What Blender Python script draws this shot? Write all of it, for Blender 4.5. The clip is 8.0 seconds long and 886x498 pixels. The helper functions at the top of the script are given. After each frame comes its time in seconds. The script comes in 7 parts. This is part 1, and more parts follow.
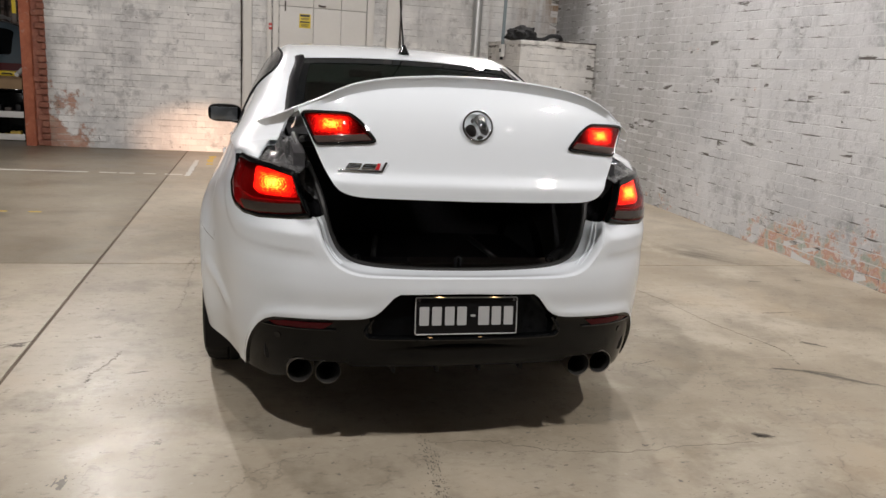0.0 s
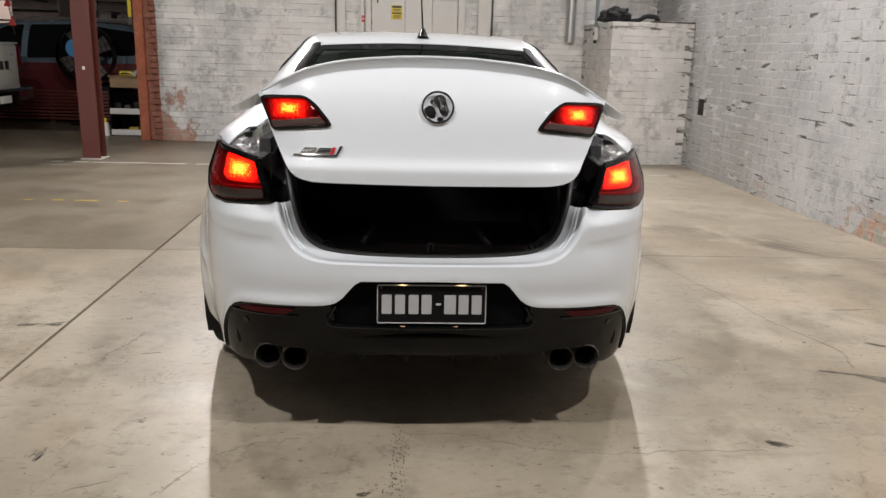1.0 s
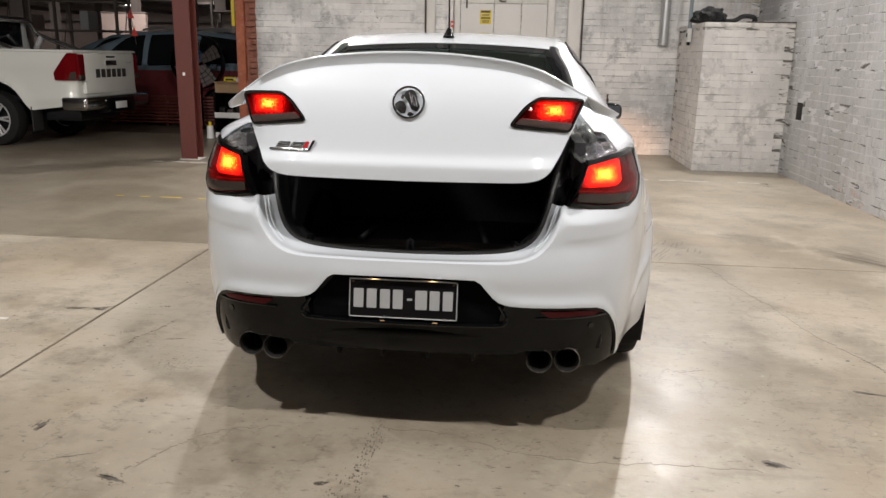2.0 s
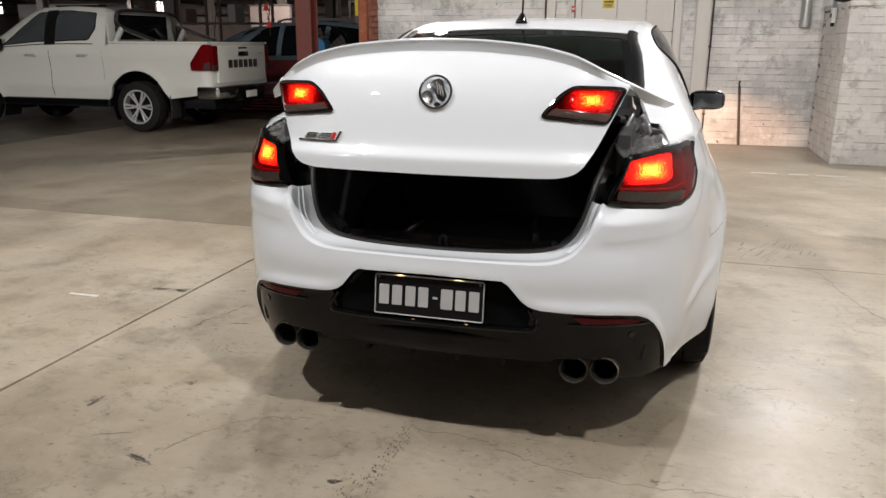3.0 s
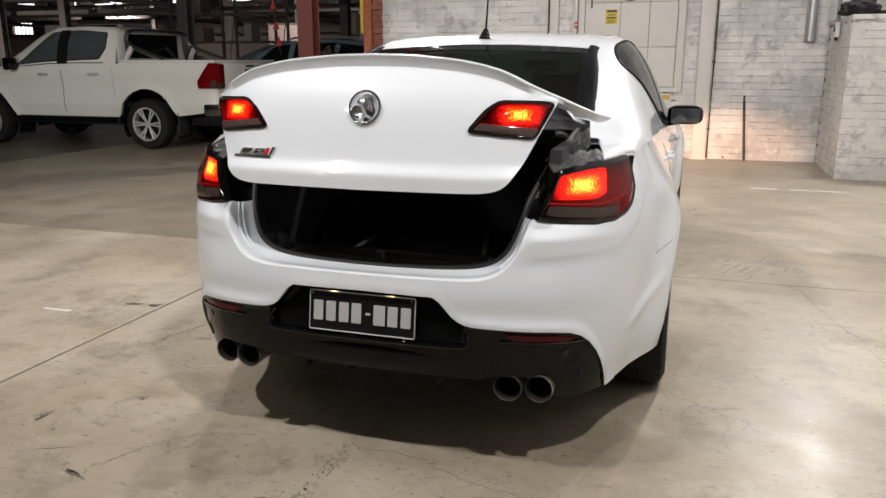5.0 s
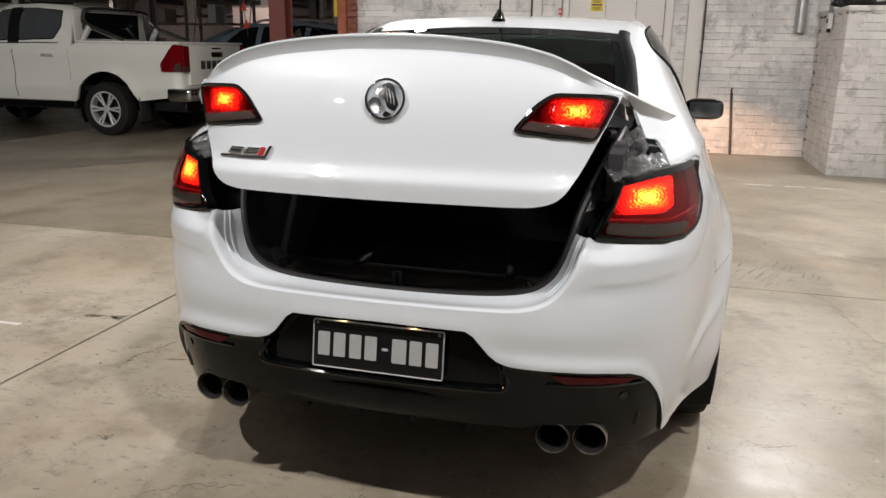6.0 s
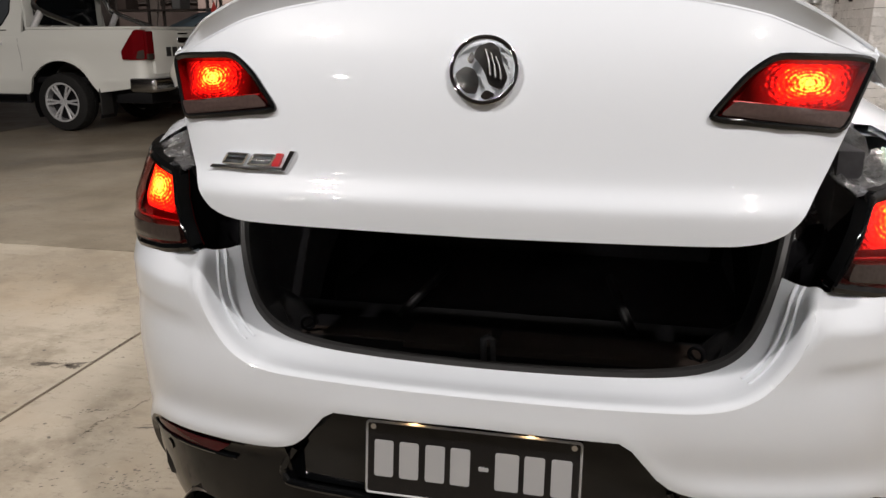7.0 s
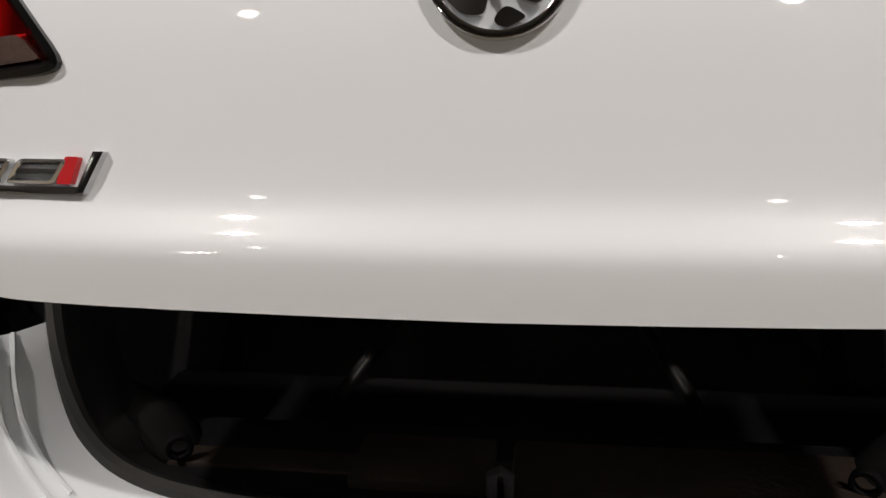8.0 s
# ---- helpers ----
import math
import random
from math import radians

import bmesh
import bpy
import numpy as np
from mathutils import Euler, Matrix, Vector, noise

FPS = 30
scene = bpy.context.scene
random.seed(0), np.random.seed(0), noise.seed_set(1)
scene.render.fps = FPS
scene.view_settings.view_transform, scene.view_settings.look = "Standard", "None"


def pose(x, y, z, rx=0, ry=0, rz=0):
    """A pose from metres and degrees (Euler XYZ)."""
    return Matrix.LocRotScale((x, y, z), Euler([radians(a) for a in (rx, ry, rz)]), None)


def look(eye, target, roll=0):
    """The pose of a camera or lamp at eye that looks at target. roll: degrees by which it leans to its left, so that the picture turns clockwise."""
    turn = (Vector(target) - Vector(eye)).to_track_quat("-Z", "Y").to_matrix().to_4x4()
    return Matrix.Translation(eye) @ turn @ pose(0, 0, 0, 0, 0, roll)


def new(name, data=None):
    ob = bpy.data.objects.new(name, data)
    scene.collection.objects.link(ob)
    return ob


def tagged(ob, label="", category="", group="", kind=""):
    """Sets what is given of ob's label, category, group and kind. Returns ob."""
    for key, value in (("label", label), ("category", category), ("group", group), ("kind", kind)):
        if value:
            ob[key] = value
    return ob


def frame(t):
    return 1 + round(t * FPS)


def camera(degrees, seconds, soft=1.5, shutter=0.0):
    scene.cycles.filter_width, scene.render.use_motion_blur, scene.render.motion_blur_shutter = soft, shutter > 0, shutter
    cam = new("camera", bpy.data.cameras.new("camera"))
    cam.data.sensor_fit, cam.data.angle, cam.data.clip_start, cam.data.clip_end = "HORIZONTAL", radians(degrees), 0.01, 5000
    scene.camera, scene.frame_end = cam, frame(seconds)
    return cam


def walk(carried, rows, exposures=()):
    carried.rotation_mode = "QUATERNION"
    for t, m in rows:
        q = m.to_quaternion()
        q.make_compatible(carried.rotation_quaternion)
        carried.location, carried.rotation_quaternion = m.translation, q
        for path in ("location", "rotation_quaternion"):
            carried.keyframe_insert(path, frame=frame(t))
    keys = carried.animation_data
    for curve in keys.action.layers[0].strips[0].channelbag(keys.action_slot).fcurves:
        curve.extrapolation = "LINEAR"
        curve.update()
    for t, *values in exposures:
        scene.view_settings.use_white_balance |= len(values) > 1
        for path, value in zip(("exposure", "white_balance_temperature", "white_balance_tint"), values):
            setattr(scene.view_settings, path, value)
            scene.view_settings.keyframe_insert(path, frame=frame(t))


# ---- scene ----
cam = camera(60.4, 8.0)
PATH = [
    (0, (-0.703, -2.466, 1.372), (-0.24, -0.575, 0.912), 3.7),
    (0.5, (-0.416, -2.492, 1.355), (-0.068, -0.578, 0.89), 2.9),
    (1, (-0.13, -2.463, 1.362), (-0.002, -0.53, 0.863), 1.7),
    (1.2, (-0.029, -2.477, 1.349), (0.019, -0.539, 0.858), 1.7),
    (2.3, (0.477, -2.415, 1.334), (0.228, -0.492, 0.843), 1.5),
    (2.5, (0.544, -2.344, 1.339), (0.238, -0.435, 0.828), 1.9),
    (3, (0.688, -2.263, 1.337), (0.161, -0.406, 0.814), 0.3),
    (3.5, (0.86, -2.25, 1.334), (0.223, -0.443, 0.76), 0.3),
    (4, (0.946, -2.223, 1.326), (0.335, -0.399, 0.776), 0.4),
    (4.5, (0.98, -2.204, 1.337), (0.384, -0.36, 0.844), -0.1),
    (4.7, (0.98, -2.196, 1.336), (0.386, -0.347, 0.861), -0.1),
    (5.8, (0.744, -1.907, 1.319), (0.206, -0.052, 0.8), 1.1),
    (6, (0.655, -1.805, 1.319), (0.159, 0.064, 0.806), 0.9),
    (6.5, (0.45, -1.485, 1.276), (0.026, 0.395, 0.743), -0.4),
    (7, (0.209, -1.132, 1.245), (-0.218, 0.744, 0.698), -0.2),
    (7.5, (0.076, -0.820, 1.185), (-0.202, 1.076, 0.613), -1.5),
    (7.8, (0.037, -0.649, 1.155), (-0.176, 1.259, 0.593), -1.7),
    (8, (0.041, -0.529, 1.150), (-0.222, 1.370, 0.580), -1.3),
]
EXPOSURE = [(0.0, 0.0, 6600, 13), (1.0, 0.08, 6600, 13), (2.5, 0.22, 6600, 13), (4.5, 0.22, 6600, 13), (6.0, 0.15, 6600, 13), (7.0, 0.12, 6700, 15), (7.5, 0.13, 7050, 15), (8.0, -0.10, 7050, 15)]
walk(cam, [(t, look(eye, target, roll)) for t, eye, target, roll in PATH], EXPOSURE)

# ---------------------------------------------------------------- light
world = bpy.data.worlds.new("hall_air")
world.use_nodes = True
scene.world = world
world.node_tree.nodes["Background"].inputs[0].default_value = (0.75, 0.85, 1.0, 1)
world.node_tree.nodes["Background"].inputs[1].default_value = 0.05


def area_lamp(name, eye, target, sx, sy, watts, colour=(1.0, 0.95, 0.86), spread=180):
    d = bpy.data.lights.new(name, "AREA")
    d.shape, d.size, d.size_y, d.energy, d.color = "RECTANGLE", sx, sy, watts, colour
    d.spread = radians(spread)
    ob = new(name, d)
    ob.matrix_world = look(eye, target)
    return ob


def spot_lamp(name, eye, target, watts, degrees, colour, size=0.03):
    d = bpy.data.lights.new(name, "SPOT")
    d.energy, d.spot_size, d.spot_blend, d.color, d.shadow_soft_size = watts, radians(degrees), 0.5, colour, size
    ob = new(name, d)
    ob.matrix_world = look(eye, target)
    return ob


# eight flood lamps over the bay, in four rows along the car
FLOODS = [((-2.75, 8.0, 4.45), (-0.7, 1.5, 0), 112), ((2.7, 8.0, 4.45), (0.7, 1.5, 0), 112),
          ((-2.1, 2.9, 4.7), (-1.8, 2.3, 0), 55), ((2.1, 2.9, 4.7), (1.8, 2.3, 0), 55),
          ((-2.1, -1.8, 4.7), (-0.9, 5.5, 0.5), 142), ((2.1, -1.8, 4.7), (0.9, 5.5, 0.5), 142),
          ((-2.98, -5.1, 4.7), (-1.2, 6.0, 1.0), 7), ((2.4, -5.1, 4.7), (1.2, 6.0, 1.0), 7)]
for eye, target, watts in FLOODS:
    area_lamp("flood_light", eye, target, 0.17, 0.17, watts, (1.0, 0.97, 0.93), 136 if eye[1] > 5 else 180).data.shape = "DISK"
# dimmer fill lamps, added out of view to brighten the pickup and the long hall
HALL = [((-5.6, -9.0, 3.4), (-8.0, 8.0, 1.2), 118), ((-11.0, 21.0, 5.4), (-13.0, 24.0, 0), 420), ((-22.0, 12.0, 5.4), (-23.0, 14.0, 0), 1100),
        ((-30.0, 33.0, 3.6), (-31.0, 36.0, 4.6), 500), ((-13.0, 33.0, 3.6), (-13.0, 36.0, 4.6), 260)]
for eye, target, watts in HALL:
    area_lamp("hall_light", eye, target, 1.2, 0.25, watts, (1.0, 0.97, 0.93), 80 if eye[1] < 0 else 130)
# head lamps and plate lamps of the car
for sx in (-1, 1):
    beam = spot_lamp("head_light", (0.66 * sx, 4.97, 0.66), (1.45 * sx, 9.0, 0.18), 600, 17, (1.0, 0.60, 0.38))
    beam.data.spot_blend = 0.9
    beam.matrix_world = beam.matrix_world @ Matrix.Diagonal((1.9, 1, 1, 1))
    spot_lamp("plate_light", (0.1 * sx, 0.004, 0.607), (0.1 * sx, -0.012, 0.5), 0.15, 150, (1.0, 0.62, 0.3), 0.01)


# ---------------------------------------------------------------- materials
def nodes_of(name):
    m = bpy.data.materials.new(name)
    m.use_nodes = True
    nt = m.node_tree
    return m, nt, nt.nodes["Principled BSDF"]


def add(nt, kind, **values):
    n = nt.nodes.new(kind)
    for k, v in values.items():
        n.inputs[k.replace("_", " ")].default_value = v
    return n


def noise_tex(nt, vec, scale, detail=4.0, rough=0.55):
    n = add(nt, "ShaderNodeTexNoise", Scale=scale, Detail=detail, Roughness=rough)
    nt.links.new(vec, n.inputs["Vector"])
    return n.outputs["Fac"]


def ramp(nt, fac, *stops):
    n = nt.nodes.new("ShaderNodeValToRGB")
    while len(n.color_ramp.elements) < len(stops):
        n.color_ramp.elements.new(0.5)
    for e, (p, c) in zip(n.color_ramp.elements, stops):
        e.position = p
        e.color = (*c, 1) if isinstance(c, tuple) else (c, c, c, 1)
    nt.links.new(fac, n.inputs["Fac"])
    return n.outputs["Color"]


def mix(nt, fac, a, b, blend="MIX"):
    n = nt.nodes.new("ShaderNodeMix")
    n.data_type, n.blend_type = "RGBA", blend
    for sock, v in ((n.inputs["Factor"], fac), (n.inputs[6], a), (n.inputs[7], b)):
        if isinstance(v, (int, float)):
            sock.default_value = v if sock.type == "VALUE" else (v, v, v, 1)
        elif isinstance(v, tuple):
            sock.default_value = (*v, 1)
        else:
            nt.links.new(v, sock)
    return n.outputs[2]


def maths(nt, op, a, b=0.0, clamp=False):
    n = nt.nodes.new("ShaderNodeMath")
    n.operation, n.use_clamp = op, clamp
    for sock, v in ((n.inputs[0], a), (n.inputs[1], b)):
        if isinstance(v, (int, float)):
            sock.default_value = v
        else:
            nt.links.new(v, sock)
    return n.outputs[0]


def bump(nt, bsdf, height, strength=0.3, distance=0.01):
    n = add(nt, "ShaderNodeBump", Strength=strength, Distance=distance)
    nt.links.new(height, n.inputs["Height"])
    nt.links.new(n.outputs["Normal"], bsdf.inputs["Normal"])


def position(nt):
    return nt.nodes.new("ShaderNodeNewGeometry").outputs["Position"]


def plain(name, colour, rough=0.5, metal=0.0, vary=0.12, scale=8.0, relief=0.0, coat=0.0, spec=0.5):
    """A surface with grain and soft blotches in its colour and gloss."""
    m, nt, b = nodes_of(name)
    p = position(nt)
    f, g = noise_tex(nt, p, scale), noise_tex(nt, p, scale * 11, 3)
    lo, hi = tuple(c * (1 - vary) for c in colour), tuple(min(1, c * (1 + vary)) for c in colour)
    col = mix(nt, maths(nt, "ADD", maths(nt, "MULTIPLY", f, 0.7), maths(nt, "MULTIPLY", g, 0.3)), lo, hi)
    nt.links.new(col, b.inputs["Base Color"])
    r = maths(nt, "ADD", maths(nt, "MULTIPLY", g, rough * 0.35), rough * 0.8, True)
    nt.links.new(r, b.inputs["Roughness"])
    b.inputs["Metallic"].default_value = metal
    b.inputs["Specular IOR Level"].default_value = spec
    b.inputs["Coat Weight"].default_value = coat
    b.inputs["Coat Roughness"].default_value = 0.03
    if relief:
        bump(nt, b, g, 0.5, relief)
    return m


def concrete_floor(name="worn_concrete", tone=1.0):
    """Old trowelled slab: brown clouds, dark smears, pale worn trails and many fine marks."""
    m, nt, b = nodes_of(name)
    p = position(nt)

    def stretched(sx, sy, turn, scale, detail, rough):
        st = nt.nodes.new("ShaderNodeMapping")
        st.inputs["Scale"].default_value = (sx, sy, 1.0)
        st.inputs["Rotation"].default_value = (0, 0, turn)
        nt.links.new(p, st.inputs[0])
        return noise_tex(nt, st.outputs[0], scale, detail, rough)

    big, mid, fine = noise_tex(nt, p, 0.5, 7, 0.62), noise_tex(nt, p, 2.6, 9, 0.68), noise_tex(nt, p, 60, 4)
    col = ramp(nt, big, (0.36, (0.26, 0.215, 0.155)), (0.5, (0.37, 0.322, 0.25)), (0.64, (0.47, 0.42, 0.338)))
    col = mix(nt, ramp(nt, mid, (0.37, 0.7), (0.50, 0.0)), col, (0.215, 0.18, 0.132))
    pale = noise_tex(nt, p, 1.3, 9, 0.72)
    col = mix(nt, ramp(nt, pale, (0.54, 0.0), (0.66, 0.6)), col, (0.53, 0.485, 0.395))
    smear = stretched(0.55, 2.8, 0.18, 2.2, 10, 0.74)
    col = mix(nt, ramp(nt, smear, (0.55, 0.0), (0.72, 0.5)), col, (0.20, 0.165, 0.122))
    trail = stretched(0.35, 4.5, -0.5, 2.4, 9, 0.7)
    col = mix(nt, ramp(nt, trail, (0.60, 0.0), (0.74, 0.35)), col, (0.54, 0.50, 0.42))
    grit = stretched(1.0, 2.6, 0.1, 11, 8, 0.8)
    col = mix(nt, ramp(nt, grit, (0.565, 0.0), (0.66, 0.85)), col, (0.13, 0.112, 0.09))
    rust = noise_tex(nt, p, 0.9, 6, 0.65)
    col = mix(nt, ramp(nt, rust, (0.54, 0.0), (0.72, 0.4)), col, (0.43, 0.32, 0.20))
    specks = noise_tex(nt, p, 26, 3, 0.5)
    col = mix(nt, ramp(nt, specks, (0.695, 0.0), (0.73, 0.85)), col, (0.08, 0.075, 0.07))
    flecks = noise_tex(nt, p, 34, 2, 0.5)
    col = mix(nt, ramp(nt, flecks, (0.70, 0.0), (0.76, 0.3)), col, (0.58, 0.55, 0.48))
    hair = noise_tex(nt, p, 1.7, 5, 0.6)
    vein = ramp(nt, maths(nt, "ABSOLUTE", maths(nt, "SUBTRACT", hair, 0.5)), (0.0, 0.55), (0.006, 0.0))
    col = mix(nt, maths(nt, "MULTIPLY", vein, ramp(nt, pale, (0.45, 1.0), (0.55, 0.0))), col, (0.14, 0.12, 0.095))
    col = mix(nt, maths(nt, "MULTIPLY", fine, 0.25), col, (0.34, 0.315, 0.265))
    # a tone below 1 puts dimmer light into the slab's colour
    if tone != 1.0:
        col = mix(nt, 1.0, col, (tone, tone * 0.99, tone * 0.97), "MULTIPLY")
    nt.links.new(col, b.inputs["Base Color"])
    r = maths(nt, "ADD", maths(nt, "MULTIPLY", mid, 0.40), maths(nt, "MULTIPLY", pale, 0.24))
    nt.links.new(maths(nt, "ADD", r, 0.06), b.inputs["Roughness"])
    b.inputs["Specular IOR Level"].default_value = 0.22
    bump(nt, b, maths(nt, "ADD", maths(nt, "MULTIPLY", fine, 0.7), maths(nt, "MULTIPLY", mid, 1.6)), 0.18, 0.004)
    return m


def painted_brick(name, peel, paint, grey, side):
    """Old white paint on brick: grey clouds, streaks, chips and bare red patches."""
    m, nt, b = nodes_of(name)
    p = position(nt)
    sep = nt.nodes.new("ShaderNodeSeparateXYZ")
    nt.links.new(p, sep.inputs[0])
    X, Yv, Z = sep.outputs["X"], sep.outputs["Y"], sep.outputs["Z"]

    def stretched(scale, vec, detail, rough):
        st = nt.nodes.new("ShaderNodeMapping")
        st.inputs["Scale"].default_value = vec
        nt.links.new(p, st.inputs[0])
        return noise_tex(nt, st.outputs[0], scale, detail, rough)

    big, mid, fine = noise_tex(nt, p, 0.9, 7, 0.65), noise_tex(nt, p, 4.5, 9, 0.72), noise_tex(nt, p, 60, 4)
    col = mix(nt, ramp(nt, big, (0.38, 0.0), (0.58, 1.0)), grey, paint)
    # brick by brick, some lighter and some greyer
    geo = nt.nodes.new("ShaderNodeNewGeometry")
    info = nt.nodes.new("ShaderNodeObjectInfo")
    rnd = maths(nt, "FRACT", maths(nt, "ADD", geo.outputs["Random Per Island"], info.outputs["Random"]))
    col = mix(nt, maths(nt, "MULTIPLY", rnd, 0.10 if side else 0.28), col, tuple(c * 0.68 for c in grey))
    col = mix(nt, ramp(nt, mid, (0.36, 0.75), (0.47, 0.0)), col, tuple(c * 0.66 for c in grey))
    col = mix(nt, ramp(nt, noise_tex(nt, p, 11, 7, 0.72), (0.57, 0.0), (0.67, 0.75)), col, tuple(min(0.85, c * 1.12) for c in paint))
    run = stretched(1.6, (3.0, 3.0, 0.35), 8, 0.7)
    col = mix(nt, ramp(nt, run, (0.56, 0.0), (0.72, 0.55)), col, tuple(c * 0.62 for c in grey))
    if side:
        # a smooth grey cement skim towards the corner
        skim = maths(nt, "MULTIPLY", maths(nt, "SUBTRACT", Yv, 4.4, True), ramp(nt, run, (0.38, 0.35), (0.55, 0.85)))
        col = mix(nt, skim, col, (0.37, 0.368, 0.36))
        moss = noise_tex(nt, p, 2.4, 5, 0.6)
        col = mix(nt, ramp(nt, moss, (0.765, 0.0), (0.785, 0.8)), col, (0.50, 0.30, 0.20))
    else:
        # rusty run in the corner above the plinth
        rust = maths(nt, "MULTIPLY", maths(nt, "MULTIPLY", maths(nt, "SUBTRACT", X, 2.75, True), maths(nt, "SUBTRACT", Z, 1.6, True)), ramp(nt, run, (0.40, 0.0), (0.62, 1.6)))
        col = mix(nt, rust, col, (0.27, 0.16, 0.075))
    # flaked paint with the red brick under it, mostly along the foot of the wall
    flake = noise_tex(nt, p, 3.2, 9, 0.72)
    low = maths(nt, "MULTIPLY", maths(nt, "SUBTRACT", 0.75, Z, True), 0.30 * peel)
    if side:
        # rising damp has lifted the paint along one stretch, up to knee height
        damp = ramp(nt, maths(nt, "MULTIPLY", Yv, 0.1), (0.335, 1.0), (0.375, 0.25))
        low = maths(nt, "MULTIPLY", maths(nt, "SUBTRACT", 0.50, Z, True), maths(nt, "MULTIPLY", damp, 0.62))
    else:
        near_end = maths(nt, "MULTIPLY", maths(nt, "SUBTRACT", -2.45, X, True), maths(nt, "SUBTRACT", 1.25, Z, True))
        low = maths(nt, "ADD", low, maths(nt, "MULTIPLY", near_end, 0.34))
    bare = ramp(nt, maths(nt, "ADD", flake, low), (0.645 if side else 0.70, 0.0), (0.69 if side else 0.76, 0.9))
    hue = ramp(nt, noise_tex(nt, p, 9, 5, 0.65), (0.36, (0.30, 0.35, 0.29)), (0.45, (0.42, 0.40, 0.36)), (0.51, (0.52, 0.33, 0.22)), (0.57, (0.44, 0.22, 0.17)), (0.64, (0.58, 0.50, 0.44))) if side else \
        ramp(nt, noise_tex(nt, p, 6.5, 5), (0.35, (0.36, 0.24, 0.18)), (0.52, (0.42, 0.20, 0.13)), (0.7, (0.50, 0.36, 0.28)))
    col = mix(nt, bare, col, hue)
    chips = noise_tex(nt, p, 15, 3, 0.5)
    col = mix(nt, ramp(nt, chips, (0.735, 0.0), (0.755, 0.9)), col, (0.06, 0.055, 0.05))
    nt.links.new(col, b.inputs["Base Color"])
    b.inputs["Roughness"].default_value = 0.6
    bump(nt, b, maths(nt, "ADD", maths(nt, "ADD", fine, maths(nt, "MULTIPLY", mid, 2.6)), maths(nt, "MULTIPLY", bare, -1.2)), 0.6, 0.008)
    return m


def joint_paint(name, paint, dark, amount):
    """Mortar joints filled with paint, open and dirty here and there."""
    m, nt, b = nodes_of(name)
    st = nt.nodes.new("ShaderNodeMapping")
    st.inputs["Scale"].default_value = (0.9, 0.9, 6.0)
    nt.links.new(position(nt), st.inputs[0])
    open_ = noise_tex(nt, st.outputs[0], 3.0, 6, 0.72)
    col = mix(nt, ramp(nt, open_, (amount, 0.0), (amount + 0.07, 1.0)), paint, dark)
    nt.links.new(col, b.inputs["Base Color"])
    b.inputs["Roughness"].default_value = 0.8
    return m


def bare_brick(name, a, c):
    m, nt, b = nodes_of(name)
    p = position(nt)
    col = mix(nt, ramp(nt, noise_tex(nt, p, 7, 7, 0.7), (0.35, 0.0), (0.65, 1.0)), a, c)
    col = mix(nt, ramp(nt, noise_tex(nt, p, 16, 5), (0.60, 0.0), (0.70, 0.3)), col, (0.42, 0.34, 0.30))
    nt.links.new(col, b.inputs["Base Color"])
    b.inputs["Roughness"].default_value = 0.8
    bump(nt, b, noise_tex(nt, p, 40, 5), 0.7, 0.012)
    return m


def car_paint(name, colour):
    """Clear-coated paint with a soft film of dust on it."""
    m, nt, b = nodes_of(name)
    dust = noise_tex(nt, position(nt), 0.8, 1, 0.3)
    nt.links.new(mix(nt, dust, tuple(c * 0.99 for c in colour), colour), b.inputs["Base Color"])
    b.inputs["Roughness"].default_value = 0.36
    b.inputs["Specular IOR Level"].default_value = 0.15
    b.inputs["Coat Weight"].default_value = 1.0
    b.inputs["Coat Roughness"].default_value = 0.03
    return m


def tinted_glass(name, tint, seen):
    m, nt, b = nodes_of(name)
    out = nt.nodes["Material Output"]
    clear = nt.nodes.new("ShaderNodeBsdfTransparent")
    clear.inputs[0].default_value = (*[c * seen for c in tint], 1)
    gloss = nt.nodes.new("ShaderNodeBsdfGlossy")
    gloss.inputs["Roughness"].default_value = 0.02
    face = nt.nodes.new("ShaderNodeLayerWeight")
    fres = maths(nt, "ADD", maths(nt, "MULTIPLY", maths(nt, "POWER", face.outputs["Facing"], 5.0), 0.95), 0.032)
    mx = nt.nodes.new("ShaderNodeMixShader")
    nt.links.new(fres, mx.inputs[0])
    nt.links.new(clear.outputs[0], mx.inputs[1])
    nt.links.new(gloss.outputs[0], mx.inputs[2])
    nt.links.new(mx.outputs[0], out.inputs[0])
    return m


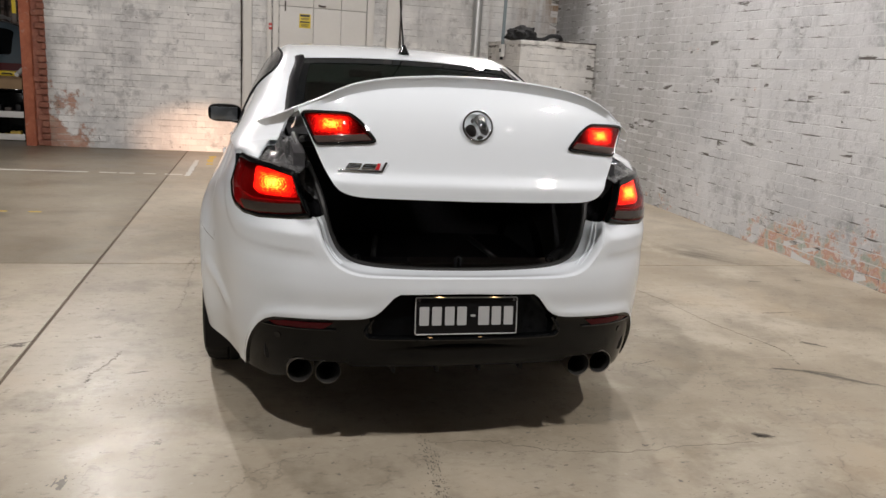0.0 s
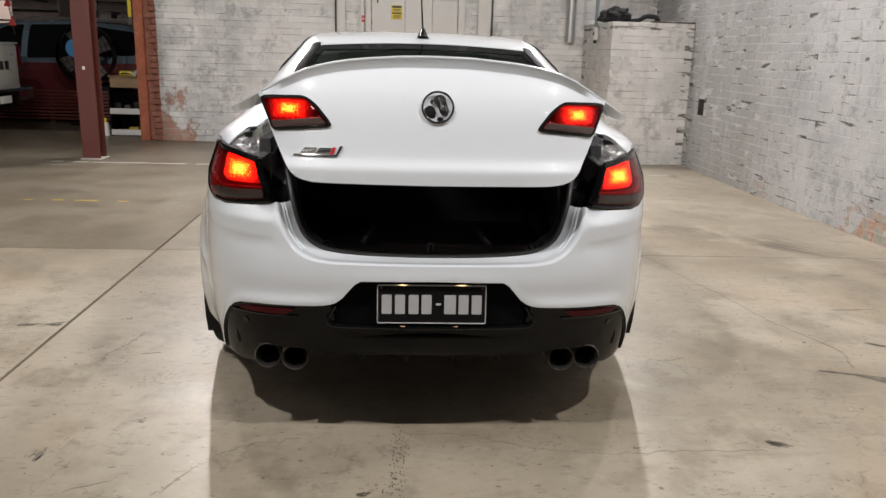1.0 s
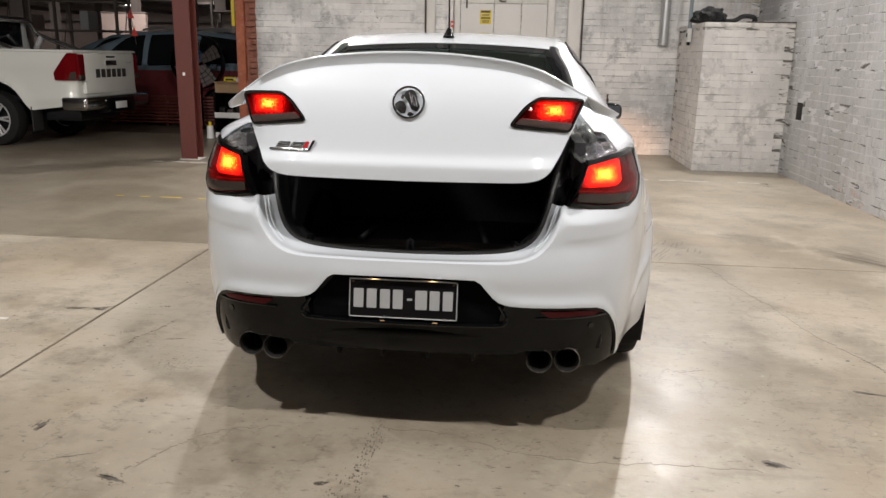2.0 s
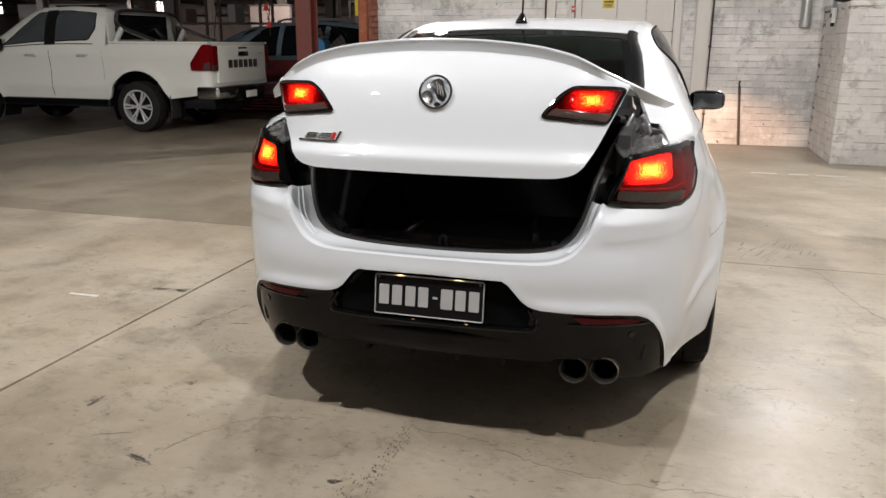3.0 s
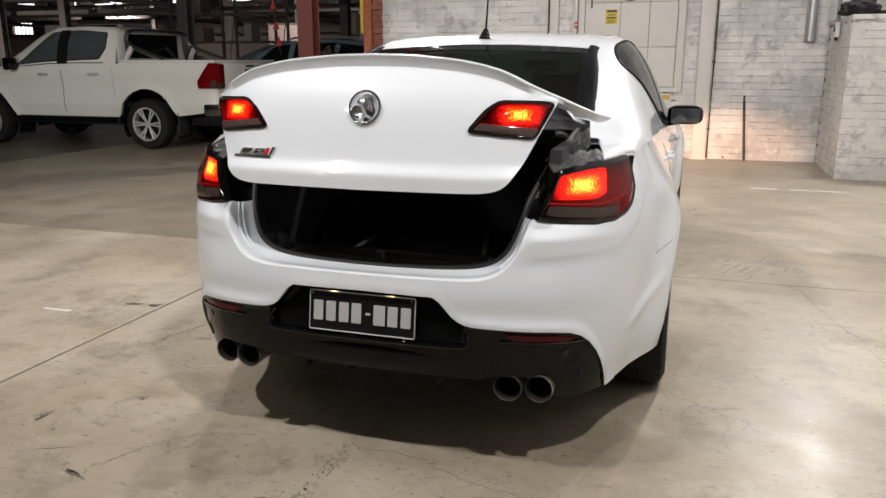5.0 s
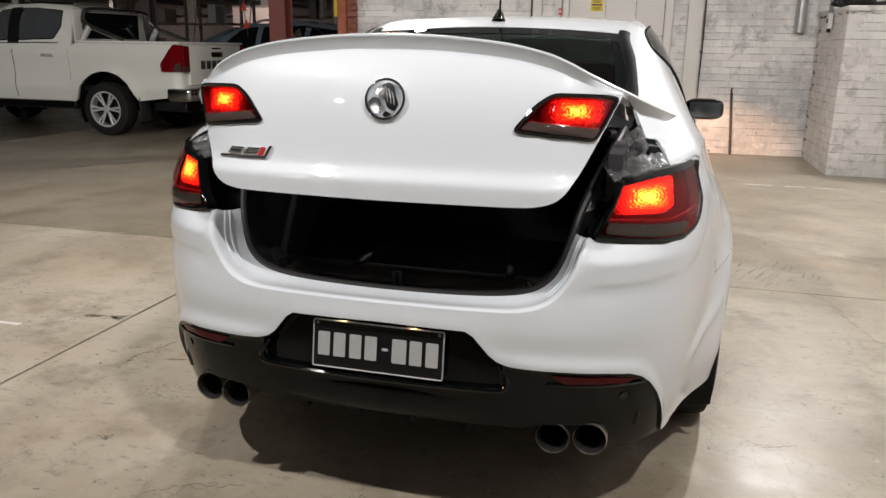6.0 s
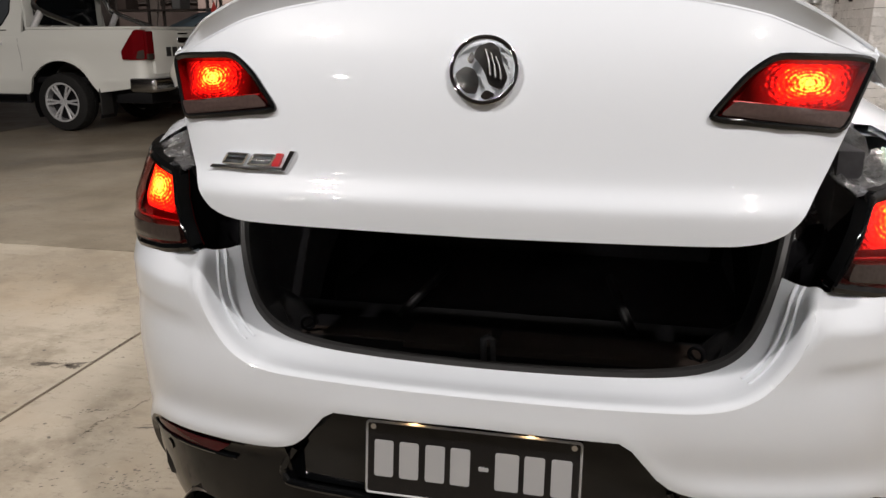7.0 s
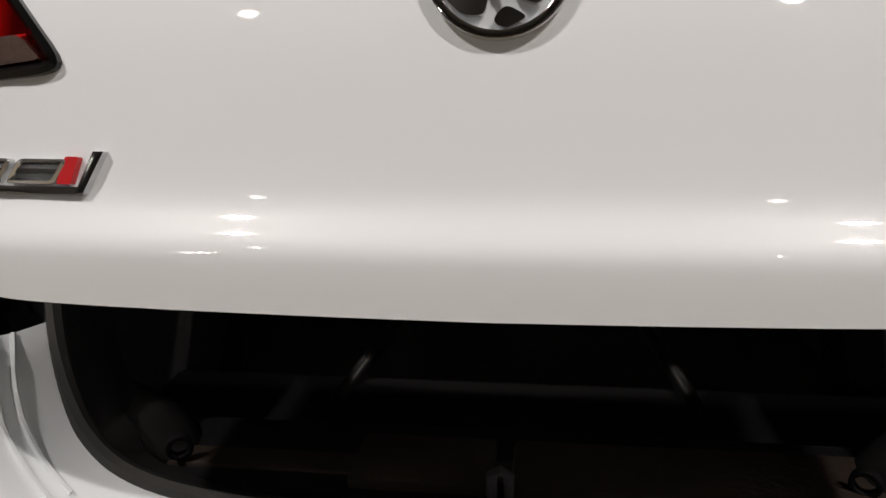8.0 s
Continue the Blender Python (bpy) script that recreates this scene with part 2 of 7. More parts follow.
def lit_lens(name, power, wide, core=1.0):
    """A red lamp lens with its glowing bulb at the object's own origin and ringed optics round it."""
    m, nt, b = nodes_of(name)
    tc = nt.nodes.new("ShaderNodeTexCoord")
    mp = nt.nodes.new("ShaderNodeMapping")
    mp.inputs["Scale"].default_value = (1 / wide[0], 0.0, 1 / wide[1])
    nt.links.new(tc.outputs["Object"], mp.inputs[0])
    sep = nt.nodes.new("ShaderNodeSeparateXYZ")
    nt.links.new(mp.outputs[0], sep.inputs[0])
    px = maths(nt, "POWER", maths(nt, "ABSOLUTE", sep.outputs["X"]), 5.0)
    pz = maths(nt, "POWER", maths(nt, "ABSOLUTE", sep.outputs["Z"]), 5.0)
    d = maths(nt, "MULTIPLY", maths(nt, "POWER", maths(nt, "ADD", px, pz), 0.2), 0.62)
    ln = nt.nodes.new("ShaderNodeVectorMath")
    ln.operation = "LENGTH"
    nt.links.new(mp.outputs[0], ln.inputs[0])
    wob = noise_tex(nt, tc.outputs["Object"], 150, 2)
    cells = nt.nodes.new("ShaderNodeTexVoronoi")
    cells.inputs["Scale"].default_value = 210
    nt.links.new(tc.outputs["Object"], cells.inputs[0])
    rings = maths(nt, "SINE", maths(nt, "MULTIPLY", ln.outputs["Value"], 46))
    rough_ = maths(nt, "ADD", maths(nt, "MULTIPLY", maths(nt, "SUBTRACT", wob, 0.5), 0.55), maths(nt, "MULTIPLY", maths(nt, "SUBTRACT", cells.outputs["Distance"], 0.4), 0.22))
    d2 = maths(nt, "ADD", maths(nt, "ADD", d, maths(nt, "MULTIPLY", rings, 0.07)), rough_)
    d2 = maths(nt, "MULTIPLY", d2, core)
    wave = maths(nt, "SUBTRACT", 1.0, ramp(nt, d, (0.62, 0.0), (0.90, 0.93)))
    glow = ramp(nt, d2, (0.0, (1.0, 0.58, 0.08)), (0.20, (1.0, 0.42, 0.03)), (0.31, (1.0, 0.075, 0.006)), (0.42, (0.72, 0.012, 0.004)),
                (0.60, (0.30, 0.004, 0.003)), (0.78, (0.06, 0.001, 0.001)))
    b.inputs["Base Color"].default_value = (0.03, 0.001, 0.001, 1)
    b.inputs["Roughness"].default_value = 0.05
    nt.links.new(glow, b.inputs["Emission Color"])
    nt.links.new(maths(nt, "MULTIPLY", wave, power), b.inputs["Emission Strength"])
    return m


M = dict(
    white=car_paint("white_car_paint", (0.755, 0.805, 0.855)),
    ute_white=car_paint("cream_white_car_paint", (0.62, 0.63, 0.59)),
    maroon=car_paint("maroon_car_paint", (0.13, 0.025, 0.028)),
    bluegrey=car_paint("blue_grey_car_paint", (0.10, 0.14, 0.17)),
    gloss_black=plain("gloss_black_plastic", (0.004, 0.0045, 0.005), 0.05, 0, 0.2, 12, 0, 0.15, 0.4),
    satin_black=plain("satin_black_plastic", (0.0035, 0.0038, 0.0042), 0.10, 0, 0.3, 14, 0.0, 0, 0.22),
    trim_black=plain("dull_black_trim", (0.006, 0.006, 0.007), 0.6, 0, 0.3, 20, 0, 0, 0.02),
    side_glass=plain("dark_side_glass", (0.006, 0.007, 0.008), 0.08, 0, 0.2, 5, 0, 0, 0.02),
    lens_cover=tinted_glass("clear_red_lens_cover", (1.0, 0.62, 0.60), 0.93),
    lamp_bowl=plain("dark_red_lamp_bowl", (0.20, 0.002, 0.004), 0.35, 0.1, 0.5, 90, 0.002, 0.0, 0.15),
    matt_black=plain("matt_black_plastic", (0.006, 0.006, 0.007), 0.5, 0, 0.3, 20, 0.001, 0, 0.2),
    dark_gutter=plain("dark_grey_painted_metal", (0.26, 0.264, 0.27), 0.14, 0.6, 0.85, 10, 0.015, 0.6),
    boot_plastic=plain("dark_grey_boot_plastic", (0.015, 0.015, 0.016), 0.4, 0, 0.3, 20, 0.0005),
    carpet=plain("black_boot_carpet", (0.06, 0.06, 0.064), 0.95, 0, 0.4, 60, 0.002, 0, 0.1),
    scuff=plain("brown_grey_scuffed_board", (0.022, 0.014, 0.010), 0.6, 0, 0.4, 15, 0.001),
    joint=plain("brown_joint_filler", (0.12, 0.088, 0.06), 0.8, 0, 0.4, 6, 0.002),
    floor_smear=plain("grey_brown_floor_smear", (0.22, 0.192, 0.155), 0.5, 0, 0.5, 30),
    floor_scuff=plain("dark_floor_scuff", (0.15, 0.13, 0.105), 0.5, 0, 0.6, 40),
    rubber=plain("black_rubber", (0.022, 0.022, 0.022), 0.5, 0, 0.3, 30, 0.001),
    tyre=plain("dusty_tyre_rubber", (0.014, 0.0138, 0.0134), 0.7, 0, 0.35, 20, 0.002, 0, 0.15),
    chrome=plain("polished_chrome", (0.72, 0.73, 0.74), 0.06, 1.0, 0.08, 20),
    steel=plain("stained_steel_tip", (0.52, 0.47, 0.41), 0.3, 0.95, 0.3, 25),
    silver=plain("bright_satin_silver", (0.70, 0.71, 0.72), 0.28, 0.55, 0.1, 20, 0, 0.5),
    alloy=plain("machined_alloy", (0.55, 0.56, 0.57), 0.3, 0.9, 0.15, 20),
    alloy_dark=plain("dark_alloy", (0.018, 0.018, 0.019), 0.4, 0.6, 0.2, 20),
    soot_hole=plain("soot_and_hole_shade", (0.008, 0.007, 0.006), 0.8, 0, 0.3, 20),
    dark_chrome=plain("dark_chrome", (0.58, 0.585, 0.59), 0.18, 1.0, 0.2, 40),
    red_reflector=plain("red_reflector", (0.06, 0.003, 0.005), 0.12, 0, 0.2, 80, 0, 0.0, 0.2),
    lens_red=plain("dark_red_lens", (0.115, 0.003, 0.005), 0.05, 0, 0.3, 60, 0, 0.0, 0.22),
    lens_grey=plain("smoked_clear_lens", (0.055, 0.042, 0.036), 0.08, 0.1, 0.6, 160, 0, 0.0),
    lens_clear=plain("pale_clear_lens", (0.085, 0.058, 0.052), 0.08, 0.1, 0.5, 160, 0, 0.0),
    plate_black=plain("black_plate", (0.006, 0.006, 0.007), 0.25, 0, 0.2, 30),
    plate_white=plain("plate_white", (0.42, 0.43, 0.44), 0.4, 0, 0.05, 30),
    badge_red=plain("badge_red", (0.5, 0.02, 0.025), 0.2, 0, 0.1, 30, 0, 0.5),
    glass=tinted_glass("tinted_car_glass", (0.75, 0.88, 0.85), 0.48),
    # tinted glass, its base colour lifted to imitate reflections of the roof
    ute_glass=plain("tinted_glass_with_sheen", (0.055, 0.062, 0.068), 0.02, 0.0, 0.4, 3, 0, 1.0, 1.0),
    dark_glass=plain("dark_tinted_glass", (0.005, 0.006, 0.007), 0.03, 0, 0.2, 5, 0, 0.0, 0.13),
    seat=plain("black_seat_leather", (0.02, 0.02, 0.021), 0.5, 0, 0.2, 20, 0.001),
    floor=concrete_floor(),
    # the same concrete, darkened for the light that fades towards the hall
    floor_dim=concrete_floor("shaded_worn_concrete", 0.68),
    floor_dimmest=concrete_floor("shaded_hall_concrete", 0.30),
    brick_side=painted_brick("painted_brick_flaking", 0.6, (0.60, 0.605, 0.615), (0.46, 0.47, 0.485), True),
    joint_side=joint_paint("painted_joint", (0.57, 0.575, 0.58), (0.10, 0.09, 0.08), 0.515),
    brick_back=painted_brick("painted_brick_weathered", 0.05, (0.88, 0.875, 0.86), (0.56, 0.565, 0.57), False),
    joint_back=joint_paint("dirty_joint", (0.68, 0.67, 0.655), (0.13, 0.12, 0.105), 0.485),
    brick_plinth=painted_brick("painted_brick_of_plinth", 0.2, (0.84, 0.825, 0.80), (0.62, 0.615, 0.60), False),
    mortar=plain("painted_mortar", (0.50, 0.495, 0.48), 0.8, 0, 0.35, 6, 0.003),
    red_brick=bare_brick("bare_red_brick", (0.27, 0.10, 0.07), (0.42, 0.19, 0.13)),
    orange_paint=bare_brick("orange_red_paint", (0.30, 0.085, 0.045), (0.42, 0.14, 0.075)),
    door_paint=plain("off_white_door_paint", (0.70, 0.69, 0.665), 0.5, 0, 0.10, 2.5, 0.001),
    column_red=plain("red_oxide_paint", (0.115, 0.026, 0.019), 0.5, 0, 0.3, 6, 0.001),
    dark_steel=plain("dark_old_steel", (0.085, 0.07, 0.062), 0.6, 0.2, 0.4, 3, 0.001),
    galv=plain("galvanised_steel", (0.50, 0.51, 0.51), 0.4, 0.6, 0.12, 10),
    roof=plain("grey_roof_sheet", (0.22, 0.217, 0.21), 0.7, 0, 0.25, 1.2, 0.002),
    hall_wall=plain("dim_hall_wall", (0.16, 0.12, 0.105), 0.8, 0, 0.4, 1.5, 0.004),
    yellow=plain("yellow_sign", (0.72, 0.55, 0.03), 0.4, 0, 0.06, 10),
    black_ink=plain("black_ink", (0.03, 0.03, 0.03), 0.5),
    red_ink=plain("red_enamel", (0.55, 0.05, 0.04), 0.4),
    white_plastic=plain("white_plastic", (0.72, 0.72, 0.70), 0.4, 0, 0.06, 12),
    cardboard=plain("brown_cardboard", (0.34, 0.23, 0.13), 0.8, 0, 0.2, 12, 0.001),
    cloth=plain("black_cloth", (0.012, 0.012, 0.013), 0.95, 0, 0.4, 25, 0.004),
    blue=plain("blue_plastic", (0.04, 0.20, 0.42), 0.4, 0, 0.15, 10),
    line_paint=plain("worn_white_line_paint", (0.62, 0.61, 0.57), 0.6, 0, 0.25, 30, 0.001),
    line_yellow=plain("worn_yellow_line_paint", (0.62, 0.44, 0.08), 0.6, 0, 0.25, 30, 0.001),
)


# ---------------------------------------------------------------- mesh tools
def world_of(ob):
    m = ob.matrix_basis.copy()
    return m if ob.parent is None else world_of(ob.parent) @ ob.matrix_parent_inverse @ m


def part(name, bm, material, parent=None, label="", at=None, sharp=38, place=None):
    """Links a bmesh as one mesh object; its vertices are in the place's own metres."""
    if place is not None:
        bm.transform(place)
    if at is not None:
        bmesh.ops.translate(bm, verts=bm.verts, vec=-Vector(at))
    bmesh.ops.recalc_face_normals(bm, faces=bm.faces)
    me = bpy.data.meshes.new(name)
    bm.to_mesh(me)
    bm.free()
    for p in me.polygons:
        p.use_smooth = True
    me.set_sharp_from_angle(angle=radians(sharp))
    me.materials.append(material)
    ob = new(name, me)
    if at is not None:
        ob.location = at
    if parent is not None:
        ob.parent = parent
        ob.matrix_parent_inverse = world_of(parent).inverted()
    if label:
        tagged(ob, label)
    return ob


def thing(name, label, category, base, group=""):
    ob = new(name)
    ob.location = base
    return tagged(ob, label, category, group)


def grid(rows, bm=None, close=False):
    bm = bm or bmesh.new()
    vs = [[bm.verts.new(p) for p in r] for r in rows]
    for a, b in zip(vs, vs[1:]):
        n = len(a)
        for i in range(n if close else n - 1):
            q = [a[i], a[(i + 1) % n], b[(i + 1) % n], b[i]]
            bm.faces.new(q)
    return bm


def thick(bm, t):
    bmesh.ops.recalc_face_normals(bm, faces=bm.faces)
    bmesh.ops.solidify(bm, geom=bm.faces[:], thickness=t)
    return bm


def box(x0, x1, y0, y1, z0, z1, bevel=0.0, bm=None, segs=2):
    bm = bm or bmesh.new()
    m = Matrix.LocRotScale(((x0 + x1) / 2, (y0 + y1) / 2, (z0 + z1) / 2), None, (x1 - x0, y1 - y0, z1 - z0))
    made = bmesh.ops.create_cube(bm, size=1, matrix=m)["verts"]
    if bevel:
        edges = list({e for v in made for e in v.link_edges})
        bmesh.ops.bevel(bm, geom=edges, offset=bevel, segments=segs, affect="EDGES", profile=0.6)
    return bm


def rod(a, b, r, bm=None, seg=12, r2=None, caps=True):
    bm = bm or bmesh.new()
    a, b = Vector(a), Vector(b)
    m = Matrix.Translation((a + b) / 2) @ (b - a).to_track_quat("Z", "Y").to_matrix().to_4x4()
    bmesh.ops.create_cone(bm, cap_ends=caps, segments=seg, radius1=r, radius2=r if r2 is None else r2, depth=(b - a).length, matrix=m)
    return bm


def sweep(points, r, bm=None, seg=8, flat=1.0):
    bm = bm or bmesh.new()
    pts = [Vector(p) for p in points]
    rows = []
    for i, p in enumerate(pts):
        d = (pts[min(i + 1, len(pts) - 1)] - pts[max(i - 1, 0)]).normalized()
        side = d.cross(Vector((0, 0, 1)))
        side = side.normalized() if side.length > 1e-4 else Vector((1, 0, 0))
        up = side.cross(d)
        rows.append([p + (side * math.cos(a) * flat + up * math.sin(a)) * r for a in [2 * math.pi * k / seg for k in range(seg)]])
    grid(rows, bm, True)
    for ends in (rows[0], rows[-1]):
        bm.faces.new([bm.verts.new(q) for q in ends])
    bmesh.ops.remove_doubles(bm, verts=bm.verts, dist=1e-5)
    return bm


def ring(c, axis, r_out, r_in, depth, bm=None, seg=40, round_=0.3):
    """A ring of rounded section about an axis."""
    bm = bm or bmesh.new()
    c, axis = Vector(c), Vector(axis).normalized()
    u = axis.orthogonal().normalized()
    v = axis.cross(u)
    rm, hw, hd = (r_out + r_in) / 2, (r_out - r_in) / 2, depth / 2
    rows = []
    for i in range(seg + 1):
        a = 2 * math.pi * i / seg
        d = u * math.cos(a) + v * math.sin(a)
        rows.append([c + d * (rm + hw * math.copysign(abs(math.cos(b)) ** round_, math.cos(b))) + axis * hd * math.copysign(abs(math.sin(b)) ** round_, math.sin(b))
                     for b in [2 * math.pi * k / 12 + 0.26 for k in range(12)]])
    grid(rows, bm, True)
    bmesh.ops.remove_doubles(bm, verts=bm.verts, dist=1e-5)
    return bm


def disc(c, axis, r, bm=None, seg=32):
    bm = bm or bmesh.new()
    q = Vector(axis).to_track_quat("Z", "Y").to_matrix().to_4x4()
    bmesh.ops.create_circle(bm, cap_ends=True, segments=seg, radius=r, matrix=Matrix.Translation(c) @ q)
    return bm


def curve(points, n):
    """n+1 points on a Catmull-Rom curve through the points."""
    pts = [Vector(p) for p in points]
    pts = [2 * pts[0] - pts[1]] + pts + [2 * pts[-1] - pts[-2]]
    out, spans = [], len(pts) - 3
    for k in range(n + 1):
        f = k / n * spans
        i = min(int(f), spans - 1)
        t = f - i
        a, b, c, d = pts[i:i + 4]
        out.append(0.5 * (2 * b + (c - a) * t + (2 * a - 5 * b + 4 * c - d) * t * t + (3 * b - a - 3 * c + d) * t ** 3))
    return out


def lerp(x, xs, ys):
    return float(np.interp(x, xs, ys))


def soft(x, xs, ys):
    """Smooth curve through the points, without overshoot."""
    if x <= xs[0] or x >= xs[-1]:
        return lerp(x, xs, ys)
    k = next(i for i in range(len(xs) - 1) if xs[i + 1] >= x)
    d = [(ys[i + 1] - ys[i]) / (xs[i + 1] - xs[i]) for i in range(len(xs) - 1)]
    m = lambda i: d[0] if i == 0 else d[-1] if i == len(xs) - 1 else 0.0 if d[i - 1] * d[i] <= 0 else 2 * d[i - 1] * d[i] / (d[i - 1] + d[i])
    h = xs[k + 1] - xs[k]
    t = (x - xs[k]) / h
    return (ys[k] * (1 + 2 * t) * (1 - t) ** 2 + h * m(k) * t * (1 - t) ** 2 + ys[k + 1] * t * t * (3 - 2 * t) + h * m(k + 1) * t * t * (t - 1))


def smooth_poly(pts, r, n=4, step=0.06):
    """Rounds the corners of a closed 2D outline by the radius r."""
    out, k = [], len(pts)
    for i in range(k):
        p, a, b = Vector(pts[i]), Vector(pts[i - 1]), Vector(pts[(i + 1) % k])
        ra = min(r, (a - p).length * 0.45)
        rb = min(r, (b - p).length * 0.45)
        q0, q1 = p + (a - p).normalized() * ra, p + (b - p).normalized() * rb
        for j in range(n + 1):
            t = j / n
            out.append((1 - t) ** 2 * q0 + 2 * t * (1 - t) * p + t * t * q1)
    full = []
    for i, p in enumerate(out):
        q = out[(i + 1) % len(out)]
        m = max(1, int((q - p).length / step))
        full.extend(p.lerp(q, j / m) for j in range(m))
    return full


def patch(outline, surf, lift, deep=0.0, rings=8):
    """A filled outline in (a, b), laid on surf(a, b, lift); deep > 0 gives it a rim that reaches back."""
    bm = bmesh.new()
    c = sum((Vector(p) for p in outline), Vector((0, 0))) / len(outline)
    rows = []
    for k in range(rings):
        s = 1 - k / rings
        rows.append([surf(*(c + (Vector(p) - c) * s), lift) for p in outline])
    if deep:
        rows.insert(0, [surf(p[0], p[1], lift - deep) for p in outline])
    grid(rows, bm, True)
    bm.verts.ensure_lookup_table()
    bm.faces.new(bm.verts[-len(outline):])
    return bm


def ring_patch(outer, inner, surf, lift, lift_in, deep):
    rows = [[surf(p[0], p[1], lift - deep) for p in outer], [surf(p[0], p[1], lift) for p in outer],
            [surf(p[0], p[1], lift + 0.002) for p in [Vector(a) * 0.5 + Vector(b) * 0.5 for a, b in zip(outer, inner)]],
            [surf(p[0], p[1], lift_in) for p in inner]]
    return grid(rows, None, True)


def inset(outline, d):
    """The outline moved inwards by d."""
    out, k = [], len(outline)
    area = sum(outline[i - 1][0] * outline[i][1] - outline[i][0] * outline[i - 1][1] for i in range(k))
    for i in range(k):
        t = (Vector(outline[(i + 1) % k]) - Vector(outline[i - 1])).normalized()
        n = Vector((-t.y, t.x)) * (1 if area > 0 else -1)
        out.append(Vector(outline[i]) + n * d)
    return out


# ---------------------------------------------------------------- setting
WALL_X, BACK_Y, ROOF_Z = 3.66, 8.97, 6.3


def structure(name, bm, material, label):
    return tagged(part(name, bm, material), label, kind="structure")


floor = structure("floor", box(-75, 4.2, -18, 52, -0.3, -0.007), M["joint"], "worn polished concrete floor of the warehouse")
G = 0.008
# slabs further left and deeper take the copies with shade in their colour
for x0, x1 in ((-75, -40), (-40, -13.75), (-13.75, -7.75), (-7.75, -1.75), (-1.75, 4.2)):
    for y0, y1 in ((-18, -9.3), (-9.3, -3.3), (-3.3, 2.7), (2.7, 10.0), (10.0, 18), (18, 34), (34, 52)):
        part("slab", box(x0 + G, x1 - G, y0 + 0.0045, y1 - 0.0045, -0.05, 0.0, 0.002, segs=1), M["floor" if x1 > 0 or y0 < 0 else "floor_dim" if x1 > -7 and y0 < 5 else "floor_dimmest"], floor)

wall_east = structure("wall_east", box(WALL_X - 0.0016, WALL_X + 0.4, -18, BACK_Y + 0.4, 0, ROOF_Z), M["joint_side"], "white-painted brick side wall with flaking paint at its foot")
wall_north = structure("wall_north", box(-3.52, WALL_X, BACK_Y + 0.006, BACK_Y + 0.4, 0, ROOF_Z), M["joint_back"], "weathered white-painted brick end wall")
structure("wall_south", box(-75, 4.2, -18.3, -18, 0, ROOF_Z), M["hall_wall"], "dim brick wall behind the bay")
structure("wall_west", box(-75.3, -75, -18, 52, 0, ROOF_Z), M["hall_wall"], "dim brick wall across the hall")
structure("ceiling", box(-75.3, 4.2, -18.3, 52.3, ROOF_Z, ROOF_Z + 0.2), M["roof"], "grey sheet roof over dark trusses")


# far wall of the hall with its bright factory windows
def far_wall():
    y, x0, x1 = 50.0, -75.0, -3.3
    bm = bmesh.new()
    wins = [(-57.5, -54.45), (-53.4, -51.3), (-37.0, -36.0)]
    z0, z1 = 3.38, 4.82
    box(x0, x1, y, y + 0.3, 0, z0, bm=bm)
    box(x0, x1, y, y + 0.3, z1, ROOF_Z, bm=bm)
    edge = x0
    for a, b in wins:
        box(edge, a, y, y + 0.3, z0, z1, bm=bm)
        edge = b
    box(edge, x1, y, y + 0.3, z0, z1, bm=bm)
    structure("wall_far", bm, M["hall_wall"], "dim brick wall at the far end of the hall")
    sky, nt, b = nodes_of("daylight_outside")
    b.inputs["Base Color"].default_value = (0, 0, 0, 1)
    b.inputs["Emission Color"].default_value = (1.0, 0.95, 0.90, 1)
    b.inputs["Emission Strength"].default_value = 3.0
    back = structure("backdrop", box(x0, x1, y + 1.0, y + 1.05, 2.0, 6.0), sky, "pale daylight outside the windows")
    for i, (a, b) in enumerate(wins):
        bm = bmesh.new()
        n = max(2, round((b - a) / 0.4))
        for k in range(n + 1):
            x = a + (b - a) * k / n
            box(x - 0.035, x + 0.035, y + 0.05, y + 0.1, z0, z1, bm=bm)
        for z in (z0, (z0 + z1) / 2, z1):
            box(a, b, y + 0.05, y + 0.1, z - 0.035, z + 0.035, bm=bm)
        structure("window_%d" % (i + 1), bm, M["dark_steel"], "steel-framed factory window with bright panes")


far_wall()
structure("wall_hall_east", box(-3.6, -3.3, BACK_Y + 0.9, 50.0, 0, ROOF_Z), M["hall_wall"], "dim brick wall beyond the bay")


# ---------------------------------------------------------------- the white sedan
CAR = thing("sedan", "white four-door sedan with its boot lid ajar and tail lamps lit", "car", (0, 2.4, 0))
PLAN = curve([(0, -0.018), (0.2, -0.015), (0.4, 0.003), (0.54, 0.036), (0.64, 0.085), (0.73, 0.165), (0.793, 0.27), (0.843, 0.42), (0.885, 0.6),
              (0.908, 0.80), (0.912, 1.03), (0.905, 1.45), (0.895, 2.2), (0.89, 3.1), (0.90, 4.03), (0.87, 4.45), (0.76, 4.72), (0.55, 4.86), (0.28, 4.92), (0, 4.94)], 190)
AXLES, WHEEL_R = (1.035, 3.95), 0.338


def plan_frame(i):
    p = PLAN[i]
    t = (PLAN[min(i + 1, len(PLAN) - 1)] - PLAN[max(i - 1, 0)]).normalized()
    return p, Vector((t.y, -t.x)) if i else Vector((0, -1))


def side_inset(z):
    return soft(z, [0.2, 0.3, 0.4, 0.55, 0.7, 0.8, 0.86, 0.91, 0.96, 1.03], [0.05, 0.03, 0.012, 0.004, 0, 0.002, 0.010, 0.028, 0.048, 0.075])


def rear_inset(z):
    return soft(z, [0.24, 0.27, 0.33, 0.42, 0.48, 0.55, 0.62, 0.665, 0.72], [0.085, 0.06, 0.038, 0.02, 0.012, 0.006, 0.0, 0.003, 0.012])


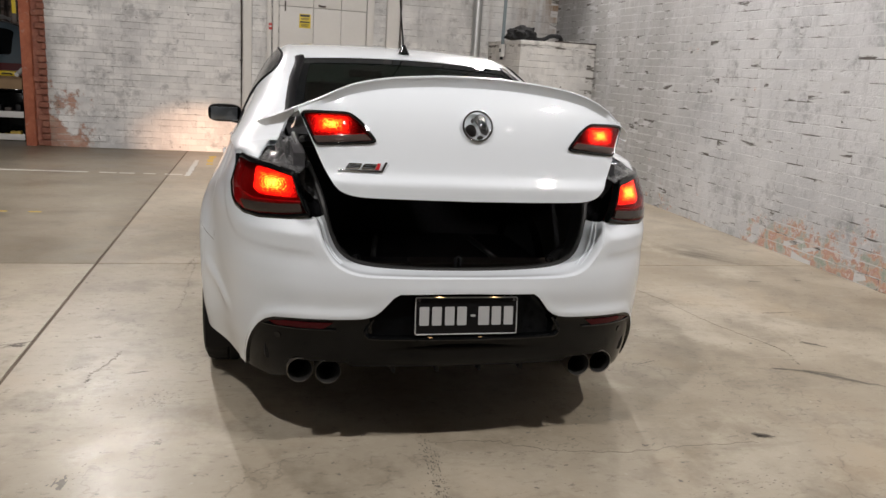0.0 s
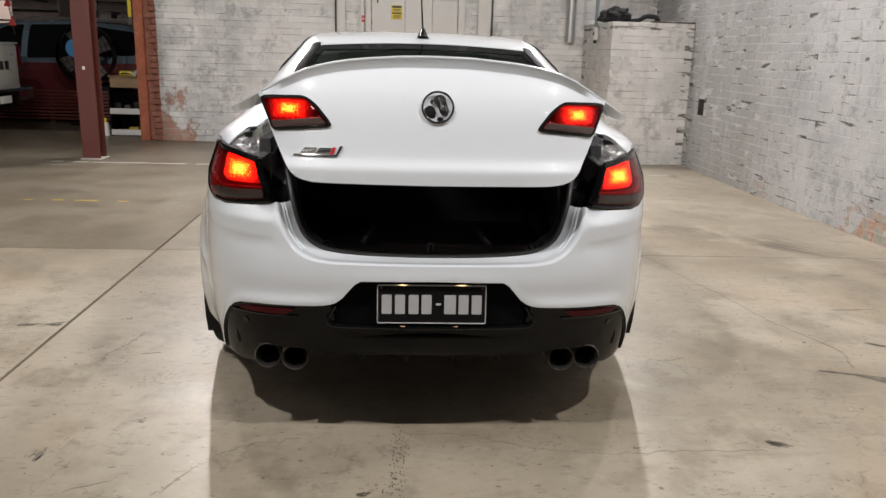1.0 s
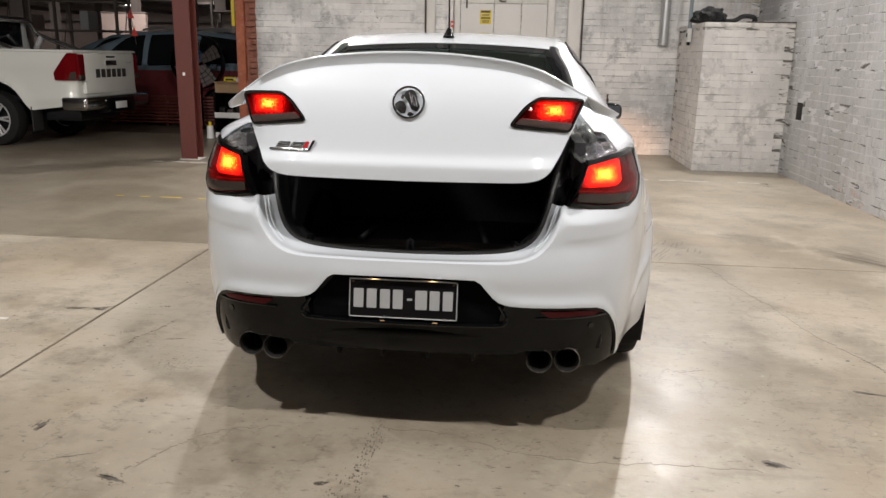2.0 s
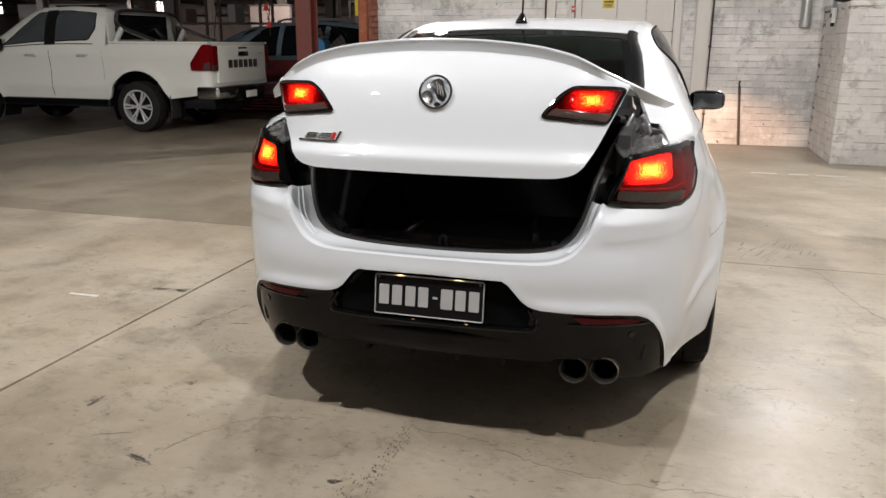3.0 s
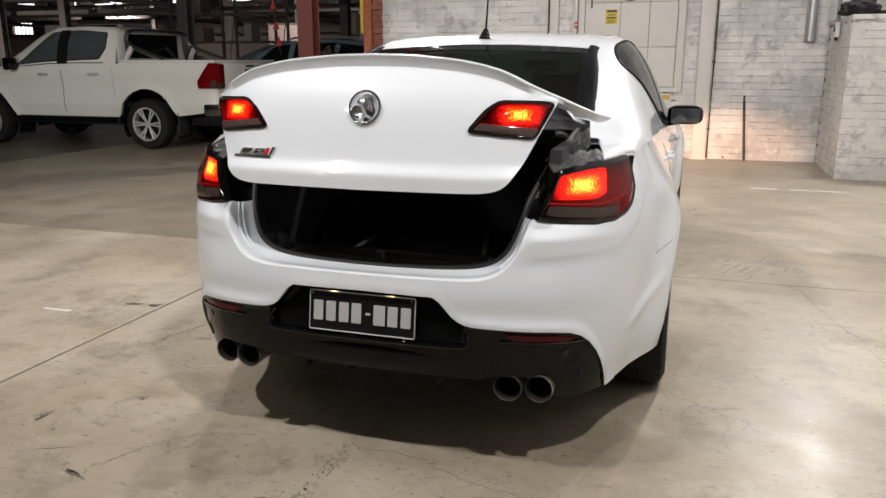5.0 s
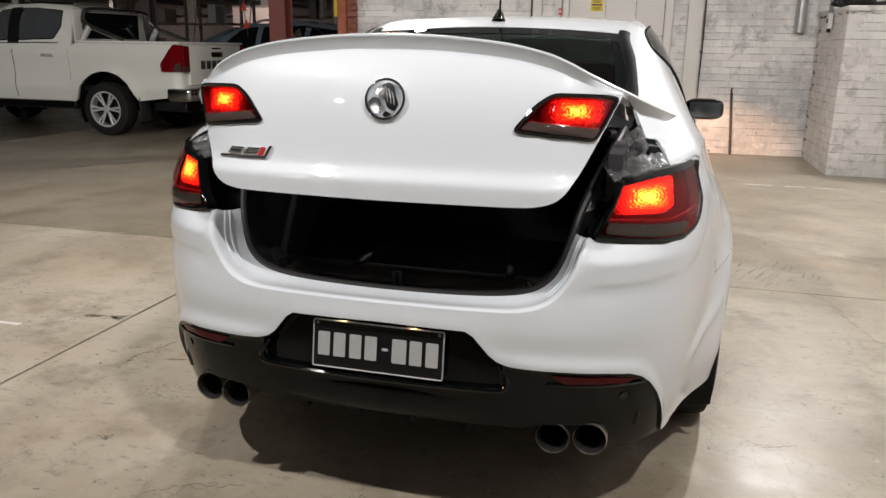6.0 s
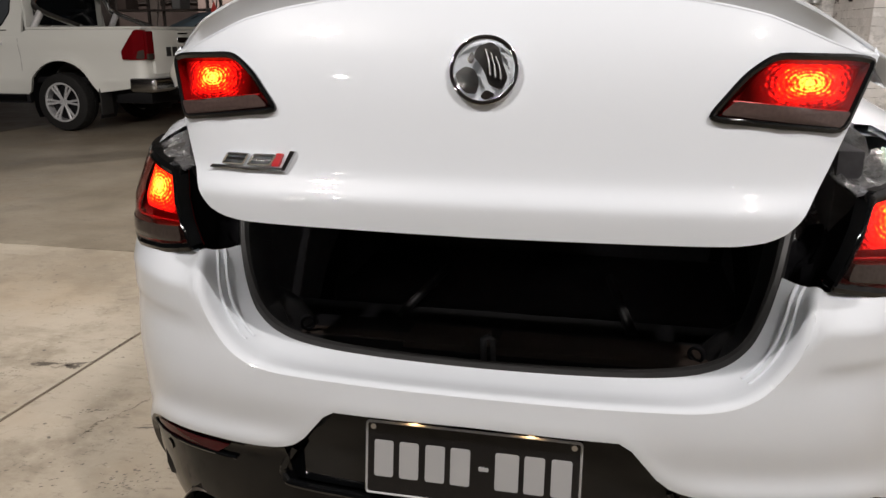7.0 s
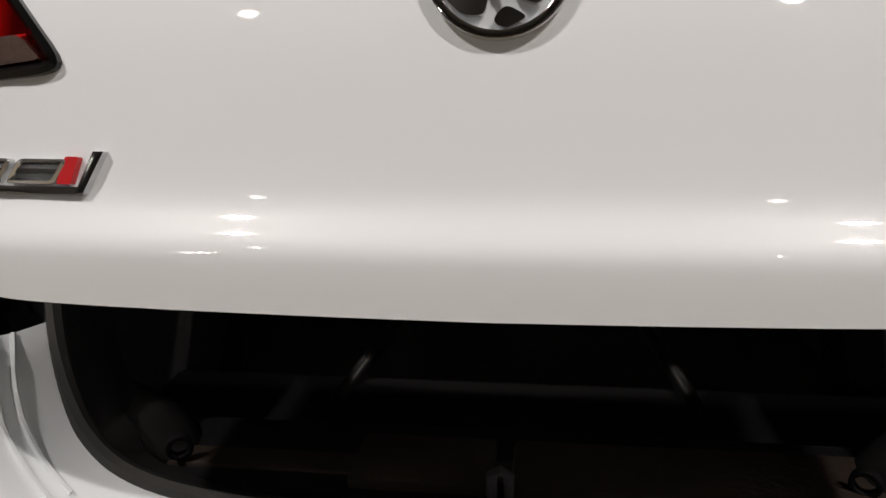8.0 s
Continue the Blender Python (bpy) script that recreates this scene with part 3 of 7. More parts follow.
def lean(x):
    return soft(x, [0, 0.515, 0.545, 0.57, 0.65, 0.76, 0.82], [0.0, 0.0, 0.035, 0.05, 0.03, 0.012, 0.0])


def top_z(x, y):
    """The upper edge of the lower body: boot sill, lamp foot, then belt line."""
    if y < 0.44:
        return soft(x, [0, 0.34, 0.395, 0.435, 0.475, 0.505, 0.523, 0.537, 0.550, 0.60, 0.74, 0.795, 0.812, 0.824, 0.836, 0.849], [0.667, 0.669, 0.675, 0.688, 0.716, 0.760, 0.805, 0.842, 0.853, 0.850, 0.845, 0.849, 0.875, 0.925, 0.985, 1.022])
    return soft(y, [0.44, 0.475, 0.53, 0.8, 1.2, 1.6, 2.0, 2.4, 3.0, 3.6, 4.1, 4.6, 4.94], [1.022, 1.03, 1.036, 1.04, 1.025, 0.985, 0.948, 0.928, 0.915, 0.91, 0.89, 0.80, 0.70])


def low_z(x, y):
    if y < 0.5:
        return lerp(x, [0, 0.40, 0.42, 0.62, 0.64, 0.70, 0.78, 0.85], [0.335, 0.335, 0.35, 0.35, 0.275, 0.252, 0.262, 0.275])
    z = lerp(y, [0.5, 0.76, 1.4, 1.6, 3.5, 4.5, 4.94], [0.275, 0.30, 0.30, 0.215, 0.215, 0.22, 0.24])
    for a in AXLES:
        if abs(y - a) < 0.372:
            z = max(z, 0.338 + math.sqrt(0.372 ** 2 - (y - a) ** 2))
    return z


def black_z(x, y):
    """The upper edge of the black lower bumper; None past its end."""
    if y > 0.34:
        return None
    return lerp(x, [0, 0.247, 0.262, 0.305, 0.33, 0.36, 0.45, 0.6, 0.66, 0.69, 0.715, 0.737, 0.756, 0.774, 0.79], [0.616, 0.613, 0.60, 0.548, 0.530, 0.523, 0.518, 0.512, 0.504, 0.490, 0.464, 0.427, 0.380, 0.322, 0.255])


def body_point(i, z, sgn, out=0.0):
    p, n = plan_frame(i)
    w = max(0.0, -n.y) ** 1.5 if p.y < 2.5 else 0.0
    o = w * rear_inset(z) + (1 - w) * side_inset(z)
    if p.y < 0.5:
        zc, zt = 0.80, top_z(p.x, p.y)
        if z > zc and zt > zc:
            o += lean(p.x) * ((z - zc) / (zt - zc)) ** 1.3
    if p.y < 1.0:
        # shoulder under the corner lamp, rising round the corner, and the hollow below it
        zs = soft(p.y, [0.05, 0.24, 0.36, 0.48], [0.742, 0.752, 0.80, 0.90])
        wide = lerp(p.x, [0.50, 0.58], [0, 1]) * lerp(p.y, [0.42, 0.60], [1, 0])
        under = soft(zs - z, [-0.006, 0.008, 0.07, 0.22], [0.0, 1.0, 0.8, 0.0])
        o += wide * (0.0028 * under - 0.002)
        # fuller flank where it meets the corner lamp
        o -= 0.012 * lerp(p.y, [0.30, 0.36, 0.44, 0.64], [0, 1, 1, 0]) * lerp(z, [0.87, 0.94], [0, 1])
        # flared lip round the black lower bumper
        zb = black_z(p.x, p.y)
        if zb is not None and z >= zb - 0.001:
            o -= 0.010 * math.exp(-((z - zb - 0.006) / 0.026) ** 2) * lerp(p.x, [0.30, 0.40], [0.25, 1]) * lerp(p.y, [0.24, 0.34], [1, 0.3])
        # slanting ridge from the bumper corner up to the wheel arch
        along = (p.y - 0.36) * 0.936 + (z - 0.47) * 0.351
        off = -(p.y - 0.36) * 0.351 + (z - 0.47) * 0.936
        o -= 0.010 * math.exp(-(off / (0.011 if off > 0 else 0.035)) ** 2) * lerp(along, [-0.03, 0.05, 0.24, 0.32], [0, 1, 1, 0])
    for a in AXLES:
        d = math.hypot(p.y - a, z - 0.338) - 0.372
        o -= 0.052 * math.exp(-(d / (0.13 if d > 0 else 0.09)) ** 2)
    q = p - n * (o - out)
    return Vector((q.x * sgn, q.y, z))


def shell_half(sgn, low, top, i0, i1, nv, lip=0.018):
    rows = []
    for k in range(nv + 1):
        f = k / nv
        rows.append([body_point(i, low(*PLAN[i]) + (top(*PLAN[i]) - low(*PLAN[i])) * f, sgn) for i in range(i0, i1 + 1)])
    rows.insert(0, [p + Vector((0, 0.03 if p.y < 0.4 else 0, 0.004)) + Vector((-0.03 * sgn if p.y > 0.3 else 0, 0, 0)) for p in rows[0]])
    return grid(rows)


def first_past(test):
    return next(i for i, p in enumerate(PLAN) if test(p))


I_BLACK = first_past(lambda p: p.x > 0.790)
I_SEAM = first_past(lambda p: p.y > 0.73)
END = len(PLAN) - 1
for sgn in (-1, 1):
    part("rear_bumper", shell_half(sgn, lambda x, y: black_z(x, y) if x < 0.791 and y < 0.34 else low_z(x, y), top_z, 0, I_SEAM, 48), M["white"], CAR)
    part("diffuser", shell_half(sgn, low_z, lambda x, y: 0.456 if x < 0.338 else black_z(x, y), 0, I_BLACK, 14), M["satin_black"], CAR, "satin black lower bumper")
    part("side_panel", shell_half(sgn, low_z, top_z, I_SEAM, END, 20), M["white"], CAR)


# upper sides: belt to roof rail, with the side glass set on them
BELT = [body_point(i, top_z(*PLAN[i]), 1) for i in range(len(PLAN)) if PLAN[i].x > 0.7 and 0.44 < PLAN[i].y < 4.5]


def belt(y):
    ys = [p.y for p in BELT]
    return Vector((lerp(y, ys, [p.x for p in BELT]), y, lerp(y, ys, [p.z for p in BELT])))


def rail(y):
    ys = [0.22, 0.4, 0.55, 0.7, 0.85, 1.0, 1.2, 1.45, 1.7, 2.2, 2.8, 3.2, 3.6, 4.0]
    return Vector((soft(y, ys, [0.63, 0.655, 0.64, 0.62, 0.60, 0.588, 0.565, 0.53, 0.545, 0.565, 0.56, 0.55, 0.60, 0.66]), y,
                   soft(y, ys, [1.01, 1.06, 1.09, 1.115, 1.155, 1.212, 1.30, 1.378, 1.428, 1.457, 1.445, 1.38, 1.20, 1.01])))


def hip(y):
    ys = [0.22, 0.5, 0.85, 1.2, 1.45, 1.7, 2.2, 2.8, 3.2, 3.6, 4.0]
    return Vector((soft(y, ys, [0.74, 0.80, 0.755, 0.725, 0.705, 0.70, 0.705, 0.705, 0.69, 0.70, 0.74]), y, soft(y, ys, [1.02, 1.07, 1.13, 1.26, 1.35, 1.40, 1.42, 1.405, 1.33, 1.15, 0.99])))


def upper(y, t, lift=0.0, sgn=1):
    b, r, h = belt(y), rail(y), hip(y)
    b.y = y
    p = (1 - t) ** 2 * b + 2 * t * (1 - t) * h + t * t * r
    d = 2 * (1 - t) * (h - b) + 2 * t * (r - h)
    n = Vector((d.z, 0, -d.x)).normalized()
    p = p + n * lift
    return Vector((p.x * sgn, p.y, p.z))


def shell(rows, vec):
    """A panel of some thickness: the sheet, and the same sheet moved by vec, joined round the edge."""
    back = [[p + Vector(vec) for p in r] for r in rows]
    return grid([r + b[::-1] for r, b in zip(rows, back)], None, True)


def half_rows(ys, ts, sgn, lift=0.0):
    return [[upper(y, t, lift, sgn) for t in ts] for y in ys]


TS = [k / 12 for k in range(13)]
YS = [0.47, 0.5] + [0.55 + 0.1 * k for k in range(35)] + [4.0]
GLASS = [Vector(p) for p in smooth_poly([(2.35, 0.04), (1.98, 0.09), (1.68, 0.25), (1.47, 0.50), (1.43, 0.66), (1.60, 0.80), (2.2, 0.83), (2.9, 0.82), (3.25, 0.72), (3.62, 0.30), (3.8, 0.05)], 0.12, 5)]
for sgn in (-1, 1):
    cab = part("cab_side", grid([a + b[::-1] for a, b in zip(half_rows(YS, TS, sgn), half_rows(YS, TS, sgn, -0.02))], None, True), M["white"], CAR)
    surf = lambda a, b, lift: upper(a, b, lift, sgn)
    part("window_trim", ring_patch(GLASS, inset(GLASS, 0.03), surf, 0.006, 0.003, 0.008), M["trim_black"], cab)
    part("side_glass", patch(inset(GLASS, 0.027), surf, 0.0035), M["side_glass"], cab)
    for y in (2.42, 2.47):
        part("door_pillar", grid([[upper(y + a, t, 0.0055, sgn) for t in [0.05 + 0.77 * k / 8 for k in range(9)]] for a in (0.0, 0.04)]), M["trim_black"], cab)


def across(y, crown, bow, n=20, drop=0.0, grow=0.0):
    r = rail(y)
    out = []
    for k in range(n + 1):
        u = 2 * k / n - 1
        out.append(Vector(((r.x + grow) * u, y + bow * (u * u - 1), r.z + crown * (1 - u * u) - drop)))
    return out


part("roof", shell([across(y, 0.022, 0.05 * (1 if y < 2 else -1)) for y in [1.46, 1.6, 1.8, 2.1, 2.4, 2.7, 2.95, 3.2]], (0, 0, -0.02)), M["white"], CAR)
rear_glass = part("rear_glass", shell([across(y, 0.02, 0.06, drop=0.004) for y in [0.86, 0.95, 1.05, 1.15, 1.25, 1.35, 1.42, 1.455]], (0, 0.002, -0.004)), M["glass"], CAR, "tinted rear glass")
rear_glass.visible_shadow = False
band = bmesh.new()
grid([across(y, 0.02, 0.06, drop=0.001) for y in (1.375, 1.41, 1.456)], band)
for k in (0, -2):
    grid([[across(y, 0.02, 0.06, 40, 0.0005)[j] for j in ((0, 1, 2) if k == 0 else (-3, -2, -1))] for y in (0.86, 1.0, 1.15, 1.3, 1.375)], band)
part("glass_band", band, M["dark_glass"], CAR, "black printed border of the rear glass")
for sgn in (-1, 1):
    strip = []
    for y in [0.80 + 0.05 * k for k in range(15)]:
        r = rail(y)
        strip.append([Vector((p.x * sgn, p.y, p.z)) for p in (upper(y, 0.93, -0.001), upper(y, 0.965, 0.004), r + Vector((-0.006, 0, 0.007)), r + Vector((-0.022, 0, 0.007)), r + Vector((-0.026, 0, -0.002)))])
    part("rail_seal", grid(strip), M["trim_black"], CAR)
part("windscreen", shell([across(y, 0.03, -0.12, drop=0.004) for y in (3.2, 3.4, 3.6, 3.8, 4.0)], (0, 0, -0.004)), M["glass"], CAR).visible_shadow = False
part("bonnet", thick(grid([[Vector((u * lerp(y, [4.0, 4.5, 4.8], [0.7, 0.76, 0.6]), y, lerp(y, [4.0, 4.4, 4.7, 4.85], [1.0, 0.93, 0.83, 0.74]) + 0.03 * (1 - u * u))) for u in [k / 8 - 1 for k in range(17)]]
                        for y in (4.0, 4.2, 4.4, 4.6, 4.75, 4.85)]), -0.02), M["white"], CAR)
part("underbody", box(-0.80, 0.80, 0.55, 4.6, 0.20, 0.30, 0.03), M["matt_black"], CAR)
part("rear_beam", box(-0.70, 0.70, 0.14, 0.6, 0.32, 0.60, 0.04), M["matt_black"], CAR)

# cabin seen through the rear glass
cabin = bmesh.new()
box(-0.62, 0.62, 0.95, 1.5, 1.00, 1.03, 0.01, cabin)
box(-0.6, 0.6, 1.46, 1.62, 0.5, 1.09, 0.05, cabin)
part("parcel_shelf", cabin, M["seat"], CAR)
for x, y in ((-0.36, 1.52), (0.36, 1.52), (-0.38, 2.75), (0.38, 2.75)):
    part("headrest", box(x - 0.13, x + 0.13, y, y + 0.1, 1.10, 1.27 if y < 2 else 1.22, 0.04), M["seat"], CAR)
    if y > 2:
        part("front_seat", box(x - 0.24, x + 0.24, y - 0.02, y + 0.14, 0.45, 1.10, 0.06), M["seat"], CAR)
part("mirror_inside", box(-0.12, 0.12, 3.05, 3.09, 1.27, 1.33, 0.015), M["satin_black"], CAR)


# wheels
def wheel(parent, x, y, z, r, width, sgn, spokes, place=None, rim_mat="alloy", rim_r=0.7):
    c = Vector((x, y, z))
    bm = bmesh.new()
    prof = [(-0.5, rim_r), (-0.5, 0.86), (-0.44, 0.955), (-0.33, 0.992), (-0.11, 1.0), (-0.10, 0.982), (-0.07, 0.982), (-0.06, 1.0), (0.06, 1.0), (0.07, 0.982), (0.10, 0.982), (0.11, 1.0),
            (0.33, 0.992), (0.44, 0.955), (0.5, 0.86), (0.5, rim_r)]
    n = 96
    rows = []
    for i in range(n + 1):
        a = 2 * math.pi * i / n
        g = 0.03 if i % 3 == 0 else 0.0
        rows.append([c + Vector((w * width * sgn, math.cos(a) * r * (q - (g if q > 0.985 and abs(w) > 0.2 else 0)), math.sin(a) * r * (q - (g if q > 0.985 and abs(w) > 0.2 else 0)))) for w, q in prof])
    grid(rows, bm)
    bmesh.ops.remove_doubles(bm, verts=bm.verts, dist=1e-5)
    tyre_bm = bm
    hub = thing_part("wheel", parent, c, place)
    tyre = part("tyre", tyre_bm, M["tyre"], hub, place=place)
    rb = ring(c + Vector((sgn * width * 0.25, 0, 0)), (1, 0, 0), r * rim_r * 1.02, r * rim_r * 0.90, width * 0.5, None, 40)
    rod(c + Vector((sgn * width * 0.30, 0, 0)), c + Vector((sgn * width * 0.44, 0, 0)), r * 0.13, rb, 20)
    for k in range(spokes):
        for off in (-0.13, 0.13):
            a = 2 * math.pi * k / spokes
            d = Vector((0, math.cos(a + off), math.sin(a + off)))
            d0 = Vector((0, math.cos(a + off * 0.8), math.sin(a + off * 0.8)))
            rod(c + Vector((sgn * width * 0.37, 0, 0)) + d0 * r * 0.10, c + Vector((sgn * width * 0.43, 0, 0)) + d * r * rim_r * 0.94, r * 0.035, rb, 6, r * 0.045)
    part("rim", rb, M[rim_mat], hub, place=place)
    back = disc(c + Vector((sgn * width * 0.08, 0, 0)), (1, 0, 0), r * rim_r * 0.97)
    part("brake_disc", thick(back, 0.02), M["matt_black"], hub, place=place)
    return hub


def thing_part(name, parent, c, place=None):
    ob = new(name)
    ob.location = c if place is None else place @ c
    ob.parent = parent
    ob.matrix_parent_inverse = world_of(parent).inverted()
    return ob


for sgn in (-1, 1):
    for y in AXLES:
        wheel(CAR, 0.819 * sgn, y, WHEEL_R, WHEEL_R, 0.252, sgn, 7)
        liner = bmesh.new()
        grid([[Vector((sgn * w, y + 0.376 * math.cos(a), 0.338 + 0.376 * math.sin(a))) for w in (0.52, 0.93)] for a in [math.pi * (k / 20 * 1.3 - 0.15) for k in range(21)]], liner)
        part("wheel_liner", thick(liner, 0.006), M["matt_black"], CAR)


# boot lid
def spoiler_z(x):
    return soft(abs(x), [0, 0.1, 0.2, 0.3, 0.41, 0.46, 0.51, 0.56, 0.60, 0.66, 0.70, 0.725], [1.352, 1.350, 1.343, 1.332, 1.308, 1.288, 1.262, 1.236, 1.216, 1.184, 1.163, 1.150])


def spoiler_y(x):
    return soft(abs(x), [0, 0.2, 0.4, 0.5, 0.58, 0.64, 0.70, 0.725], [0.120, 0.125, 0.143, 0.163, 0.195, 0.245, 0.32, 0.37])


def lid_low(x):
    return soft(abs(x), [0, 0.30, 0.38, 0.42, 0.45, 0.472, 0.487, 0.505, 0.536, 0.588], [0.941, 0.943, 0.945, 0.950, 0.960, 0.978, 1.0, 1.03, 1.095, 1.21])


def lid_top(x):
    return spoiler_z(x) - soft(abs(x), [0, 0.45, 0.55, 0.6], [0.043, 0.038, 0.026, 0.008])


def lid_y(x, z):
    base = soft(z, [0.90, 0.941, 0.960, 0.975, 0.985, 0.990, 0.995, 1.0, 1.005, 1.010, 1.015, 1.020, 1.025, 1.03, 1.05, 1.09, 1.14, 1.18, 1.22, 1.25, 1.30, 1.34],
                [-0.014, -0.0170, -0.0168, -0.0163, -0.0154, -0.0142, -0.0118, -0.0082, -0.0039, 0.0006, 0.0047, 0.0080, 0.0106, 0.0127, 0.0185, 0.028, 0.040, 0.052, 0.068, 0.084, 0.118, 0.152])
    a = abs(x)
    return base + 0.02 * (a / 0.4) ** 2 * 0.6 + 0.075 * max(0.0, (a - 0.36) / 0.23) ** 2.2


def lid_surf(x, z, lift):
    e = 0.004
    n = Vector((lid_y(x + e, z) - lid_y(x - e, z), -2 * e, lid_y(x, z + e) - lid_y(x, z - e))).normalized()
    p = Vector((x, lid_y(x, z), z))
    return p + n * lift


LID_X = [0.588 * math.copysign(abs(u) ** 0.8, u) for u in [k / 72 - 1 for k in range(145)]]
LID_LAMP = [(0.335, 1.126), (0.347, 1.117), (0.532, 1.099), (0.582, 1.204), (0.548, 1.211), (0.425, 1.214), (0.385, 1.187)]


def inside(x, z, outline):
    hit = False
    for (ax, az), (bx, bz) in zip(outline, outline[1:] + outline[:1]):
        if (az > z) != (bz > z) and x < (bx - ax) * (z - az) / (bz - az) + ax:
            hit = not hit
    return hit


rows = []
for k in range(73):
    f = (k / 72)
    rows.append([lid_surf(x, lid_low(x) + (lid_top(x) - lid_low(x)) * f, 0) for x in LID_X])
edge = [p + Vector((0, 0.022, 0.012)) for p in rows[0]]
skin = grid([edge] + rows)
cut = [(p.x, p.y) for p in inset(smooth_poly(LID_LAMP, 0.018, 3), 0.0005)]
bmesh.ops.delete(skin, geom=[f for f in skin.faces if all(inside(abs(v.co.x), v.co.z, cut) for v in f.verts)], context="FACES")
LID = part("boot_lid", skin, M["white"], CAR, "white boot lid standing ajar")
lid_in = grid([[p + Vector((-0.03 * p.x, 0.024 + 0.0, 0.012)) for p in rows[0]], [Vector((p.x * 0.84, 0.10, min(p.z + 0.03, 1.12))) for p in rows[0]],
               [Vector((p.x * 0.80, 0.16, min(max(p.z, 1.1), 1.16))) for p in rows[0]]])
for q in lid_in.verts:
    if q.co.z > 1.17:
        q.co.x, q.co.z = q.co.x * 0.9, 1.17
part("lid_lining", lid_in, M["carpet"], LID)
deck = [[Vector((x, spoiler_y(x) + 0.02, spoiler_z(x) - 0.012)) for x in LID_X],
        [Vector((x, spoiler_y(x) + 0.10, spoiler_z(x) - 0.03)) for x in LID_X],
        [Vector((x, 0.52, 1.235 - 0.10 * (x / 0.6) ** 2)) for x in LID_X], [Vector((x, 0.84, 1.155 - 0.06 * (x / 0.6) ** 2)) for x in LID_X]]
part("lid_top", shell(deck, (0, 0, -0.012)), M["white"], LID)

# the lip spoiler on the lid: an upper skin, a rear edge and a shaded underside
SX = [0.725 * math.copysign(abs(u) ** 0.85, u) for u in [k / 40 - 1 for k in range(81)]]
sp_rows = []
for x in SX:
    a = abs(x)
    k = lerp(a, [0.50, 0.60], [1, 0])
    y, z = spoiler_y(x) * (1 - k) + (lid_y(x, lid_top(x)) - 0.006) * k, spoiler_z(x)
    w = lerp(a, [0, 0.5, 0.66, 0.725], [1, 1, 0.75, 0.1])
    zt = lid_top(min(a, 0.588))
    foot = Vector((x, lid_y(min(a, 0.588), zt) - 0.001, zt)) if a < 0.588 else Vector((x, y + 0.03 * w, z - lerp(a, [0.588, 0.63, 0.70, 0.725], [0.014, 0.045, 0.028, 0.004])))
    sp_rows.append([foot, foot + Vector((0, 0.002 * w, 0.003)), Vector((x, y - 0.001 * w, z - 0.010 * w)), Vector((x, y - 0.004 * w, z - 0.0065 * w)), Vector((x, y - 0.004 * w, z - 0.002 * w)),
                    Vector((x, y + 0.002, z)), Vector((x, y + 0.05 * w, z - 0.004)), Vector((x, y + 0.13 * w, z - 0.022 * w)), Vector((x, y + 0.10 * w, z - 0.05 * w))])
part("spoiler", grid(sp_rows, None, True), M["white"], LID, "white lip spoiler", sharp=30)

# lamps on the lid
for sgn in (-1, 1):
    o = [Vector((p[0] * sgn, p[1])) for p in smooth_poly(LID_LAMP, 0.018, 3)]
    lamp = part("lid_lamp", ring_patch(o, inset(o, 0.0095), lid_surf, 0.006, 0.004, 0.012), M["gloss_black"], LID, "lit red tail lamp in a black rim")
    mid = [Vector((p[0] * sgn, p[1])) for p in smooth_poly([(0.378, 1.149), (0.542, 1.133), (0.571, 1.202), (0.43, 1.206), (0.402, 1.184)], 0.012, 3)]
    low = [Vector((p[0] * sgn, p[1])) for p in smooth_poly([(0.354, 1.128), (0.374, 1.147), (0.540, 1.130), (0.530, 1.108)], 0.006, 3)]
    c = lid_surf(0.482 * sgn, 1.172, 0.0)
    part("lamp_bowl", patch(inset(o, 0.0085), lid_surf, -0.020, -0.024), M["lamp_bowl"], lamp, "dark red inside of the lamp")
    part("lens", patch(mid, lid_surf, -0.014, 0.004), lit_lens("lit_lens_of_lid", 4.0, (0.060, 0.032), 1.15), lamp, "glowing red lens", at=c)
    part("reverse_lens", patch(low, lid_surf, 0.0058, 0.018), M["lens_clear"], lamp, "smoky clear lens strip")
    part("divider", sweep([lid_surf(lerp(t, [0, 1], [0.372, 0.541]) * sgn, lerp(t, [0, 1], [1.148, 1.1315]), -0.003) for t in [k / 12 for k in range(13)]], 0.0022, seg=6), M["badge_red"], lamp)
    part("lens_cover", patch(inset(o, 0.008), lid_surf, 0.0045), M["lens_cover"], lamp, "clear outer lens")


# lamps on the body corners, on their own wrapped surface
CORNER = curve([(0.53, 0.092), (0.60, 0.112), (0.67, 0.148), (0.73, 0.198), (0.785, 0.285), (0.822, 0.39), (0.843, 0.48)], 60)


def corner_surf(sgn):
    def f(a, z, lift):
        a = min(max(a, 0.0), 1.0) * 59.999
        i = int(a)
        p = CORNER[i].lerp(CORNER[i + 1], a - i)
        t = (CORNER[i + 1] - CORNER[i]).normalized()
        n = Vector((t.y, -t.x))
        o = lerp(z, [0.83, 0.87, 0.93, 1.0, 1.05], [0.003, 0.0, 0.008, 0.036, 0.062])
        q = p + n * (lift - o)
        return Vector((q.x * sgn, q.y, z))
    return f


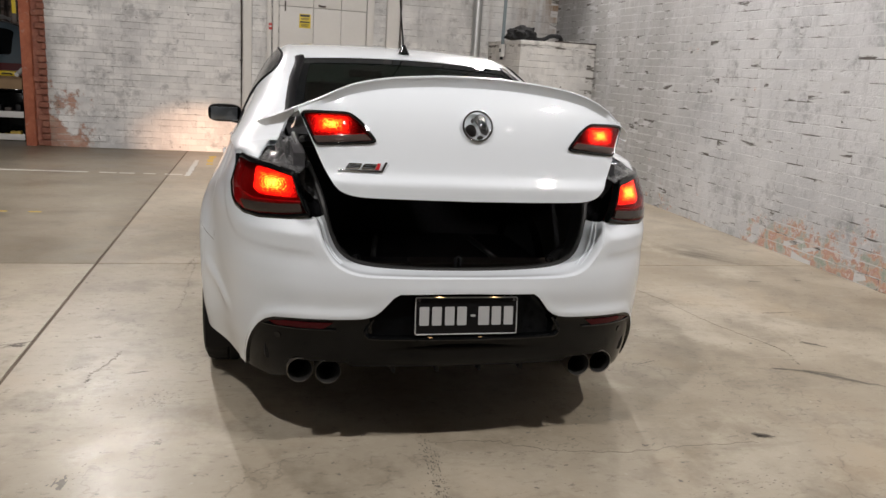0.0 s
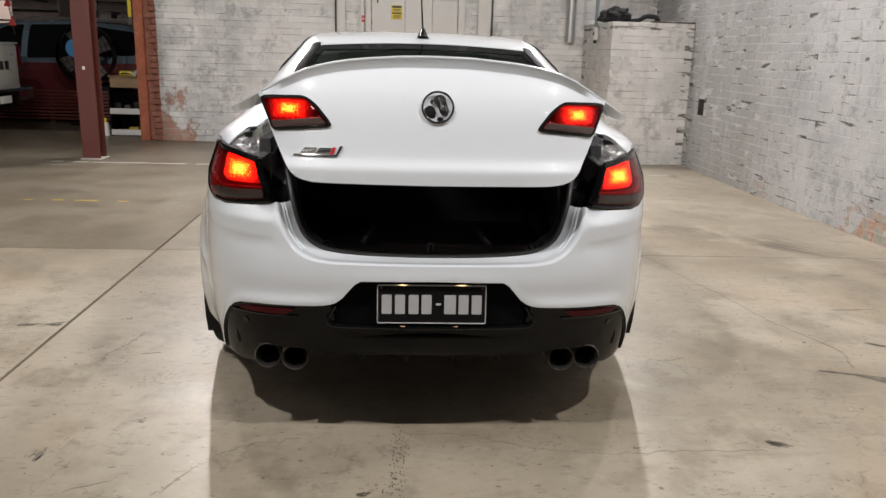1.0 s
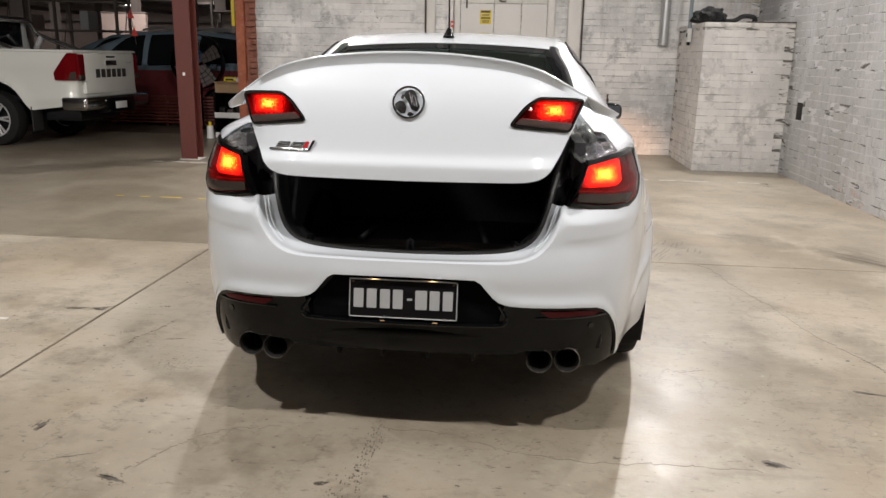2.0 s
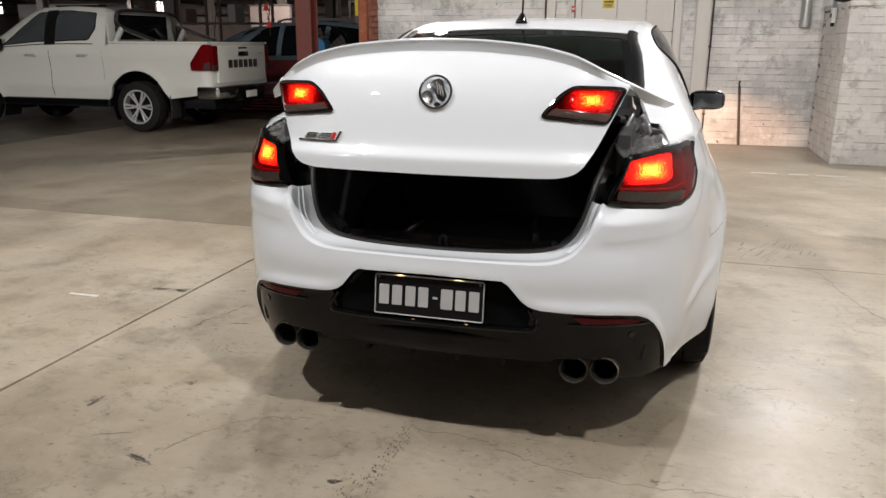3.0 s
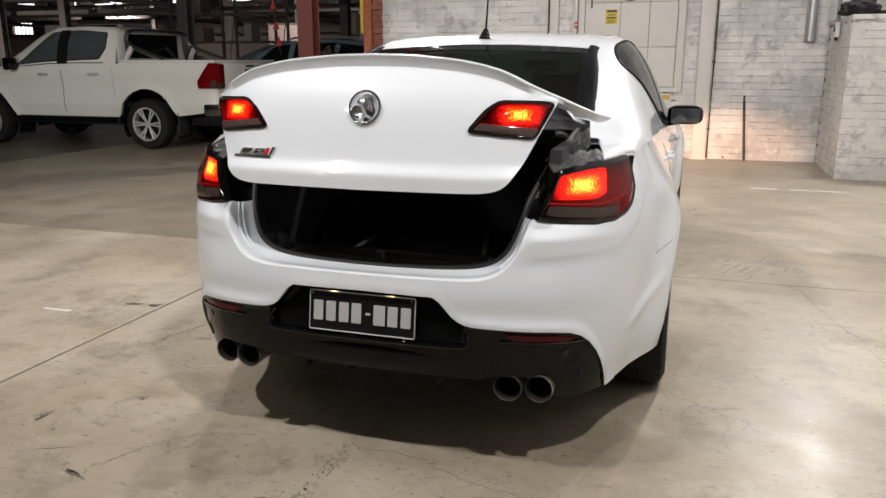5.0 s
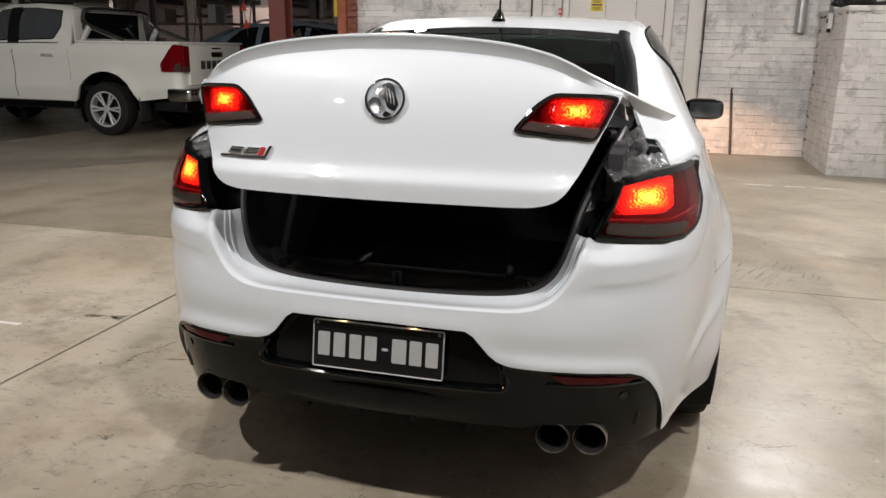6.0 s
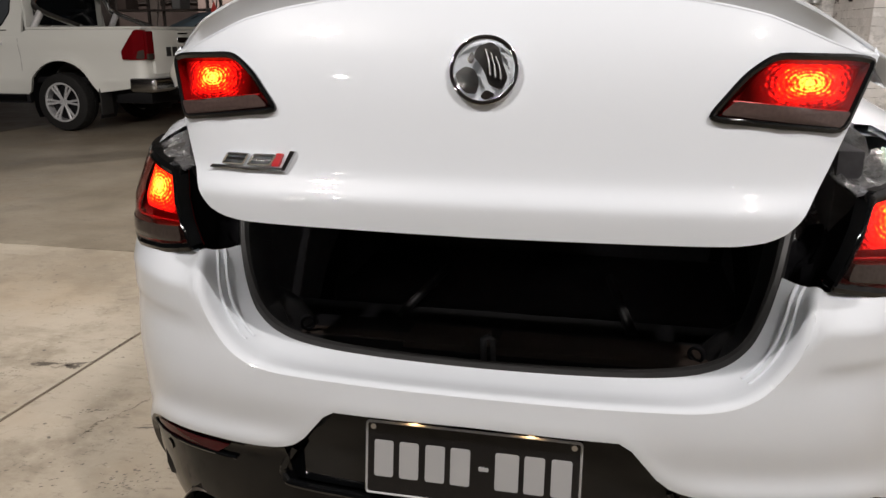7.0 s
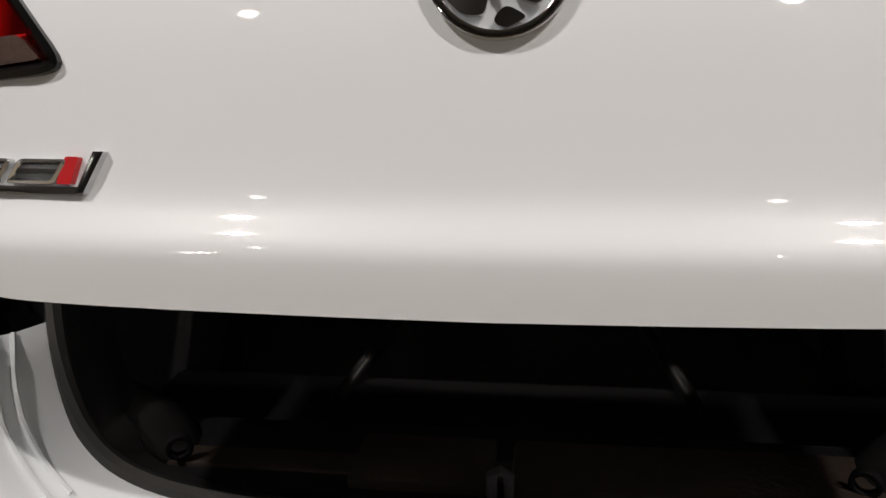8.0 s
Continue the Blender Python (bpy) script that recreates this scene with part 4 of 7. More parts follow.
for sgn in (-1, 1):
    f = corner_surf(sgn)
    o = [Vector(p) for p in smooth_poly([(0.03, 0.856), (0.22, 0.842), (0.45, 0.836), (0.60, 0.838), (0.70, 0.856), (0.77, 0.885), (0.815, 0.935), (0.845, 0.985), (0.857, 1.027), (0.80, 1.032), (0.62, 1.027), (0.42, 1.021), (0.20, 1.003)], 0.02, 4)]
    lamp = part("corner_lamp", ring_patch(o, inset(o, 0.017), f, 0.006, 0.004, 0.03), M["gloss_black"], CAR, "lit red corner tail lamp in a black rim")
    part("lamp_bowl", patch(inset(o, 0.008), f, -0.030, -0.034), M["lamp_bowl"], lamp, "dark red inside of the lamp")
    mid = [Vector(p) for p in smooth_poly([(0.155, 0.914), (0.50, 0.912), (0.575, 0.926), (0.63, 1.002), (0.205, 0.994)], 0.02, 4)]
    low = [Vector(p) for p in smooth_poly([(0.095, 0.872), (0.30, 0.862), (0.58, 0.857), (0.64, 0.886), (0.35, 0.892), (0.115, 0.899)], 0.012, 4)]
    c = f(0.385, 0.955, -0.016)
    part("lens", patch(mid, f, -0.018, 0.006), lit_lens("lit_lens_of_corner", 4.4, (0.070, 0.043), 1.0), lamp, "glowing red lens", at=c)
    part("reverse_lens", patch(low, f, 0.0065, 0.022), M["lens_grey"], lamp, "smoky clear lens strip")
    part("light_strip", sweep([f(lerp(t, [0, 1], [0.10, 0.72]), lerp(t, [0, 0.7, 1], [0.906, 0.898, 0.915]), -0.004) for t in [k / 24 for k in range(25)]], 0.0022, seg=6), M["badge_red"], lamp)
    part("lens_cover", patch(inset(o, 0.011), f, 0.005), M["lens_cover"], lamp, "clear outer lens")

# boot: cavity, seal, jambs and gutters
for x0, x1, y0, y1, z0, z1 in ((-0.56, 0.56, 0.20, 1.35, 0.50, 0.53), (-0.60, -0.56, 0.20, 1.35, 0.50, 1.06), (0.56, 0.60, 0.20, 1.35, 0.50, 1.06), (-0.6, 0.6, 1.35, 1.39, 0.50, 1.06), (-0.6, 0.6, 0.85, 1.40, 1.035, 1.065)):
    part("boot_lining", box(x0, x1, y0, y1, z0, z1, 0.004), M["carpet"], CAR, "black boot carpet")
JAMB = [(-0.585, 0.62, 1.085), (-0.560, 0.43, 1.03), (-0.527, 0.30, 0.965), (-0.499, 0.215, 0.895), (-0.484, 0.178, 0.835), (-0.465, 0.155, 0.775), (-0.437, 0.140, 0.727),
        (-0.39, 0.130, 0.695), (-0.31, 0.122, 0.678), (-0.18, 0.118, 0.669), (0, 0.116, 0.666)]
JAMB = JAMB + [(-x, y, z) for x, y, z in JAMB[-2::-1]]
seal_path = curve(JAMB, 90)
part("boot_seal", sweep(seal_path, 0.011, seg=8), M["rubber"], CAR)
outer = [body_point(i, top_z(*PLAN[i]), 1) for i in range(first_past(lambda p: p.x > 0.552) + 1)]
outer = [Vector((-p.x, p.y, p.z)) for p in outer[::-1]] + outer[1:]


def by_length(points, n):
    d = np.concatenate([[0], np.cumsum([(b - a).length for a, b in zip(points, points[1:])])])
    return [Vector([lerp(f, d / d[-1], [p[k] for p in points]) for k in range(3)]) for f in [j / n for j in range(n + 1)]]


inner = by_length([p for p in seal_path if p.z < 0.856], 80)
outer = by_length(outer, 80)
jamb_rows = [outer]
for f, up in ((0.035, 0.0035), (0.09, 0.0045), (0.16, 0.004), (0.35, -0.002), (0.6, -0.004), (0.85, -0.001), (1.0, 0.0)):
    jamb_rows.append([a.lerp(b, f) + Vector((-up * a.x * 1.4, 0, up)) for a, b in zip(outer, inner)])
part("boot_jamb", grid(jamb_rows), M["white"], CAR)
for f in (0.40, 0.56):
    for side in (slice(0, 13), slice(68, 81)):
        part("jamb_ridge", sweep([a.lerp(b, f) + Vector((0, 0, -0.004)) for a, b in zip(outer[side], inner[side])], 0.0035, seg=6), M["white"], CAR)
frame_rows = [[p + Vector((0.010 * (-1 if p.x > 0 else 1) if abs(p.x) > 0.4 else 0, 0.0, -0.004)) for p in seal_path],
              [Vector((p.x * 0.97, p.y + 0.05, p.z + (-0.02 if abs(p.x) < 0.42 else 0))) for p in seal_path],
              [Vector((p.x * 0.97, p.y + 0.09, min(p.z - 0.08, 0.62) if abs(p.x) < 0.45 else p.z - 0.02)) for p in seal_path]]
part("boot_frame", grid(frame_rows), M["boot_plastic"], CAR, "dark grey plastic boot trim")
for sgn in (-1, 1):
    gut = []
    for k in range(25):
        t = k / 24
        at = (1 - t) * 22
        lo, hi = int(at), min(int(at) + 1, 22)
        inner = (seal_path[lo].lerp(seal_path[hi], at - lo) if sgn < 0 else seal_path[90 - lo].lerp(seal_path[90 - hi], at - lo))
        outer = Vector((lerp(t, [0, 0.25, 0.5, 0.75, 1.0], [0.56, 0.60, 0.635, 0.66, 0.63]) * sgn, lerp(t, [0, 0.25, 0.5, 0.75, 1], [0.135, 0.19, 0.26, 0.42, 0.62]),
                        lerp(t, [0, 0.25, 0.5, 0.75, 1], [0.86, 0.99, 1.015, 1.055, 1.10])))
        strip = curve([inner, inner.lerp(outer, 0.35) + Vector((0, 0.03, -0.02)), inner.lerp(outer, 0.7) + Vector((0, 0.02, -0.01)), outer], 12)
        gut.append([q + Vector((noise.noise(q * 38), noise.noise(q * 31 + Vector((3, 1, 2))), noise.noise(q * 45))) * (0.020 * math.sin(math.pi * j / 12)) for j, q in enumerate(strip)])
    part("lamp_side_panel", grid(gut[:10]), M["trim_black"], CAR, "black panel between lamp and boot opening")
    part("lid_gutter", grid(gut[9:]), M["dark_gutter"], CAR, "dark painted gutter beside the boot opening")
    f = corner_surf(sgn)
    cap = []
    for k in range(13):
        t = k / 12
        front, back = f(lerp(t, [0, 1], [0.87, 0.60]), lerp(t, [0, 1], [1.026, 1.024]), -0.004), upper(0.475, t * 0.9, 0.0005, sgn)
        cap.append([front.lerp(back, s) + Vector((0, 0, 0.008 * math.sin(math.pi * s))) for s in (0, 0.25, 0.5, 0.75, 1)])
    part("quarter_cap", shell(cap, (0, 0, -0.012)), M["white"], CAR, sharp=75)
    crumple = []
    for k in range(19):
        t = k / 18
        q = f(0.16 + 0.46 * t, lerp(t, [0, 0.5, 1], [0.998, 1.019, 1.024]), -0.008)
        crumple.append([q + Vector((-0.010 * j * sgn, 0.020 * j, 0.006 * j)) + Vector((0, noise.noise(q * 40 + Vector((j, 0, 0))), noise.noise(q * 55 + Vector((0, j, 0))))) * 0.010 * min(j, 2) for j in range(5)])
    part("lamp_gasket", shell(crumple, (0, 0, -0.004)), M["dark_gutter"], CAR, "crumpled grey gasket above the corner lamp", sharp=40)
    hinge = sweep(curve([(0.555 * sgn, 0.62, 1.05), (0.56 * sgn, 0.40, 1.09), (0.548 * sgn, 0.30, 1.10)], 16), 0.012, seg=8)
    pocket = box(0.600 * sgn if sgn > 0 else -0.735, 0.735 if sgn > 0 else -0.600, 0.33, 0.60, 0.84, 0.992, 0.025, segs=3)
    for v in pocket.verts:
        v.co += Vector((0, 0, 0.012 * noise.noise(v.co * 22)))
    part("lamp_pocket", pocket, M["trim_black"], CAR, "black moulding behind the corner lamp")
    part("lid_hinge", hinge, M["matt_black"], CAR)
for x0, x1 in ((-0.17, -0.010), (0.010, 0.40)):
    part("sill_plate", box(x0, x1, 0.175, 0.275, 0.60, 0.676, 0.008), M["scuff"], CAR, "scuffed brown-grey sill plate")
part("sill_backing", box(-0.6, 0.6, 0.20, 0.24, 0.60, 0.668, 0.006), M["scuff"], CAR, "brown-grey backing of the sill plates")
part("sill_panel", box(-0.42, 0.42, 0.165, 0.32, 0.54, 0.663, 0.01), M["matt_black"], CAR)
part("lid_striker", sweep([(-0.009, 0.165, 0.65), (-0.009, 0.16, 0.700), (0, 0.158, 0.707), (0.009, 0.16, 0.700), (0.009, 0.165, 0.65)], 0.006), M["carpet"], CAR)
part("lid_catch", box(-0.006, 0.006, 0.018, 0.03, 0.934, 0.944, 0.002), M["alloy"], CAR)
for sgn in (-1, 1):
    wedge = bmesh.new()
    bmesh.ops.create_uvsphere(wedge, u_segments=20, v_segments=12, radius=1)
    wedge.transform(Matrix.Translation((0.425 * sgn, 0.24, 0.692)) @ Matrix.Rotation(-0.75 * sgn, 4, "Y") @ Matrix.Diagonal((0.075, 0.05, 0.022, 1)))
    part("corner_trim", wedge, M["boot_plastic"], CAR, "dark grey moulded boot corner trim")
    part("boot_rail", rod((0.27 * sgn, 0.48, 0.60), (0.215 * sgn, 0.80, 0.63), 0.012), M["boot_plastic"], CAR)
    part("cargo_hook", ring((0.372 * sgn, 0.20, 0.688), (0.55 * sgn, 1, 0.1), 0.016, 0.010, 0.010), M["matt_black"], CAR)

# number plate in its gloss recess
REC = [(-0.34, 0.452), (0.34, 0.452), (0.352, 0.472), (0.30, 0.545), (0.258, 0.606), (0.235, 0.618), (-0.235, 0.618), (-0.258, 0.606), (-0.30, 0.545), (-0.352, 0.472)]


def rec_surf(x, z, lift):
    return Vector((x, lerp(z, [0.45, 0.62], [0.004, 0.030]) + 0.02 * (x / 0.35) ** 2 - lift, z))


ro = smooth_poly(REC, 0.012, 3)
recess = part("plate_recess", patch(ro, rec_surf, 0.0, 0.0), M["gloss_black"], CAR, "gloss black number plate recess")
part("recess_lip", sweep([rec_surf(p.x, p.y, 0.020) for p in curve([(-0.328, 0.520), (-0.352, 0.478), (-0.346, 0.458), (-0.322, 0.451), (-0.2, 0.450), (0, 0.450), (0.2, 0.450), (0.322, 0.451), (0.346, 0.458), (0.352, 0.478), (0.328, 0.520)], 80)], 0.0075, seg=8), M["gloss_black"], recess)


def plate_surf(x, z, lift):
    return Vector((x, lerp(z, [0.47, 0.60], [-0.019, 0.0]) - lift, z))


po = smooth_poly([(-0.186, 0.468), (0.186, 0.468), (0.186, 0.600), (-0.186, 0.600)], 0.008, 3)
plate = part("number_plate", patch(po, plate_surf, 0.0, 0.006), M["plate_black"], CAR, "black number plate with pale characters and border")
part("plate_border", ring_patch(po, inset(po, 0.004), plate_surf, 0.0015, 0.001, 0.002), M["plate_white"], plate)
for k, x in enumerate((-0.153, -0.108, -0.062, -0.018, 0.062, 0.108, 0.153)):
    w = 0.017 if k != 4 else 0.02
    part("character_bar", patch(smooth_poly([(x - w, 0.501), (x + w, 0.501), (x + w, 0.566), (x - w, 0.566)], 0.004, 2), plate_surf, 0.0015, 0.001, 2), M["plate_white"], plate)
part("character_dash", patch(smooth_poly([(0.014, 0.531), (0.031, 0.531), (0.031, 0.538), (0.014, 0.538)], 0.001, 1), plate_surf, 0.0015, 0.001, 2), M["plate_white"], plate)
for sgn in (-1, 1):
    part("plate_lamp", box(0.1 * sgn - 0.03, 0.1 * sgn + 0.03, 0.006, 0.02, 0.609, 0.617, 0.003), M["white_plastic"], recess)
    part("plate_screw", disc((0.172 * sgn, -0.0045, 0.590), (0, -1, 0.15), 0.005, seg=12), M["chrome"], plate)

# lower bumper: centre bar, fins, reflectors, tail pipes
bar_rows = []
for k in range(9):
    z = 0.335 + 0.105 * k / 8
    bar_rows.append([Vector((x, 0.010 + 0.03 * (x / 0.4) ** 2 - 0.018 * math.sin(math.pi * k / 8) ** 0.6 + 0.012 * (1 - k / 8), z)) for x in [0.395 * (j / 12 - 1) for j in range(25)]])
part("diffuser_bar", shell(bar_rows, (0, 0.012, 0)), M["satin_black"], CAR, "satin black centre bar of the lower bumper")
for x in (-0.24, -0.08, 0.08, 0.24):
    part("fin", box(x - 0.006, x + 0.006, 0.05, 0.20, 0.300, 0.345, 0.003), M["matt_black"], CAR)
def bumper_surf(sgn):
    def f(x, z, lift):
        i = min(range(I_BLACK + 6), key=lambda k: abs(PLAN[k].x - x))
        j = min(i + 1, END)
        p, q = body_point(i, z, sgn, lift), body_point(j, z, sgn, lift)
        d = PLAN[j].x - PLAN[i].x
        return p.lerp(q, (x - PLAN[i].x) / d if d else 0)
    return f
for sgn in (-1, 1):
    s = bumper_surf(sgn)
    part("reflector", patch(smooth_poly([(0.465, 0.503), (0.62, 0.496), (0.684, 0.484), (0.655, 0.473), (0.50, 0.478)], 0.006, 2), s, 0.004, 0.004), M["red_reflector"], CAR, "dark red bumper reflector")
    part("reflector_lip", sweep([s(x, lerp(x, [0.46, 0.7], [0.477, 0.469]), 0.004) for x in [0.455 + 0.25 * k / 12 for k in range(13)]], 0.0035, seg=6), M["gloss_black"], CAR)
    part("parking_sensor", patch(smooth_poly([(0.655 + 0.011 * math.cos(a), 0.435 + 0.011 * math.sin(a)) for a in [k * math.pi / 5 for k in range(10)]], 0.002, 1), s, 0.003, 0.003), M["gloss_black"], CAR)
    for x, y in ((0.4725, 0.052), (0.570, 0.073)):
        c = Vector((x * sgn, y, 0.311))
        prof = [(0.30, 0.040), (0.02, 0.0455), (0.004, 0.0462), (0.0, 0.0445), (0.004, 0.0428)]
        rows = [[c + Vector((q * math.cos(a), d, q * math.sin(a))) for d, q in prof] for a in [2 * math.pi * k / 40 for k in range(41)]]
        bm = grid(rows)
        bmesh.ops.remove_doubles(bm, verts=bm.verts, dist=1e-5)
        tip = part("tail_pipe", bm, M["steel"], CAR, "stained round steel tail pipe")
        inner = grid([[c + Vector((q * math.cos(a), d, q * math.sin(a))) for d, q in ((0.004, 0.0428), (0.02, 0.0405), (0.16, 0.039))] for a in [2 * math.pi * k / 40 for k in range(41)]])
        disc(c + Vector((0, 0.15, 0)), (0, 1, 0), 0.0405, inner)
        part("pipe_inside", inner, M["soot_hole"], tip)
    part("muffler", box(0.52 * sgn - 0.14, 0.52 * sgn + 0.14, 0.30, 0.75, 0.24, 0.40, 0.06), M["matt_black"], CAR)
    seam = [body_point(first_past(lambda p: p.y > y), z, sgn, -0.0008) for y, z in ((0.565, 0.700), (0.57, 0.680), (0.58, 0.662), (0.63, 0.666), (0.68, 0.672), (0.73, 0.680), (0.78, 0.690))]
    part("body_seam", sweep(seam, 0.0013, seg=5), M["matt_black"], CAR)

# emblem, model badge, aerial, mirrors, handles
ec = lid_surf(0.006, 1.187, 0.006)
en = Vector((0, -1, 0.26)).normalized()
emblem = part("emblem", ring(ec, en, 0.0540, 0.0470, 0.010), M["chrome"], LID, "round chrome emblem")
eu, ev = Vector((1, 0, 0)), Vector((0, 0.26, 1)).normalized()
def emblem_surf(u, v, lift):
    return ec + eu * u * 0.0475 + ev * v * 0.0475 + en * (lift + 0.004 * (1 - u * u - v * v))


for outline, lift in (([(-0.95, -0.12), (-0.62, 0.12), (-0.30, 0.02), (-0.12, -0.34), (-0.20, -0.78), (-0.55, -0.76), (-0.86, -0.45)], 0.003),
                      ([(-0.36, 0.42), (-0.22, 0.74), (0.18, 0.90), (0.46, 0.72), (0.62, 0.18), (0.80, -0.26), (0.62, -0.66), (0.20, -0.50), (0.04, -0.08), (-0.12, 0.16)], 0.005),
                      ([(-0.10, -0.86), (0.10, -0.62), (0.46, -0.80), (0.10, -0.98)], 0.003), ([(-0.58, 0.30), (-0.40, 0.62), (-0.30, 0.36), (-0.40, 0.16)], 0.004)):
    part("emblem_relief", patch(smooth_poly(outline, 0.12, 3, 0.3), emblem_surf, lift, 0.006, 3), M["dark_chrome"], emblem)
for k in range(3):
    u = 0.02 + 0.17 * k
    part("emblem_rib", sweep(curve([emblem_surf(u, 0.62 - 0.12 * k, 0.008), emblem_surf(u + 0.14, 0.20 - 0.08 * k, 0.009), emblem_surf(u + 0.20, -0.20 - 0.06 * k, 0.008)], 10), 0.0028, seg=6), M["chrome"], emblem)
badge = part("model_badge", patch(smooth_poly([(-0.462, 1.0245), (-0.322, 1.0245), (-0.318, 1.0305), (-0.456, 1.0305)], 0.002, 2), lid_surf, 0.006, 0.006, 2), M["dark_chrome"], LID, "small chrome and red model badge")
for x0, x1 in ((-0.438, -0.394), (-0.388, -0.344)):
    o = smooth_poly([(x0, 1.0325), (x1, 1.0325), (x1 + 0.012, 1.052), (x0 + 0.012, 1.052)], 0.005, 3)
    part("badge_frame", ring_patch(o, inset(o, 0.0042), lid_surf, 0.006, 0.005, 0.006), M["dark_chrome"], badge)
    xm = (x0 + x1) / 2 + 0.006
    part("badge_bar", patch(smooth_poly([(xm - 0.020, 1.0405), (xm + 0.018, 1.0405), (xm + 0.020, 1.0445), (xm - 0.018, 1.0445)], 0.001, 1), lid_surf, 0.006, 0.006, 2), M["dark_chrome"], badge)
part("badge_bar", patch(smooth_poly([(-0.342, 1.0325), (-0.329, 1.0325), (-0.322, 1.054), (-0.334, 1.054)], 0.002, 2), lid_surf, 0.006, 0.006, 2), M["badge_red"], badge, "red bar of the badge")
part("badge_arm", patch([Vector(p) for p in ((-0.324, 1.0255), (-0.317, 1.0255), (-0.300, 1.058), (-0.309, 1.058))], lid_surf, 0.007, 0.007, 2), M["chrome"], badge)
aerial = part("aerial", rod((0, 1.53, 1.43), (0, 1.55, 1.475), 0.03, r2=0.011, seg=16), M["satin_black"], CAR, "black whip aerial")
part("whip", rod((0, 1.55, 1.47), (-0.02, 1.72, 1.88), 0.005, r2=0.002, seg=8), M["satin_black"], aerial)
for sgn in (-1, 1):
    bm = bmesh.new()
    bmesh.ops.create_uvsphere(bm, u_segments=20, v_segments=12, radius=1)
    for v in bm.verts:
        v.co = Vector([math.copysign(abs(c) ** 0.6, c) for c in v.co])
    bm.transform(Matrix.Translation((0.945 * sgn, 2.74, 1.008)) @ Matrix.Diagonal((0.105, 0.075, 0.058, 1)))
    mirror = part("door_mirror", bm, M["gloss_black"], CAR, "black door mirror")
    part("mirror_glass", box(0.945 * sgn - 0.082, 0.945 * sgn + 0.082, 2.660, 2.667, 0.966, 1.048, 0.002), M["ute_glass"], mirror)
    part("mirror_foot", rod((0.80 * sgn, 2.80, 0.955), (0.90 * sgn, 2.76, 0.975), 0.03, seg=10), M["satin_black"], mirror)
    for y in (1.85, 2.8):
        part("door_handle", sweep([Vector(((0.872 + o) * sgn, y + d, 0.855)) for d, o in ((0, 0), (0.02, 0.03), (0.1, 0.038), (0.18, 0.03), (0.2, 0.0))], 0.013, seg=8), M["white"], CAR)
    part("fuel_flap" if sgn > 0 else "door_seam", sweep([body_point(first_past(lambda p: p.y > 1.52), z, sgn, -0.0005) for z in [0.45 + 0.5 * k / 12 for k in range(13)]], 0.002, seg=5), M["matt_black"], CAR)


# ---------------------------------------------------------------- end wall and side wall fittings
panel_board = thing("wall_shutter", "large off-white boarded shutter fixed to the brick end wall", "shutter", (0.13, BACK_Y - 0.03, 0.94))
Y = BACK_Y
part("shutter_frame", box(-0.58, -0.50, Y - 0.075, Y + 0.02, 0.90, 3.4, 0.006), M["door_paint"], panel_board)
part("shutter_frame", box(0.74, 0.84, Y - 0.075, Y + 0.02, 0.90, 3.4, 0.006), M["door_paint"], panel_board)
part("shutter_sill", box(-0.58, 0.80, Y - 0.09, Y + 0.02, 0.90, 0.965, 0.008), M["door_paint"], panel_board)
xs, zs = (-0.495, -0.02, 0.37, 0.735), (0.97, 1.50, 2.09, 2.75, 3.4)
for a, b in zip(xs, xs[1:]):
    for c, d in zip(zs, zs[1:]):
        part("panel", box(a + 0.003, b - 0.003, Y - 0.055, Y + 0.02, c + 0.003, d - 0.003, 0.004), M["door_paint"], panel_board)
part("latch", box(-0.42, -0.40, Y - 0.07, Y - 0.05, 2.02, 2.16, 0.003), M["dark_steel"], panel_board)
part("hook", sweep([(0.05, Y - 0.06, 2.13), (0.10, Y - 0.08, 2.115), (0.15, Y - 0.075, 2.12)], 0.012), M["dark_steel"], panel_board)
low_board = thing("lower_board", "off-white board under the wall shutter", "board", (0.13, Y, 0))
part("board", box(-0.5, 0.72, Y - 0.03, Y + 0.02, 0.0, 0.885, 0.006), M["door_paint"], low_board)
part("orange_label", box(0.60, 0.70, Y - 0.034, Y - 0.030, 0.80, 0.86, 0.001), M["line_yellow"], low_board)

sign = thing("warning_sign", "yellow warning sign with black bars on the shutter", "sign", (-0.137, Y - 0.06, 1.81))
part("board", box(-0.216, -0.058, Y - 0.062, Y - 0.057, 1.808, 2.0, 0.002), M["yellow"], sign)
for z0, z1, w in ((1.962, 1.990, 0.066), (1.880, 1.900, 0.066), (1.935, 1.943, 0.055), (1.918, 1.926, 0.050), (1.855, 1.862, 0.055), (1.838, 1.845, 0.05), (1.822, 1.829, 0.045)):
    part("text_bar", box(-0.137 - w, -0.137 + w, Y - 0.0645, Y - 0.0622, z0, z1), M["black_ink"], sign)
tag = thing("fire_tag", "small red enamel plate on the wall post", "sign", (-0.60, Y - 0.06, 1.76))
part("plate", box(-0.635, -0.588, Y - 0.085, Y - 0.078, 1.755, 1.845, 0.003), M["red_ink"], tag)
part("text_bar", box(-0.628, -0.595, Y - 0.0868, Y - 0.0852, 1.79, 1.81), M["white_plastic"], tag)


def post(label, x0, x1, deep, mat):
    ob = thing("wall_post", label, "post", ((x0 + x1) / 2, Y, 0), "posts on the end wall")
    part("face", box(x0, x1, Y - deep, Y + 0.02, 0, ROOF_Z, 0.008), M[mat], ob)
    part("foot", box(x0 - 0.015, x1 + 0.015, Y - deep - 0.015, Y + 0.02, 0, 0.03, 0.004), M[mat], ob)


